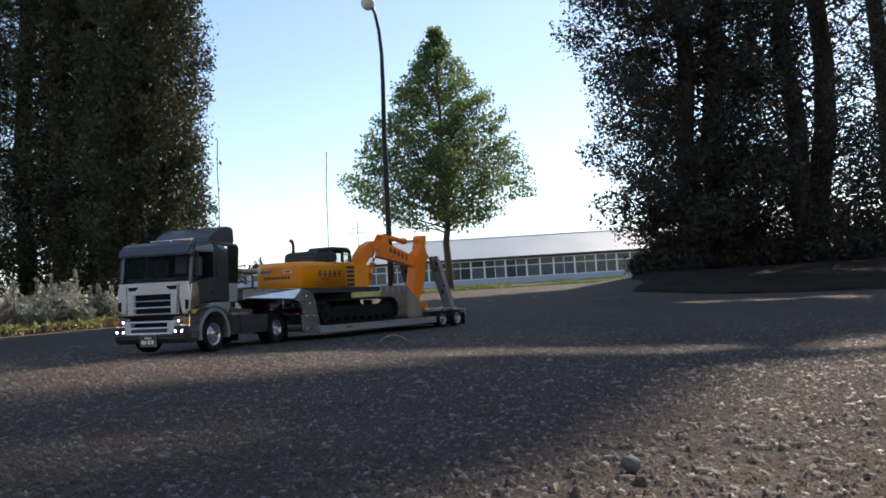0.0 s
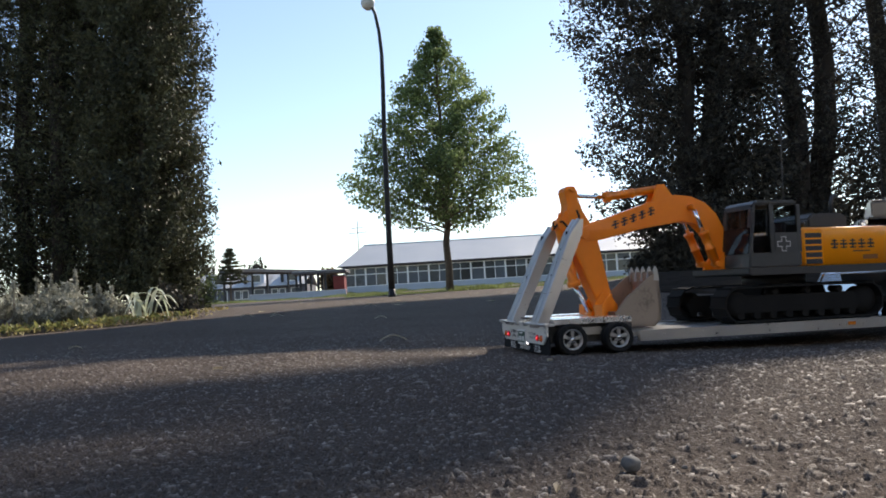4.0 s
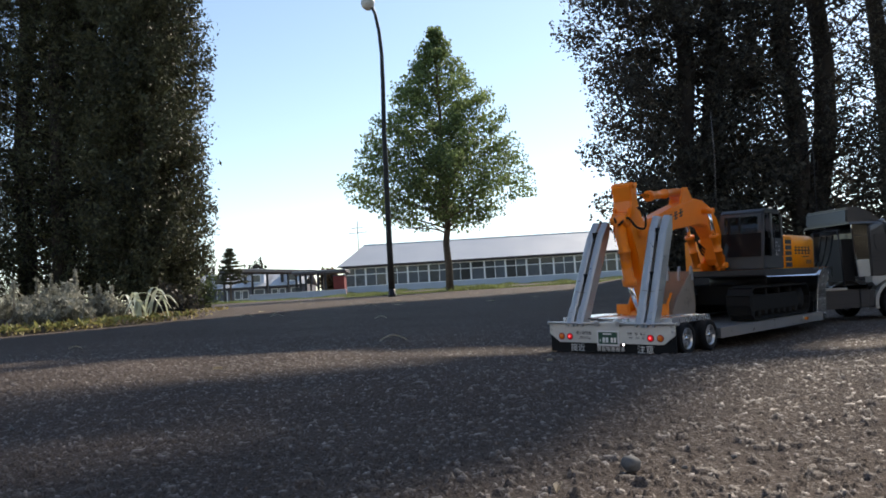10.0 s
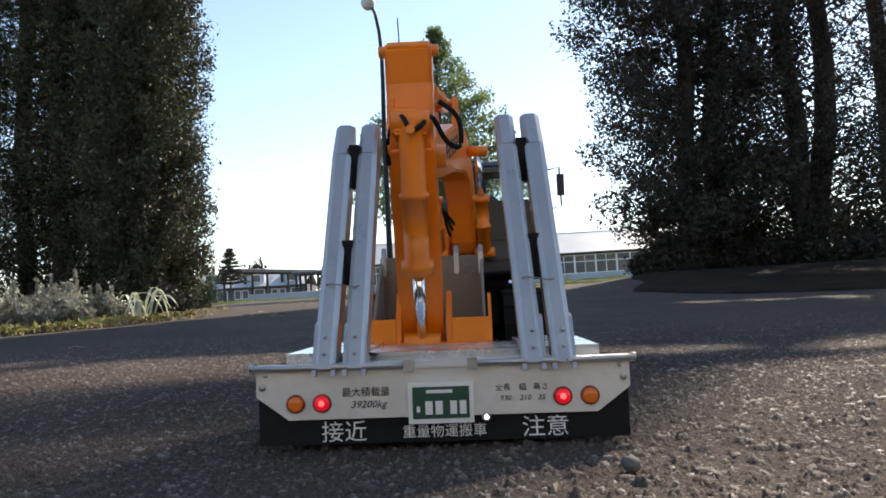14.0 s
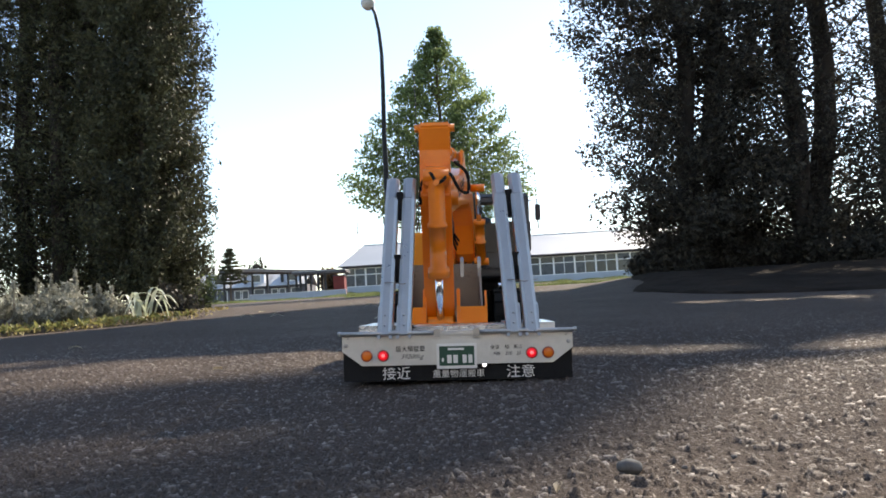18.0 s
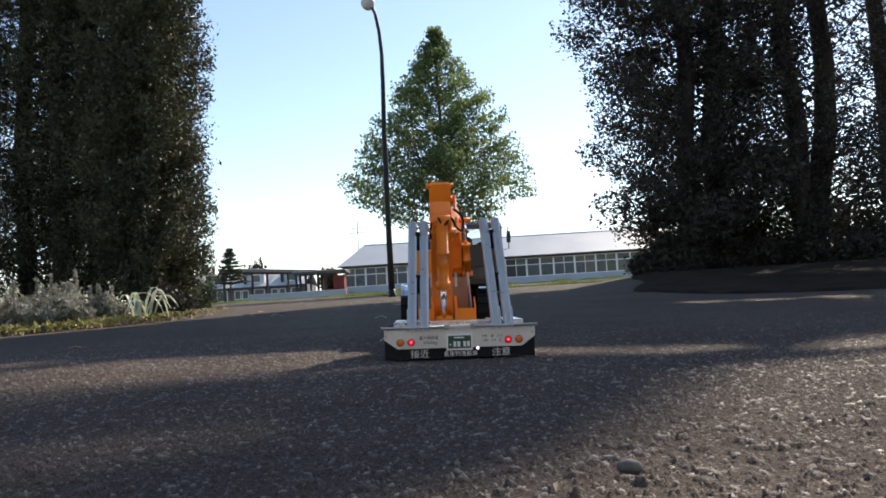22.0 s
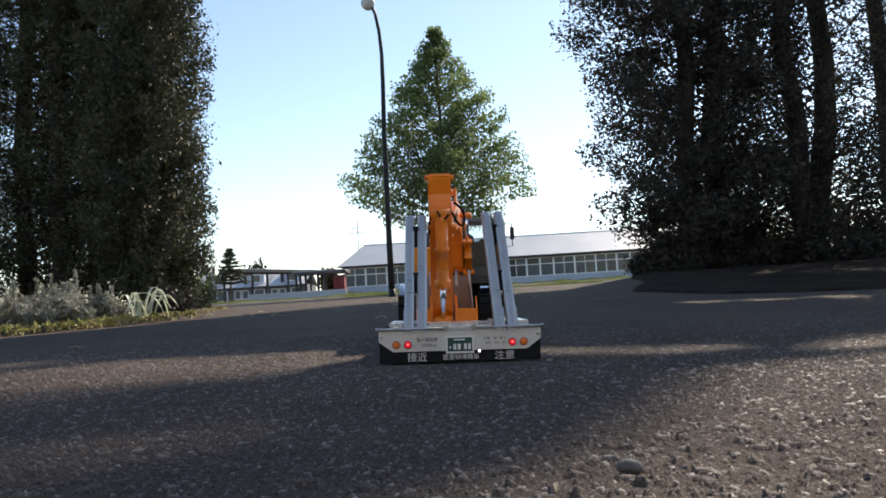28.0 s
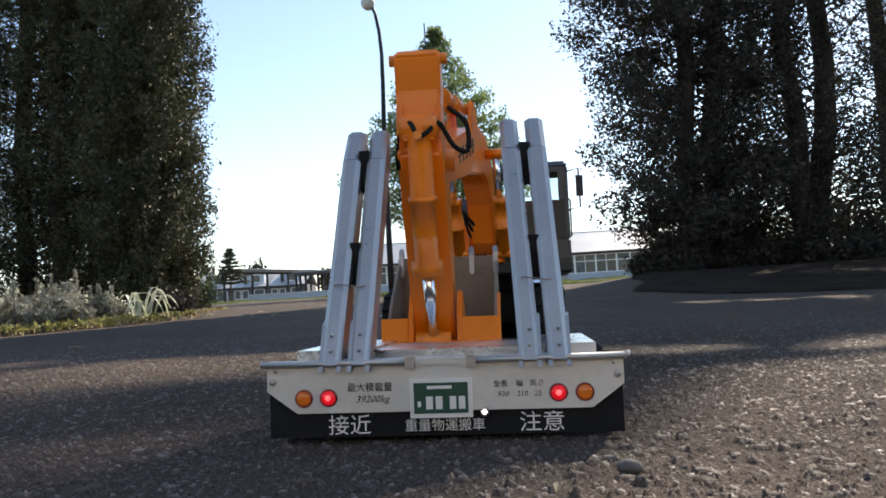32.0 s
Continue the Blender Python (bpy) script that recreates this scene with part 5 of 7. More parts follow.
def build_excavator(t):
    me = shoe_mesh()
    y0, y1, zc, rad = 0.3550, 0.6100, 0.0655, 0.0290
    for s in (-1, 1):
        x = s * 0.0745
        # track loop
        frame_ = part("track_frame", prism([(0.350, 0.050), (0.595, 0.050), (0.600, 0.066), (0.585, 0.080), (0.360, 0.080), (0.345, 0.066)], x - 0.014, x + 0.014, 0.002), TRACK, t)
        part("sprocket", lathe([(x - 0.012, 0.023), (x + 0.012, 0.023), (x + s * 0.015, 0.012), (x + s * 0.016, 0.0)], 24, "x", (0, y1, zc)), TRACK, t)
        part("idler", lathe([(x - 0.012, 0.022), (x + 0.012, 0.022), (x + s * 0.014, 0.010), (x + s * 0.015, 0.0)], 24, "x", (0, y0, zc)), TRACK, t)
        for k in range(8):
            part("roller", lathe([(x - 0.013, 0.007), (x + 0.013, 0.007)], 12, "x", (0, 0.360 + 0.0318 * k, 0.0465)), TRACK, frame_)
        for k in range(3):
            part("carrier_roller", lathe([(x - 0.012, 0.006), (x + 0.012, 0.006)], 12, "x", (0, 0.430 + 0.065 * k, 0.0860)), TRACK, frame_)
        straight, arc = y1 - y0, math.pi * rad
        total = 2 * (straight + arc)
        n = 42
        track = new("track", bpy.data.meshes.new("track"))
        track.parent = t
        b = tube([(x - 0.005, y0, zc - rad + 0.003), (x - 0.005, y1, zc - rad + 0.003)], 0.002, 6)
        b.to_mesh(track.data)
        b.free()
        track.data.materials.append(TRACK)
        for k in range(n):
            d = total * k / n
            if d < straight:
                p, a = (y0 + d, zc - rad), 180
            elif d < straight + arc:
                u = (d - straight) / rad
                p, a = (y1 + math.sin(u) * rad, zc - math.cos(u) * rad), 180 + math.degrees(u)
            elif d < 2 * straight + arc:
                p, a = (y1 - (d - straight - arc), zc + rad), 0
            else:
                u = (d - 2 * straight - arc) / rad
                p, a = (y0 - math.sin(u) * rad, zc + math.cos(u) * rad), math.degrees(u)
            ob = new("track_shoe", me)
            ob.parent = track
            ob.matrix_local = pose(x, p[0], p[1], a, 0, 0)
    part("undercarriage", prism([(0.42, 0.060), (0.57, 0.060), (0.555, 0.098), (0.435, 0.098)], -0.052, 0.052, 0.003), TRACK, t)
    part("turntable", lathe([(0.098, 0.055), (0.1145, 0.055)], 28, "z", (0, 0.495, 0)), CHARCOAL, t)
    part("upper_frame", prism([(0.378, 0.118), (0.384, 0.1145), (0.66, 0.1145), (0.685, 0.122), (0.685, 0.1275), (0.378, 0.1275)], -0.0985, 0.0985, 0.001), CHARCOAL, t)
    # body: side covers and rounded counterweight
    body = [(-0.0985, 0.4855), (0.0985, 0.4855), (0.0985, 0.645), (0.094, 0.668), (0.080, 0.684), (0.055, 0.692), (0.0, 0.695), (-0.055, 0.692), (-0.080, 0.684), (-0.094, 0.668), (-0.0985, 0.645)]
    b = prism(body, 0.1278, 0.1945, 0, axis="z")
    top = [e for e in b.edges if all(abs(v.co.z - 0.1945) < 1e-5 for v in e.verts)]
    bmesh.ops.bevel(b, geom=top, offset=0.010, segments=5, affect="EDGES", profile=0.5)
    house = smooth(part("body", b, YELLOW, t, "glossy yellow-orange body with rounded counterweight"))
    part("side_cover", box(-0.0965, -0.0400, 0.4270, 0.4850, 0.1278, 0.1880, 0.005), YELLOW, t, "yellow tool box beside the boom")
    for s in (-1, 1):
        g = part("vent", box(min(s * 0.0975, s * 0.0993), max(s * 0.0975, s * 0.0993), 0.4875, 0.5235, 0.131, 0.190, 0.0008), YELLOW, house, "black louvred vent")
        for k in range(5):
            z = 0.180 - 0.0112 * k
            part("louvre", box(min(s * 0.0990, s * 0.1000), max(s * 0.0990, s * 0.1000), 0.4895, 0.5215, z - 0.0042 * (1 if k < 3 else 1.1), z + 0.0038, 0.0004), INK, g)
        # lettering shapes on the side
        for k in range(5):
            y = 0.541 + 0.0185 * k
            dx = (0.0986, 0.0990) if s > 0 else (-0.0990, -0.0986)
            part("decal", box(*dx, y, y + 0.0150, 0.1615, 0.1650), INK, house)
            part("decal", box(*dx, y + 0.0060, y + 0.0090, 0.1555, 0.1720), INK, house)
            part("decal", box(*dx, y + 0.0015, y + 0.0135, 0.1560, 0.1585), INK, house)
            part("decal", box(*dx, y + 0.0020, y + 0.0130, 0.1680, 0.1700), INK, house)
        part("decal", box(*dx, 0.585, 0.620, 0.1495, 0.1515), INK, house)
        part("decal", box(*dx, 0.605, 0.635, 0.1360, 0.1440), mat("brown_decal", (0.22, 0.07, 0.01), 0.4), house)
    for k in range(9):
        x = -0.040 + 0.0105 * k
        y = 0.6955 if abs(x) < 0.03 else 0.6938
        part("decal", box(x - 0.0033, x + 0.0033, y, y + 0.0006, 0.1525, 0.1585), INK, house)
    part("decal", box(-0.050, -0.022, 0.6935, 0.6950, 0.1665, 0.1745), WHITE, house)
    part("decal", box(-0.047, -0.025, 0.6950, 0.6955, 0.1680, 0.1730), RED_DECAL, house)
    part("decal", box(0.018, 0.060, 0.6920, 0.6945, 0.1690, 0.1750), BLUE_DECAL, house)
    part("engine_hood", prism([(0.538, 0.1955), (0.622, 0.1955), (0.622, 0.214), (0.612, 0.222), (0.548, 0.222), (0.538, 0.212)], -0.075, 0.048, 0.003), CHARCOAL, t, "black engine hood")
    for k in range(4):
        part("hood_rib", box(-0.070, 0.042, 0.553 + 0.016 * k, 0.557 + 0.016 * k, 0.2221, 0.2236), CHARCOAL, t)
    part("exhaust", tube([(0.030, 0.604, 0.2215), (0.030, 0.604, 0.245), (0.030, 0.607, 0.252), (0.030, 0.614, 0.256)], [0.0042, 0.0042, 0.0045, 0.0045], 12), CHARCOAL, t)
    part("filler_cap", lathe([(0.1945, 0.004), (0.201, 0.004), (0.2015, 0.0055), (0.206, 0.005), (0.206, 0.0)], 14, "z", (0.062, 0.514, 0)), CHARCOAL, t)
    part("rail", tube([(-0.092, 0.50, 0.1945), (-0.092, 0.50, 0.214), (-0.092, 0.53, 0.214), (-0.092, 0.53, 0.1945)], 0.0016, 8), CHARCOAL, t)
    part("mast_foot", box(-0.097, -0.089, 0.581, 0.589, 0.1940, 0.2000, 0.001), CHARCOAL, t)
    part("mast", tube([(-0.093, 0.585, 0.1995), (-0.095, 0.585, 0.30), (-0.093, 0.586, 0.38), (-0.099, 0.585, 0.480)], 0.0016, 6), CHARCOAL, t)
    # cab
    cx0, cx1, ya, yb, z0, z1 = 0.0125, 0.0985, 0.384, 0.483, 0.1280, 0.2420
    base = [(ya - 0.004, z0), (yb, z0), (yb, 0.152), (ya - 0.002, 0.152)]
    cab = part("cab", prism(base, cx0, cx1, 0.002), CABGREY, t, "dark grey operator cab with large windows")
    part("roof", prism([(ya + 0.006, 0.2340), (yb - 0.002, 0.2340), (yb - 0.006, 0.2420), (ya + 0.016, 0.2420)], cx0, cx1, 0.003), CABGREY, cab)
    for x in (cx0, cx1 - 0.005):
        part("pillar", prism([(ya - 0.002, 0.152), (ya + 0.003, 0.152), (ya + 0.013, 0.234), (ya + 0.008, 0.234)], x, x + 0.005, 0.0008), CABGREY, cab)
        part("pillar", box(x, x + 0.005, yb - 0.007, yb, 0.152, 0.2345, 0.0008), CABGREY, cab)
        part("pillar", box(x, x + 0.005, 0.423, 0.431, 0.152, 0.2345, 0.0008), CABGREY, cab)
        part("window", box(x + 0.002, x + 0.003, ya + 0.006, 0.423, 0.154, 0.2335), SMOKED, cab)
        part("window", box(x + 0.002, x + 0.003, 0.431, yb - 0.007, 0.185, 0.2335), SMOKED, cab)
        part("door_panel", box(x + 0.001, x + 0.0045, 0.431, yb - 0.007, 0.152, 0.186, 0.0008), CABGREY, cab)
    # front: deep sill, thick posts and a head rail round the windscreen
    part("front_panel", prism([(ya - 0.003, 0.152), (ya + 0.001, 0.152), (ya + 0.0065, 0.196), (ya + 0.0025, 0.196)], cx0 + 0.005, cx1 - 0.005), TINT, cab, "dark tinted lower windscreen")
    part("head_rail", prism([(ya + 0.0064, 0.228), (ya + 0.0107, 0.228), (ya + 0.0115, 0.234), (ya + 0.0072, 0.234)], cx0 + 0.005, cx1 - 0.005), CABGREY, cab)
    for x in (cx0 + 0.005, cx1 - 0.011):
        part("post", prism([(ya + 0.0025, 0.196), (ya + 0.0065, 0.196), (ya + 0.0107, 0.228), (ya + 0.0064, 0.228)], x, x + 0.006), CABGREY, cab)
    part("windscreen", prism([(ya + 0.004, 0.1961), (ya + 0.005, 0.1961), (ya + 0.009, 0.2279), (ya + 0.008, 0.2279)], cx0 + 0.011, cx1 - 0.011), CLEAR, cab)
    part("window_rail", box(cx0 + 0.005, cx1 - 0.005, yb - 0.006, yb - 0.001, 0.152, 0.200, 0.0008), CABGREY, cab)
    part("rear_window", box(cx0 + 0.005, cx1 - 0.005, yb - 0.004, yb - 0.003, 0.200, 0.2335), CLEAR, cab)
    part("seat", prism([(0.420, 0.150), (0.462, 0.150), (0.470, 0.205), (0.460, 0.206), (0.452, 0.166), (0.420, 0.164)], 0.052, 0.082, 0.003), INK, cab)
    # cross-shaped emblem on the door
    for y0_, y1_, za, zb in ((0.4440, 0.4520, 0.1545, 0.1785), (0.4360, 0.4600, 0.1625, 0.1705)):
        part("emblem", box(cx1 + 0.0001, cx1 + 0.0005, y0_ - 0.001, y1_ + 0.001, za - 0.001, zb + 0.001), mat("pale_grey", (0.4, 0.4, 0.4), 0.5), cab)
        part("emblem", box(cx1 + 0.0004, cx1 + 0.0008, y0_ + 0.0008, y1_ - 0.0008, za + 0.0008, zb - 0.0008), CABGREY, cab)
    mr = part("mirror_arm", tube([(cx1, 0.390, 0.228), (cx1 + 0.011, 0.380, 0.229), (cx1 + 0.012, 0.380, 0.186), (cx1, 0.386, 0.184)], 0.0010, 8), INK, cab)
    part("mirror", box(cx1 + 0.008, cx1 + 0.0155, 0.377, 0.383, 0.198, 0.221, 0.0015), INK, mr)
    part("grab_rail", tube([(cx1 + 0.001, 0.428, 0.156), (cx1 + 0.004, 0.428, 0.158), (cx1 + 0.004, 0.428, 0.20), (cx1 + 0.001, 0.428, 0.202)], 0.0010, 8), INK, cab)
    # boom, stick and bucket
    xm = -0.0180
    boom = [(0.384, 0.140), (0.392, 0.156), (0.384, 0.186), (0.364, 0.228), (0.345, 0.248), (0.318, 0.261), (0.288, 0.264), (0.235, 0.250), (0.160, 0.225), (0.118, 0.215), (0.098, 0.206), (0.096, 0.190), (0.108, 0.180), (0.160, 0.190), (0.230, 0.206), (0.300, 0.216), (0.325, 0.212), (0.345, 0.190), (0.358, 0.150), (0.370, 0.138)]
    bo = part("boom", prism(boom, xm - 0.0135, xm + 0.0135, 0.002), ORANGE, t)
    for k in range(5):
        y = 0.170 + 0.0165 * k
        zz = 0.2115 + 0.33 * (y - 0.17)
        for s, xs in ((1, (xm + 0.0136, xm + 0.0140)), (-1, (xm - 0.0140, xm - 0.0136))):
            part("decal", prism([(y, zz - 0.001), (y + 0.013, zz + 0.0033), (y + 0.013, zz + 0.0063), (y, zz + 0.002)], *xs), INK, bo)
            part("decal", prism([(y + 0.002, zz - 0.0055), (y + 0.012, zz - 0.0022), (y + 0.012, zz - 0.0004), (y + 0.002, zz - 0.0037)], *xs), INK, bo)
            part("decal", prism([(y + 0.002, zz + 0.0052), (y + 0.011, zz + 0.0082), (y + 0.011, zz + 0.0100), (y + 0.002, zz + 0.0070)], *xs), INK, bo)
            part("decal", prism([(y + 0.005, zz - 0.006), (y + 0.008, zz - 0.005), (y + 0.008, zz + 0.010), (y + 0.005, zz + 0.009)], *xs), INK, bo)
    # boom foot brackets
    for s in (-1, 1):
        part("foot_bracket", prism([(0.350, 0.1275), (0.400, 0.1275), (0.398, 0.150), (0.385, 0.162), (0.368, 0.158)], xm + s * 0.0185 - 0.003, xm + s * 0.0185 + 0.003, 0.001), ORANGE, t)
        cylinder(t, (0.352, 0.138), (0.330, 0.196), (0.314, 0.240), 0.0068, 0.0036, xm + s * 0.0245, "boom_ram")
    part("front_plate", box(-0.0480, 0.0280, 0.392, 0.400, 0.1276, 0.176, 0.002), ORANGE, t)
    stick = [(0.094, 0.259), (0.112, 0.257), (0.120, 0.236), (0.138, 0.208), (0.146, 0.186), (0.164, 0.100), (0.171, 0.052), (0.166, 0.044), (0.156, 0.044), (0.150, 0.052), (0.125, 0.110), (0.097, 0.180), (0.087, 0.200), (0.088, 0.222)]
    st = part("stick", prism(stick, xm - 0.0164, xm + 0.0164, 0.002), ORANGE, t)
    part("stick_head", prism([(0.0935, 0.2400), (0.112, 0.2400), (0.112, 0.268), (0.106, 0.2785), (0.092, 0.2785), (0.087, 0.272)], xm - 0.0167, xm + 0.0167, 0.002), ORANGE, t)
    part("head_pin", tube([(xm - 0.0215, 0.100, 0.2730), (xm + 0.0215, 0.100, 0.2730)], 0.0045, 14), ORANGE, t)
    part("pivot", tube([(xm - 0.0225, 0.118, 0.200), (xm + 0.0225, 0.118, 0.200)], 0.009, 18), ORANGE, t)
    for s in (-1, 1):
        part("stick_rib", prism([(0.086, 0.200), (0.080, 0.214), (0.086, 0.236), (0.094, 0.236)], xm + s * 0.012 - 0.0015, xm + s * 0.012 + 0.0015, 0.0005), ORANGE, st)
    cylinder(t, (0.0790, 0.2170), (0.1040, 0.1080), (0.1330, 0.0560), 0.0090, 0.0044, xm + 0.001, "bucket_ram")
    part("ram_bracket", prism([(0.074, 0.208), (0.086, 0.205), (0.098, 0.222), (0.092, 0.230), (0.078, 0.226)], xm - 0.012, xm + 0.014, 0.002), ORANGE, t)
    cylinder(t, (0.262, 0.2760), (0.165, 0.2640), (0.106, 0.2680), 0.0075, 0.0036, xm, "stick_ram")
    for s in (-1, 1):
        part("ram_lug", prism([(0.245, 0.250), (0.285, 0.262), (0.270, 0.284), (0.256, 0.283)], xm + s * 0.0105 - 0.002, xm + s * 0.0105 + 0.002, 0.0006), ORANGE, bo)
    # cradle round the foot of the stick: two flanges, a cross plate and a block on either side
    flange = [(0.128, 0.0456), (0.172, 0.0456), (0.174, 0.072), (0.158, 0.096), (0.144, 0.096), (0.130, 0.076)]
    for x0, x1 in ((-0.0400, -0.0358), (-0.0004, 0.0038)):
        part("linkage", prism(flange, x0, x1, 0.0010), ORANGE, t)
    part("linkage_base", box(-0.0620, 0.0350, 0.130, 0.168, 0.0350, 0.0455, 0.0015), ORANGE, t)
    part("linkage_plate", box(-0.0357, -0.0005, 0.1285, 0.1340, 0.0456, 0.0560, 0.0008), ORANGE, t)
    for x0, x1 in ((-0.0620, -0.0401), (0.0039, 0.0350)):
        part("linkage_ear", box(x0, x1, 0.1290, 0.1350, 0.0456, 0.0745, 0.0012), ORANGE, t)
    part("linkage_lip", prism([(0.129, 0.0746), (0.135, 0.0746), (0.150, 0.092), (0.146, 0.093)], 0.0325, 0.0350), ORANGE, t)
    # bucket: open shell, teeth upwards
    outer = [(0.168, 0.0336), (0.228, 0.0336), (0.240, 0.0440), (0.244, 0.070), (0.238, 0.129), (0.232, 0.129), (0.237, 0.070), (0.234, 0.048), (0.226, 0.0395), (0.172, 0.0395), (0.162, 0.048), (0.160, 0.062), (0.154, 0.062), (0.155, 0.047)]
    bu = part("bucket", prism(outer, -0.0630, 0.0310, 0.0008), STEEL, t, "worn grey steel bucket")
    for x in (-0.0630, 0.0285):
        part("cheek", prism([(0.168, 0.0345), (0.228, 0.0345), (0.240, 0.0445), (0.2435, 0.070), (0.238, 0.128), (0.222, 0.120), (0.176, 0.084), (0.156, 0.062), (0.155, 0.050)], x, x + 0.0025, 0.0004), STEEL, bu)
    for k in range(5):
        x = -0.0620 + 0.0222 * k
        part("tooth", prism([(0.229, 0.112), (0.241, 0.112), (0.2385, 0.132), (0.235, 0.1390), (0.2315, 0.132)], x, x + 0.0045, 0.0008), mat("bare_steel", (0.42, 0.42, 0.42), 0.35, 0.9), bu)
    # hoses on the stick
    hose([(xm - 0.0200, 0.094, 0.190), (xm - 0.0180, 0.088, 0.212), (xm - 0.0080, 0.074, 0.222), (xm - 0.001, 0.070, 0.211), (xm + 0.006, 0.070, 0.213), (xm + 0.014, 0.080, 0.222), (xm + 0.024, 0.090, 0.206), (xm + 0.034, 0.100, 0.204), (xm + 0.033, 0.104, 0.226), (xm + 0.019, 0.106, 0.240)], 0.0019, t)
    part("hose_clamp", tube([(xm - 0.001, 0.069, 0.2105), (xm - 0.001, 0.0655, 0.2105)], 0.0034, 10), ORANGE, t)
    for k in range(3):
        hose([(0.004 + 0.004 * k, 0.385, 0.134), (0.003 + 0.005 * k, 0.372, 0.150 + 0.003 * k), (-0.003 + 0.003 * k, 0.352, 0.162 + 0.004 * k), (-0.008, 0.345, 0.185)], 0.0015, t)


build_excavator(EX)
# the boom is slewed a little towards the cab: its foot stands to one side of the stick
for ob in EX.children:
    if ob.name.split(".")[0] in {"boom", "boom_ram", "foot_bracket", "front_plate", "stick_ram"}:
        for q in [ob] + list(ob.children_recursive):
            for v in q.data.vertices:
                v.co.x += 0.12 * max(0.0, v.co.y - 0.11)
# the stick is stout, and its head stands a little higher
for ob in EX.children:
    if ob.name.split(".")[0] in {"stick", "stick_head", "bucket_ram", "ram_bracket", "head_pin"}:
        for q in [ob] + list(ob.children_recursive):
            for v in q.data.vertices:
                v.co.x = -0.0205 + (v.co.x + 0.018) * 1.06
                v.co.z += 0.005 * min(1.0, max(0.0, (v.co.z - 0.19) / 0.06))
UPPER = {"turntable", "upper_frame", "body", "engine_hood", "hood_rib", "exhaust", "filler_cap", "rail", "mast_foot", "mast", "cab", "side_cover"}
# the slewing upper body sits a little nearer the tail than its plan
for ob in EX.children:
    if ob.name.split(".")[0] in UPPER:
        for q in [ob] + list(ob.children_recursive):
            q.data.transform(Matrix.Translation((0.010, -0.012, 0)))
            for v in q.data.vertices:          # narrower on the side without the cab
                if v.co.x < -0.04:
                    v.co.x = -0.04 + (v.co.x + 0.04) * 0.6

# ---- tractor unit ----
TC = thing("tractor_unit", "dark gunmetal model truck tractor with chrome grille and lit headlamps", "truck")


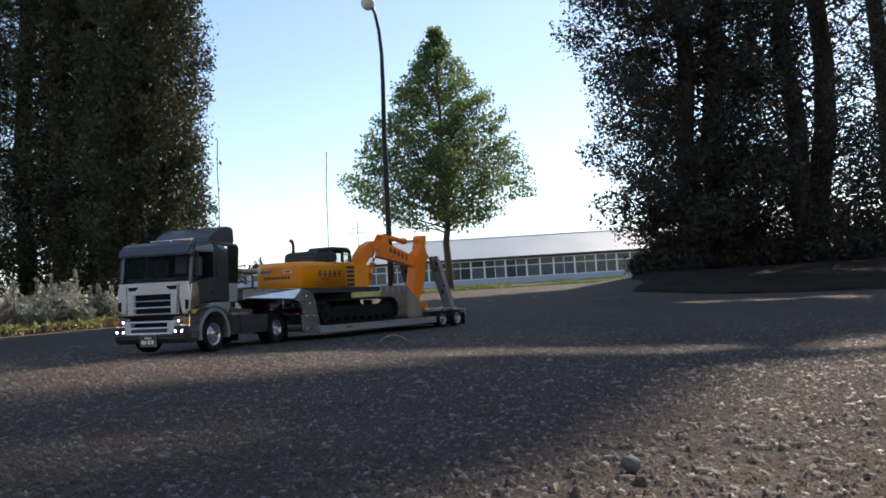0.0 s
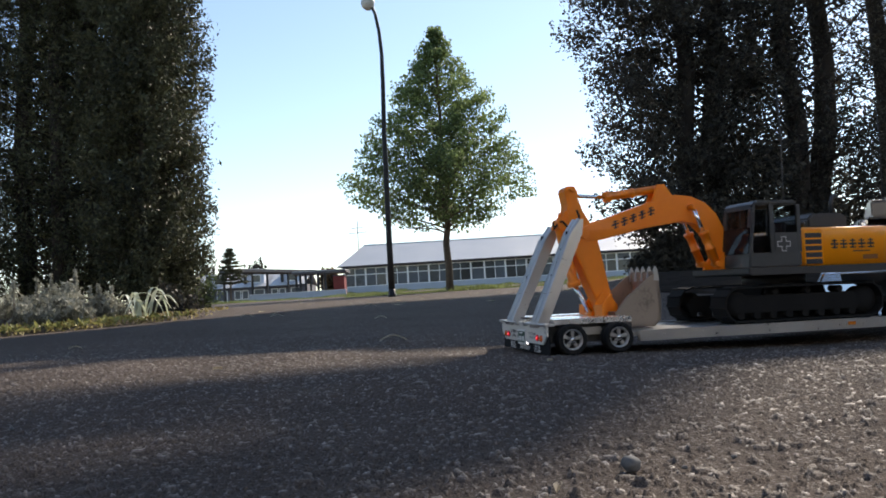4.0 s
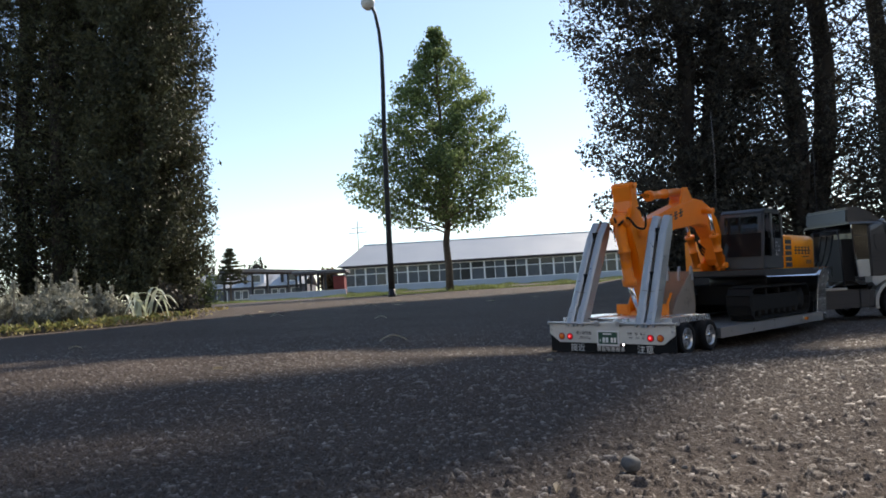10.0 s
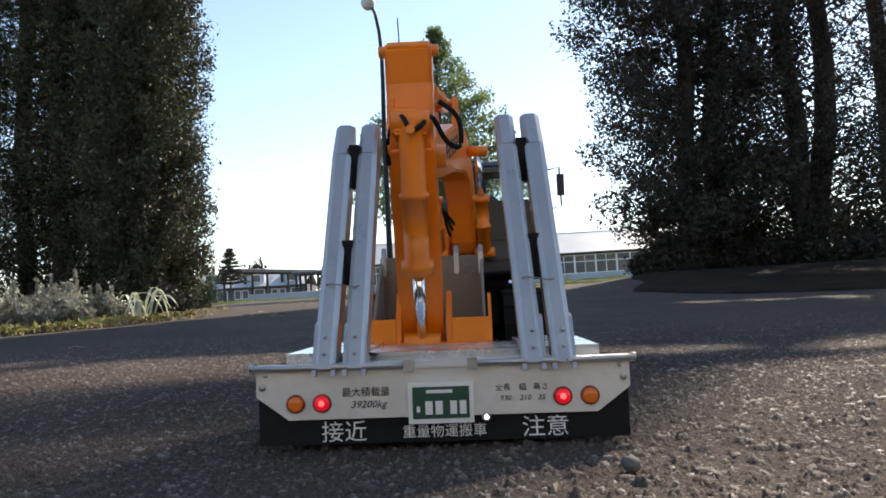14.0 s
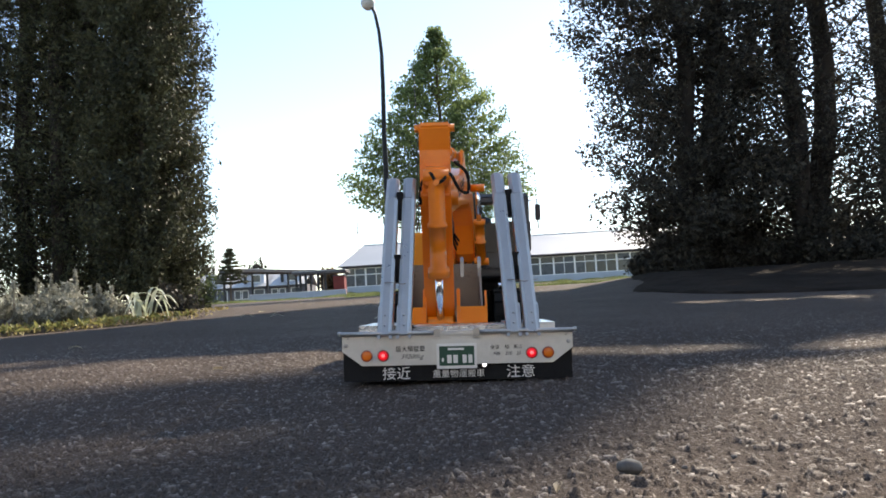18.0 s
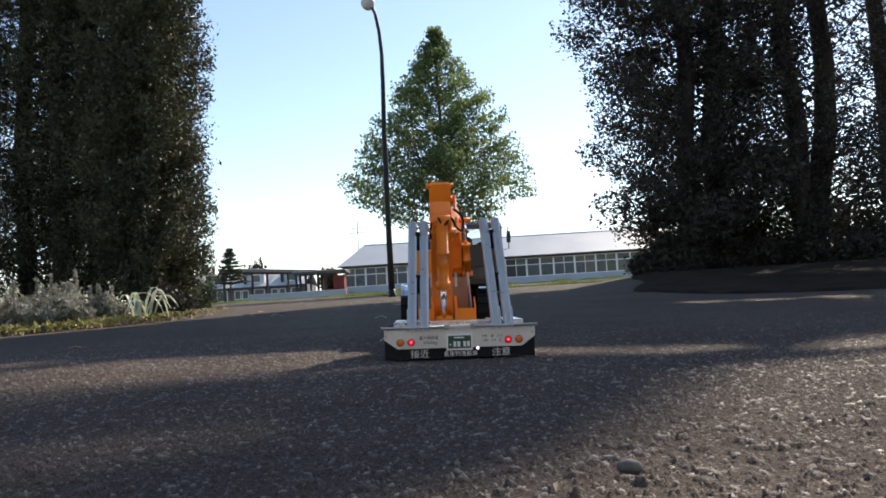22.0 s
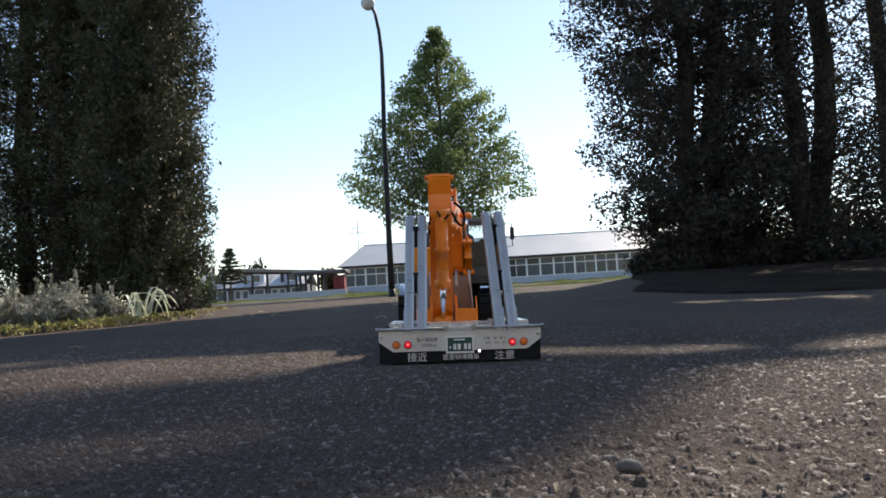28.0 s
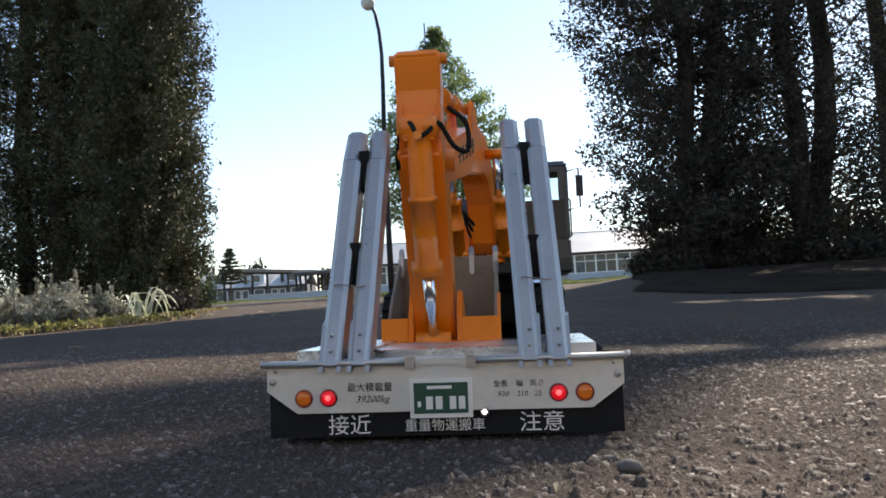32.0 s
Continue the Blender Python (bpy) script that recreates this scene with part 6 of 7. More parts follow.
def build_tractor(t):
    for s in (-1, 1):
        X = lambda a, b: (min(s * a, s * b), max(s * a, s * b))
        WHEELS_C.append(wheel(t, s * 0.0750, AXLE_F, 0.0345, 0.024, 8))
        WHEELS_C.append(wheel(t, s * 0.0690, AXLE_R, 0.0345, 0.036, 6))
        part("frame_rail", box(s * 0.030 - 0.004, s * 0.030 + 0.004, -0.135, 0.255, 0.052, 0.070, 0.001), CHARCOAL, t)
        # side skirt of two panels with pressed lines and a step slot
        sk = part("side_skirt", prism([(-0.0075, 0.029), (0.1020, 0.029), (0.1020, 0.0695), (-0.0125, 0.0695)], *X(0.074, 0.0860), 0.0012), PAINT, t)
        part("side_skirt", prism([(0.1060, 0.029), (0.1455, 0.029), (0.1445, 0.056), (0.1480, 0.066), (0.1480, 0.0695), (0.1060, 0.0695)], *X(0.074, 0.0858), 0.0012), PAINT, t)
        for y0_, y1_, z in ((0.0, 0.1000, 0.0610), (0.004, 0.1000, 0.0385), (0.110, 0.133, 0.0630), (0.110, 0.133, 0.0385)):
            part("skirt_line", box(*X(0.0858, 0.0863), y0_, y1_, z, z + 0.0012), INK, sk)
        part("step_slot", box(*X(0.0855, 0.0864), 0.1320, 0.1385, 0.0385, 0.0635, 0.0004), INK, sk)
        part("bracket", box(*X(0.070, 0.084), 0.1025, 0.1055, 0.0290, 0.0695, 0.0006), PAINT, t)
        # rear fender
        arc = [(AXLE_R + 0.0440 * math.cos(a), 0.0345 + 0.0425 * math.sin(a)) for a in np.linspace(-0.25, math.pi + 0.25, 18)]
        arc2 = [(AXLE_R + 0.0415 * math.cos(a), 0.0345 + 0.0400 * math.sin(a)) for a in np.linspace(math.pi + 0.25, -0.25, 18)]
        part("rear_fender", prism(arc + arc2, s * 0.069 - 0.0195, s * 0.069 + 0.0195), RUBBER, t)
        part("mud_flap", box(s * 0.069 - 0.018, s * 0.069 + 0.018, AXLE_R - 0.047, AXLE_R - 0.0450, 0.006, 0.036), RUBBER, t)
        l = part("tail_lamp", box(s * 0.060 - 0.014, s * 0.060 + 0.014, -0.142, -0.136, 0.050, 0.060, 0.001), CHARCOAL, t)
        part("lens", box(s * 0.064 - 0.006, s * 0.064 + 0.006, -0.1435, -0.142, 0.052, 0.058, 0.0006), glow("red_lamp_dim", (1.0, 0.05, 0.04), 0.25, (0.5, 0.02, 0.02)), l, "lit red lens")
    part("rear_bumper", box(-0.070, 0.070, -0.136, -0.130, 0.048, 0.062, 0.001), CHARCOAL, t)
    for x in (-0.035, 0.035):
        part("reflector", box(x - 0.012, x + 0.012, -0.1375, -0.1362, 0.038, 0.047, 0.0005), SATIN, t)
    for y in (AXLE_R, AXLE_F):
        part("axle", tube([(-0.066, y, 0.0345), (0.066, y, 0.0345)], 0.006, 10), CHARCOAL, t)
    part("fifth_wheel", prism([(-0.035, 0.0705), (0.030, 0.0705), (0.032, 0.086), (-0.040, 0.080)], -0.030, 0.030, 0.001), STEEL, t)
    part("catwalk", box(-0.060, 0.060, 0.030, 0.095, 0.071, 0.076, 0.001), ALU, t)
    part("fuel_tank", lathe([(-0.005, 0.0), (-0.005, 0.018), (0.075, 0.018), (0.075, 0.0)], 18, "y", (-0.056, 0.03, 0.052)), ALU, t)
    # cab: lower body, sleeper, roof and pillars round an open compartment
    low = [(0.141, 0.1005), (0.141, 0.1520), (0.2060, 0.1520), (0.2722, 0.1400), (0.2750, 0.108), (0.268, 0.088), (0.248, 0.088), (0.243, 0.096), (0.228, 0.1010), (0.190, 0.1030), (0.160, 0.1005)]
    cab = part("cab", prism(low, -0.0865, 0.0865, 0.003), PAINT, t, "glossy dark gunmetal sleeper cab")
    part("sleeper", prism([(0.141, 0.1522), (0.141, 0.205), (0.146, 0.216), (0.160, 0.222), (0.178, 0.2245), (0.1895, 0.2244), (0.1895, 0.1522)], -0.0865, 0.0865, 0.003), PAINT, cab)
    part("roof", prism([(0.1897, 0.204), (0.1897, 0.2244), (0.205, 0.2275), (0.236, 0.2280), (0.252, 0.2215), (0.2585, 0.2130), (0.2635, 0.204)], -0.0865, 0.0865, 0.003), PAINT, cab)
    part("dashboard", prism([(0.236, 0.1475), (0.2690, 0.1415), (0.2660, 0.1500), (0.243, 0.1535)], -0.080, 0.080, 0.001), CHARCOAL, cab)
    for x in (-0.040, 0.040):
        part("seat", prism([(0.196, 0.1522), (0.228, 0.1522), (0.228, 0.160), (0.206, 0.160), (0.199, 0.192), (0.192, 0.192)], x - 0.016, x + 0.016, 0.002), CHARCOAL, cab)
    # pale panel added inside, in place of a reflection on the windscreen
    part("bunk_panel", box(-0.020, 0.012, 0.1900, 0.1915, 0.1640, 0.2010, 0.0008), mat("pale_reflection", (0.42, 0.42, 0.41), 0.7), cab, "pale grey panel standing in for a windscreen reflection")
    part("steering_wheel", tube([(0.040 + 0.014 * math.cos(a), 0.2400 - 0.005 * math.sin(a), 0.168 + 0.013 * math.sin(a)) for a in np.linspace(0, 6.28, 18)], 0.0012, 6), INK, cab)
    for s in (-1, 1):
        X = lambda a, b: (min(s * a, s * b), max(s * a, s * b))
        part("pillar", prism([(0.2635, 0.2042), (0.2722, 0.1402), (0.2655, 0.1414), (0.2565, 0.2042)], *X(0.0790, 0.0862)), PAINT, cab)
        door = part("door", prism([(0.1965, 0.116), (0.2535, 0.110), (0.2560, 0.1410), (0.2060, 0.1500), (0.1965, 0.1500)], *X(0.0860, 0.0871), 0.0004), PAINT, cab)
        part("door_window", prism([(0.1900, 0.1524), (0.2060, 0.1524), (0.2640, 0.1422), (0.2560, 0.2036), (0.1900, 0.2036)], *X(0.0845, 0.0853)), CAB_GLASS, door, "tinted side window")
        part("window_pillar", box(*X(0.0838, 0.0862), 0.1900, 0.1960, 0.1524, 0.2036), PAINT, door)
        part("door_handle", box(*X(0.0870, 0.0884), 0.199, 0.207, 0.1165, 0.1230, 0.0008), INK, door)
        # blind sleeper window: a rounded pressed panel with a dark joint
        ring = [(0.154, 0.196), (0.187, 0.197), (0.187, 0.152), (0.164, 0.1545), (0.157, 0.162), (0.153, 0.176)]
        part("window_joint", prism(ring, *X(0.0862, 0.0868), 0.0002), INK, cab)
        part("side_window", prism([(a * 0.94 + 0.0102, b * 0.955 + 0.0079) for a, b in ring], *X(0.0864, 0.0873), 0.0003), PAINT, cab)
        part("trim_line", box(*X(0.0864, 0.0876), 0.1420, 0.2300, 0.1440, 0.1454), INK, cab)
        part("trim_line", box(*X(0.0864, 0.0870), 0.1430, 0.1955, 0.1350, 0.1362), INK, cab)
        # side deflector behind the cab, mirror-bright above a white foot
        part("deflector", prism([(0.1055, 0.1400), (0.1398, 0.1400), (0.1398, 0.2210), (0.0990, 0.2225), (0.0985, 0.2140)], *X(0.0800, 0.0845), 0.0012), DARK_CHROME, t, "mirror-bright side deflector")
        part("deflector_line", box(*X(0.0843, 0.0848), 0.1000, 0.1390, 0.1945, 0.1955), INK, t)
        part("deflector_foot", prism([(0.1095, 0.1000), (0.1400, 0.1000), (0.1396, 0.1396), (0.1058, 0.1396)], *X(0.0795, 0.0848), 0.0012), PANEL, t, "plain white lower panel")
        # wheel arch and the panel above it
        a_out = [(0.198 + 0.0535 * math.cos(a), 0.0370 + 0.0520 * math.sin(a)) for a in np.linspace(-0.24, math.pi + 0.24, 24)]
        a_in = [(0.198 + 0.0450 * math.cos(a), 0.0370 + 0.0440 * math.sin(a)) for a in np.linspace(math.pi + 0.28, -0.28, 24)]
        part("wheel_arch", prism(a_out + a_in, *X(0.0600, 0.0885), 0.0010), PANEL, t, "silver wheel arch")
        part("arch_panel", prism([(0.1405, 0.0995), (0.2130, 0.0995), (0.2260, 0.0900), (0.2150, 0.0905), (0.1960, 0.0925), (0.1780, 0.0905), (0.1640, 0.0840), (0.1500, 0.0770), (0.1405, 0.0860)], *X(0.0640, 0.0868), 0.0008), PANEL, t)
        st = part("step_box", prism([(0.2495, 0.030), (0.281, 0.030), (0.284, 0.050), (0.281, 0.078), (0.2440, 0.078), (0.2500, 0.050)], *X(0.0560, 0.0880), 0.0015), CHROME, t, "bright entry steps")
        part("step_plate", box(*X(0.0700, 0.0884), 0.2455, 0.2800, 0.0725, 0.0775, 0.0006), CHROME, st)
        for z in (0.042, 0.059, 0.0705):
            part("step_gap", box(*X(0.0872, 0.0886), 0.2500, 0.2805, z, z + 0.0020), INK, st)
        # headlamp and fog lamps
        hd = part("headlamp", prism([(s * 0.052, 0.060), (s * 0.084, 0.058), (s * 0.086, 0.072), (s * 0.080, 0.076), (s * 0.054, 0.074)], 0.280, 0.2885, 0.001, axis="y"), HEAD_OFF, t)
        part("bulb", lathe([(0.2872, 0.0028), (0.2887, 0.0022), (0.2889, 0)], 14, "y", (s * 0.066, 0, 0.066)), WHITE_ON, hd, "lit headlamp bulb")
        part("turn_lamp", box(*X(0.0780, 0.0875), 0.2840, 0.2890, 0.0600, 0.0700, 0.001), glow("amber_lamp_front", (1.0, 0.35, 0.02), 0.04, (0.35, 0.13, 0.02)), hd, "amber corner lens")
        for x in (0.0620, 0.0770):
            f = part("fog_lamp", lathe([(0.2900, 0.0050), (0.2950, 0.0050), (0.2950, 0.0040), (0.2932, 0.0036)], 16, "y", (s * x, 0, 0.0460)), CHARCOAL, t)
            part("lens", lathe([(0.2930, 0.0030), (0.2938, 0.0020), (0.2940, 0)], 14, "y", (s * x, 0, 0.0460)), WHITE_ON, f, "lit fog lamp")
        # mirrors
        ma = part("mirror_arm", tube([(s * 0.0860, 0.252, 0.206), (s * 0.0905, 0.256, 0.201), (s * 0.0915, 0.257, 0.156), (s * 0.0860, 0.255, 0.149)], 0.0014, 8), CHARCOAL, t)
        part("mirror", box(*X(0.0872, 0.0965), 0.2500, 0.2590, 0.1560, 0.1920, 0.002), CHARCOAL, ma)
        # corner air vane and grille cheek
        part("corner_vane", prism([(s * 0.0625, 0.1388), (s * 0.084, 0.1388), (s * 0.087, 0.1200), (s * 0.085, 0.0860), (s * 0.068, 0.0810), (s * 0.0605, 0.1200)], 0.2740, 0.2800, 0.0015, axis="y"), SILVER, t, "bright corner panel")
        wrap = part("corner_wrap", prism([(0.2480, 0.0960), (0.2700, 0.0900), (0.2765, 0.1080), (0.2745, 0.1385), (0.2540, 0.1420), (0.2500, 0.1200)], *X(0.0858, 0.0882), 0.0010), CHROME, t, "mirror-bright corner panel")
        part("wrap_line", box(*X(0.0881, 0.0885), 0.2505, 0.2755, 0.1150, 0.1162), INK, wrap)
        part("vane_slot", prism([(s * 0.0765, 0.1080), (s * 0.0848, 0.1060), (s * 0.0838, 0.0890), (s * 0.0770, 0.0870)], 0.2798, 0.2806, axis="y"), BLACK, t)
        part("wheel_well", box(*X(0.0560, 0.0600), 0.150, 0.246, 0.034, 0.078), BLACK, t)
        part("roof_marker", box(*X(0.060, 0.070), 0.2530, 0.2560, 0.2262, 0.2284), mat("amber_lens", (0.7, 0.2, 0.02), 0.2), cab)
    # roof spoiler
    part("roof_spoiler", prism([(0.096, 0.2275), (0.0985, 0.2600), (0.104, 0.2635), (0.125, 0.2640), (0.1395, 0.2612), (0.162, 0.2510), (0.182, 0.2380), (0.192, 0.2262)], -0.0780, 0.0780, 0.005), PAINT, t, "dark roof air deflector")
    part("spoiler_edge", prism([(0.097, 0.2228), (0.160, 0.2228), (0.176, 0.2248), (0.172, 0.2268), (0.097, 0.2270)], -0.0830, 0.0830, 0.0006), PAINT, t)
    part("roof_light_bar", tube([(-0.055, 0.216, 0.2325), (0.055, 0.216, 0.2325)], 0.0018, 8), CHROME, t)
    for x in (-0.05, 0.0, 0.05):
        part("bar_foot", box(x - 0.002, x + 0.002, 0.212, 0.220, 0.2265, 0.2325, 0.0005), CHROME, t)
    # windscreen, visor, wipers
    ws = [(0.2642, 0.2040), (0.2727, 0.1404), (0.2737, 0.1404), (0.2652, 0.2040)]
    part("windscreen", prism(ws, -0.0788, 0.0788), CAB_GLASS, cab, "clear windscreen")
    part("sun_visor", prism([(0.2640, 0.1990), (0.2775, 0.1955), (0.2795, 0.1990), (0.2760, 0.2100), (0.2680, 0.2195), (0.2540, 0.2262), (0.2525, 0.2220), (0.2600, 0.2130)], -0.0860, 0.0860, 0.0015), PAINT, cab)
    for s in (-1, 1):
        part("wiper", tube([(s * 0.055, 0.2752, 0.1425), (s * 0.012, 0.2742, 0.1545)], 0.0010, 6), INK, cab)
    # grille
    gr = part("grille", prism([(-0.0580, 0.1380), (0.0580, 0.1380), (0.0570, 0.0880), (0.0520, 0.0560), (-0.0520, 0.0560), (-0.0570, 0.0880)], 0.2600, 0.2752, 0.001, axis="y"), BLACK, t)
    part("nose_band", box(-0.0830, 0.0830, 0.2745, 0.2805, 0.1390, 0.1435, 0.001), SILVER, t)
    part("nose_panel", prism([(-0.0600, 0.1200), (0.0600, 0.1200), (0.0620, 0.1388), (-0.0620, 0.1388)], 0.2785, 0.2812, 0.001, axis="y"), SILVER, t, "bright nose panel")
    for s in (-1, 1):
        part("nose_vent", prism([(s * 0.0585, 0.1362), (s * 0.0330, 0.1358), (s * 0.0350, 0.1325), (s * 0.0420, 0.1285), (s * 0.0565, 0.1280)], 0.2811, 0.2816, axis="y"), BLACK, t, "black wedge vent")
        part("cheek_seam", prism([(s * 0.0604, 0.1370), (s * 0.0614, 0.1370), (s * 0.0592, 0.0800), (s * 0.0582, 0.0800)], 0.2834, 0.2838, axis="y"), BLACK, t)
        for z in (0.1150, 0.1015, 0.0880):
            part("cheek_step", prism([(s * 0.0455, z + 0.0030), (s * 0.0560, z + 0.0018), (s * 0.0560, z - 0.0022), (s * 0.0455, z - 0.0040)], 0.2833, 0.2846, 0.0005, axis="y"), SILVER, t)
    part("grille_gap", box(-0.0850, 0.0850, 0.2755, 0.2815, 0.0720, 0.0785), BLACK, t, "dark gap under the upper grille")
    # three upper slots between broad bright cheeks, two lower slots in a frame of their own
    for z0, z1, w, f in ((0.1053, 0.1083, 0.0600, 0.0), (0.0920, 0.0956, 0.0600, 0.0), (0.0793, 0.0823, 0.0600, 0.001), (0.0630, 0.0671, 0.0600, 0.006), (0.0508, 0.0550, 0.0580, 0.009), (0.0400, 0.0447, 0.0560, 0.0105)):
        part("grille_bar", prism([(0.2740 + f, z0), (0.2818 + f, z0), (0.2836 + f, z0 + 0.0007), (0.2843 + f, z0 + 0.0016), (0.2834 + f, z1 - 0.0008), (0.2812 + f, z1 - 0.0001), (0.2740 + f, z1)], -w, w), SILVER, gr, "bright bar")
    for s in (-1, 1):
        part("grille_cheek", prism([(s * 0.0450, 0.1198), (s * 0.0602, 0.1198), (s * 0.0598, 0.0793), (s * 0.0450, 0.0793)], 0.2752, 0.2834, 0.0008, axis="y"), SILVER, gr)
        part("grille_cheek", prism([(s * 0.0435, 0.0671), (s * 0.0600, 0.0671), (s * 0.0560, 0.0400), (s * 0.0435, 0.0400)], 0.2790, 0.2942, 0.0008, axis="y"), SILVER, gr)
    part("bumper", prism([(0.250, 0.022), (0.286, 0.022), (0.2940, 0.034), (0.2930, 0.052), (0.284, 0.058), (0.250, 0.058)], -0.0865, 0.0865, 0.003), PAINT, t, "dark glossy bumper")
    pl = part("plate_frame", box(-0.0200, 0.0200, 0.2940, 0.2965, 0.0170, 0.0400, 0.0008), CHROME, t)
    part("plate", box(-0.0175, 0.0175, 0.2965, 0.2970, 0.0195, 0.0375), SIGN_GREEN, pl)
    for x0, x1 in ((-0.0140, -0.0080), (-0.0055, 0.0005), (0.0045, 0.0085), (0.0100, 0.0150)):
        part("bar", box(x0, x1, 0.2970, 0.2974, 0.0215, 0.0295), WHITE, pl)
    part("bar", box(-0.008, 0.008, 0.2970, 0.2974, 0.0325, 0.0352), WHITE, pl)
    # behind the cab: frame, coils, stack
    rk = part("hose_rack", tube([(0.045, 0.100, 0.076), (0.045, 0.092, 0.208), (0.045, 0.098, 0.212), (-0.045, 0.098, 0.212), (-0.045, 0.092, 0.208), (-0.045, 0.100, 0.076)], 0.0020, 8), INK, t)
    for x in (-0.02, 0.0, 0.02):
        hose([(x, 0.098, 0.200), (x, 0.088, 0.160), (x + 0.004, 0.070, 0.130), (x, 0.050, 0.118), (x * 0.7, 0.040, 0.116)], 0.0017, t)
    part("cab_rear_unit", box(-0.040, 0.040, 0.104, 0.134, 0.090, 0.190, 0.003), CHARCOAL, t)
    part("mast_foot", lathe([(0.2630, 0.004), (0.2670, 0.003), (0.2675, 0)], 10, "z", (-0.045, 0.112, 0)), INK, t)
    part("mast", tube([(-0.045, 0.112, 0.2650), (-0.046, 0.112, 0.330), (-0.044, 0.113, 0.390), (-0.046, 0.112, 0.460)], 0.0010, 6), INK, t)


build_tractor(TC)
# the cab draws in a little towards its roof and its front corners
for ob in TC.children_recursive:
    if ob.name.split(".")[0] in {"roof", "sun_visor", "sleeper", "roof_spoiler", "spoiler_edge"}:
        for v in ob.data.vertices:
            v.co.x *= 1 - 0.07 * min(1.0, max(0.0, (v.co.z - 0.203) / 0.025)) ** 2 - 0.02 * min(1.0, max(0.0, (v.co.y - 0.262) / 0.015))

# ---- driving ----
def rolled(x, y, heading, a, b):
    """A pose on the ground: a and b are the axle places along the thing that carry it."""
    th = radians(heading)
    f2 = Vector((math.sin(th), math.cos(th), 0))
    pa, pb = Vector((x, y, 0)) + f2 * a, Vector((x, y, 0)) + f2 * b
    pa.z, pb.z = float(gz(pa.x, pa.y)), float(gz(pb.x, pb.y))
    fw = (pb - pa).normalized()
    rt = Vector((math.cos(th), -math.sin(th), 0))
    mid = (pa + pb) / 2
    rt.z = float(gz(mid.x + rt.x * 0.09, mid.y + rt.y * 0.09) - gz(mid.x - rt.x * 0.09, mid.y - rt.y * 0.09)) / 0.18
    rt = (rt - fw * rt.dot(fw)).normalized()
    up = rt.cross(fw)
    o = pa - fw * a
    return Matrix(((rt.x, fw.x, up.x, o.x), (rt.y, fw.y, up.y, o.y), (rt.z, fw.z, up.z, o.z), (0, 0, 0, 1)))


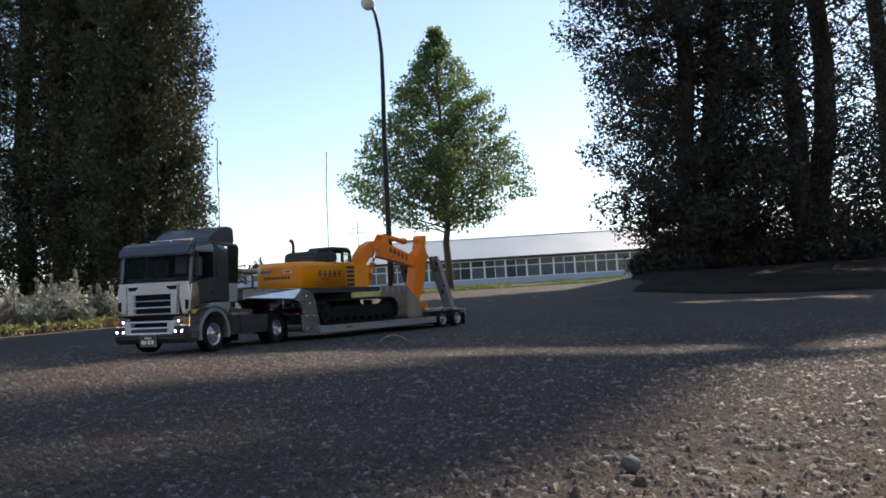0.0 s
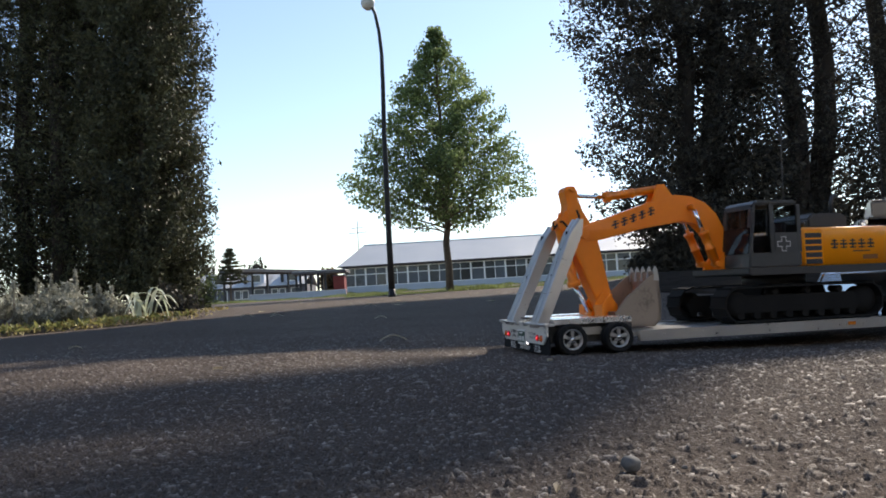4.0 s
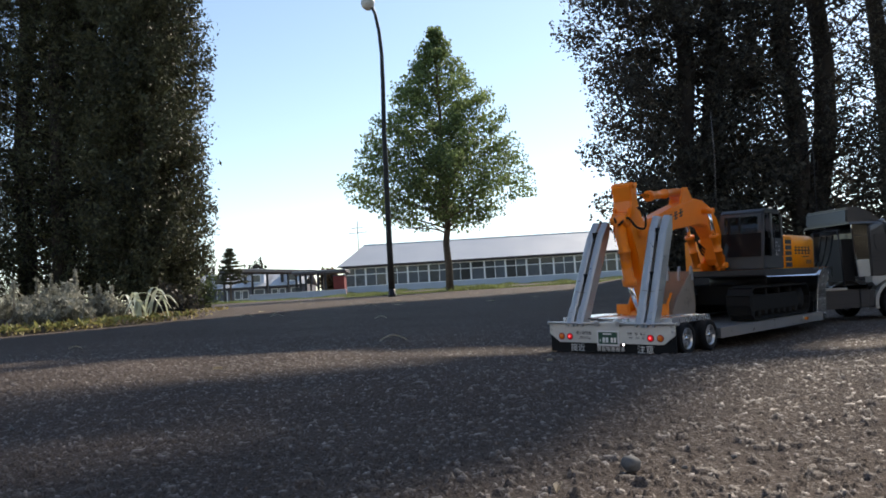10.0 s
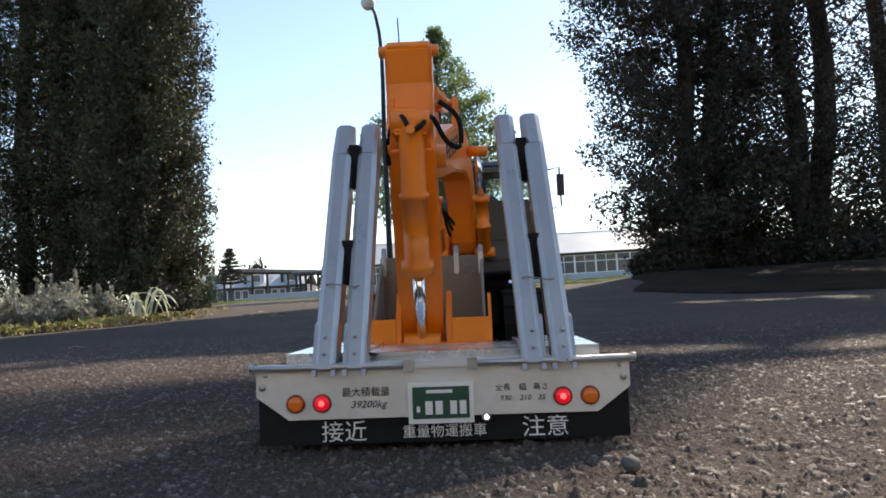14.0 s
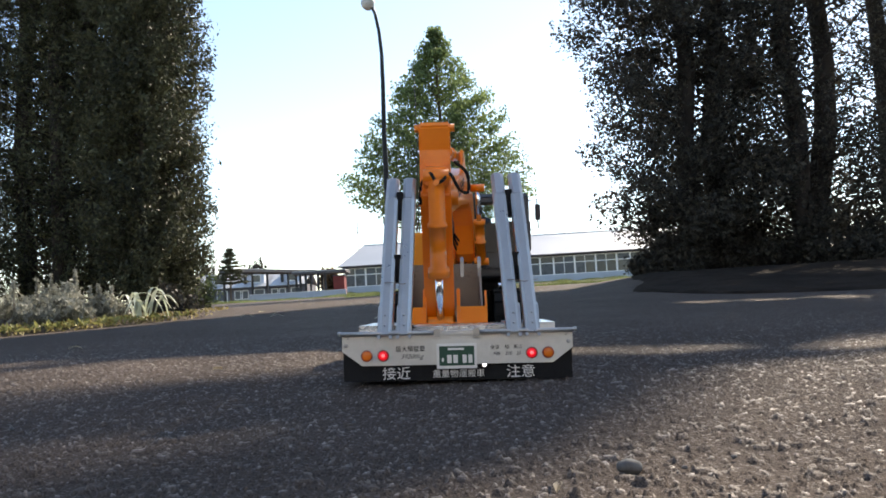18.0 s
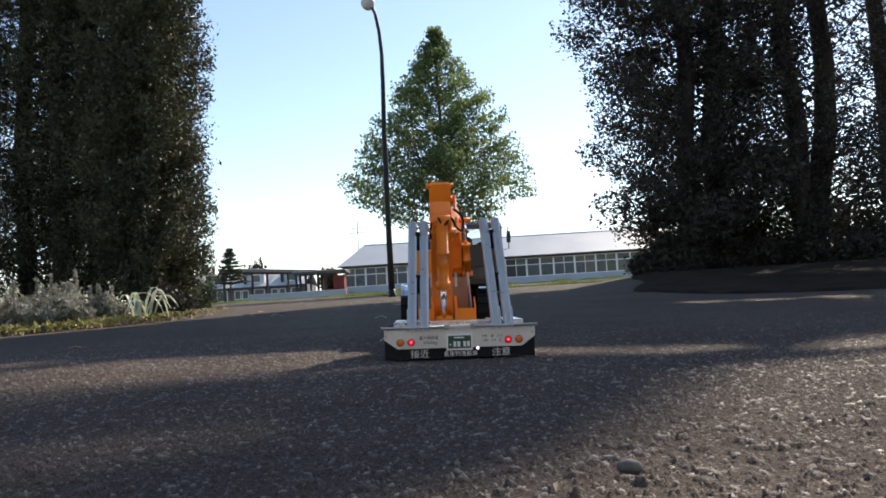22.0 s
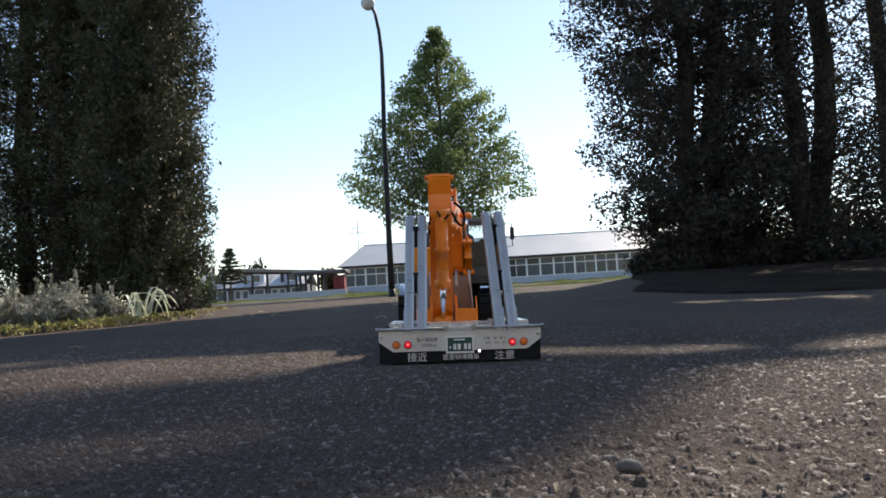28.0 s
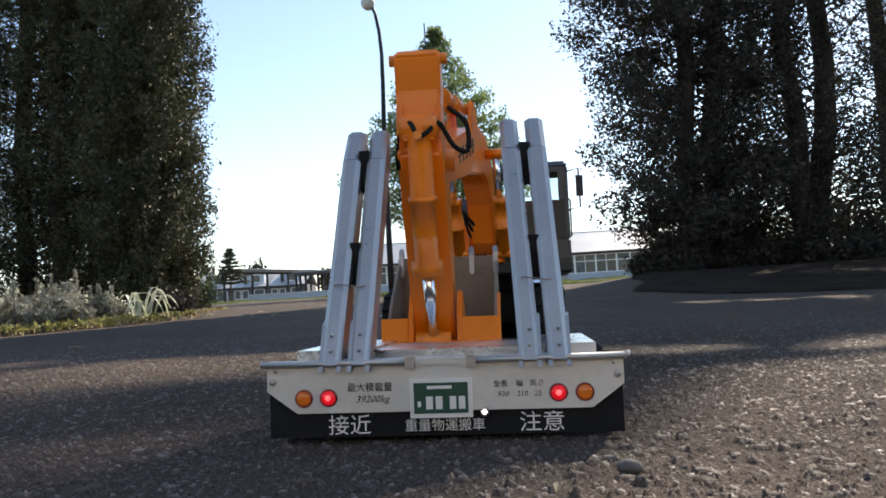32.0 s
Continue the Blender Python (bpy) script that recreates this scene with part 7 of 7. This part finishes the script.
def motions():
    # seconds, tail of the trailer x and y, heading of trailer and of tractor (to the right of +y)
    drive = [
        (0.0, -0.0392, 2.5371, 213.5, 198.2), (0.5, -0.1601, 2.3472, 206.6, 181.1), (1.0, -0.2403, 2.1827, 197.2, 164.2), (1.5, -0.2928, 1.9908, 184.3, 142.8),
        (2.0, -0.304, 1.7822, 168.4, 116.5), (2.5, -0.252, 1.6202, 149.5, 107.5), (3.0, -0.1801, 1.4856, 127.2, 64.0), (3.5, -0.0526, 1.3773, 102.1, 43.7),
        (4.0, 0.1291, 1.3449, 76.5, 19.0), (4.5, 0.3946, 1.4285, 59.5, 34.5), (5.0, 0.6517, 1.5834, 59.6, 71.3), (5.5, 0.8607, 1.704, 69.1, 99.1),
        (6.0, 0.8664, 1.71, 70.2, 105.1), (6.5, 0.8287, 1.6916, 67.6, 100.1), (7.0, 0.7601, 1.6514, 63.1, 84.7), (7.5, 0.6655, 1.596, 59.8, 70.2),
        (8.0, 0.571, 1.537, 58.3, 69.5), (8.5, 0.4653, 1.4616, 55.9, 80.1), (9.0, 0.3655, 1.3739, 50.4, 80.0), (9.5, 0.312, 1.3192, 46.9, 78.3),
        (10.0, 0.2565, 1.26, 43.1, 78.0), (10.5, 0.189, 1.1709, 36.9, 70.9), (11.0, 0.1378, 1.0968, 32.2, 56.8), (11.5, 0.0836, 0.992, 27.2, 57.7),
        (12.0, 0.0344, 0.8844, 21.5, 58.1), (12.5, 0.0077, 0.749, 12.7, 38), (13.0, 0.0011, 0.6632, 8.4, 28), (13.5, -0.0033, 0.5771, 4.9, 20),
        (14.0, -0.0068, 0.4851, 2.1, 11.0), (14.5, -0.0125, 0.3829, 1.3, 6.8), (15.0, -0.0139, 0.3191, 0.8, 5.9), (15.5, -0.0148, 0.2914, 0.7, 5.9),
        (16.0, -0.0157, 0.295, 0.8, 6.2), (16.5, -0.0163, 0.3258, 1.2, 6.6), (17.0, -0.0117, 0.3823, 1.4, 6.8), (17.5, -0.0028, 0.5369, 1.6, 3.3),
        (18.0, 0.0068, 0.7828, 1.2, 0.0), (18.5, 0.0105, 0.9085, 1.0, 0.5), (19.0, 0.0105, 0.9085, 1.0, 0.5), (20.2, 0.0105, 0.9085, 1.0, 0.5),
        (20.5, 0.0114, 0.9371, 0.4, 0.5), (21.0, 0.0137, 1.0494, -0.6, 0.5), (21.5, 0.016, 1.192, -1.6, -1.5), (22.0, 0.016, 1.192, -1.6, -1.5),
        (27.0, 0.016, 1.192, -1.6, -1.5), (27.5, 0.0165, 1.1658, -1.7, -1.5), (28.0, 0.0151, 1.11, -1.5, -1.5), (28.5, 0.015, 1.0462, -1.8, -2),
        (29.0, 0.0148, 0.9851, -2.3, -4), (29.5, 0.0147, 0.9191, -1.7, -6), (30.0, 0.0124, 0.8185, 0.1, -7), (30.5, 0.0072, 0.7138, 2.2, -7),
        (31.0, 0.003, 0.6281, 3.8, -6), (31.5, -0.0022, 0.5641, 5.0, -5), (32.0, -0.0066, 0.5055, 5.7, -4)]
    d = np.array(drive)
    T = d[:, 0]
    slope = np.zeros_like(d)          # limited slopes, so that it stands still between equal rows
    for k in range(1, len(d) - 1):
        a, b = (d[k] - d[k - 1]) / (T[k] - T[k - 1]), (d[k + 1] - d[k]) / (T[k + 1] - T[k])
        slope[k] = np.where(a * b > 0, 2 * a * b / np.where(a + b == 0, 1, a + b), 0)
    slope[0], slope[-1] = (d[1] - d[0]) / (T[1] - T[0]), (d[-1] - d[-2]) / (T[-1] - T[-2])

    def state(t):
        k = min(max(int(np.searchsorted(T, t) - 1), 0), len(T) - 2)
        h = T[k + 1] - T[k]
        u = (t - T[k]) / h
        return (d[k] * (1 + 2 * u) * (1 - u) ** 2 + h * slope[k] * u * (1 - u) ** 2
                + d[k + 1] * u * u * (3 - 2 * u) + h * slope[k + 1] * u * u * (u - 1))

    steps = [k / 10 for k in range(321)]
    trail, tract = [], []
    for t in steps:
        _, x, y, th, ph = state(t)
        kx, ky = x + KING * math.sin(radians(th)), y + KING * math.cos(radians(th))
        m = rolled(x, y, th, AXLE_T, KING)
        trail.append((t, m))
        tract.append((t, rolled(kx, ky, ph, AXLE_R, AXLE_F)))
    # the loose stone is turned over when the tail comes back over it
    p = STONE.matrix_world.copy()
    q = pose(0.0870, 0.402, float(gz(0.0870, 0.402)) - 0.0012, 6, -6, 88)
    walk(STONE, [(0, p), (14.6, p), (15.2, q), (32, q)])
    walk(TR, trail)
    walk(EX, trail)
    walk(TC, tract)
    # the wheels roll by the way that their axle has gone
    for wheels, rows, axle, r in ((WHEELS_T, trail, AXLE_T, 0.025), (WHEELS_C, tract, 0.0, 0.0345)):
        gone, way = [0.0], [m @ Vector((0, axle, 0)) for _, m in rows]
        for k in range(1, len(rows)):
            fw = rows[k][1].to_3x3() @ Vector((0, 1, 0))
            gone.append(gone[-1] + (way[k] - way[k - 1]).dot(fw))
        for w in wheels:
            place = w.location.copy()
            keys = []
            for k in range(len(rows)):
                n = 1 if k == 0 else max(1, math.ceil(abs(gone[k] - gone[k - 1]) / r / 1.2))
                for j in range(n):
                    u = (j + 1) / n
                    t = rows[k][0] if k == 0 else rows[k - 1][0] + 0.1 * u
                    d = gone[k] if k == 0 else gone[k - 1] + (gone[k] - gone[k - 1]) * u
                    keys.append((t, Matrix.Translation(place) @ Matrix.Rotation(-d / r, 4, "X")))
            walk(w, keys)


motions()
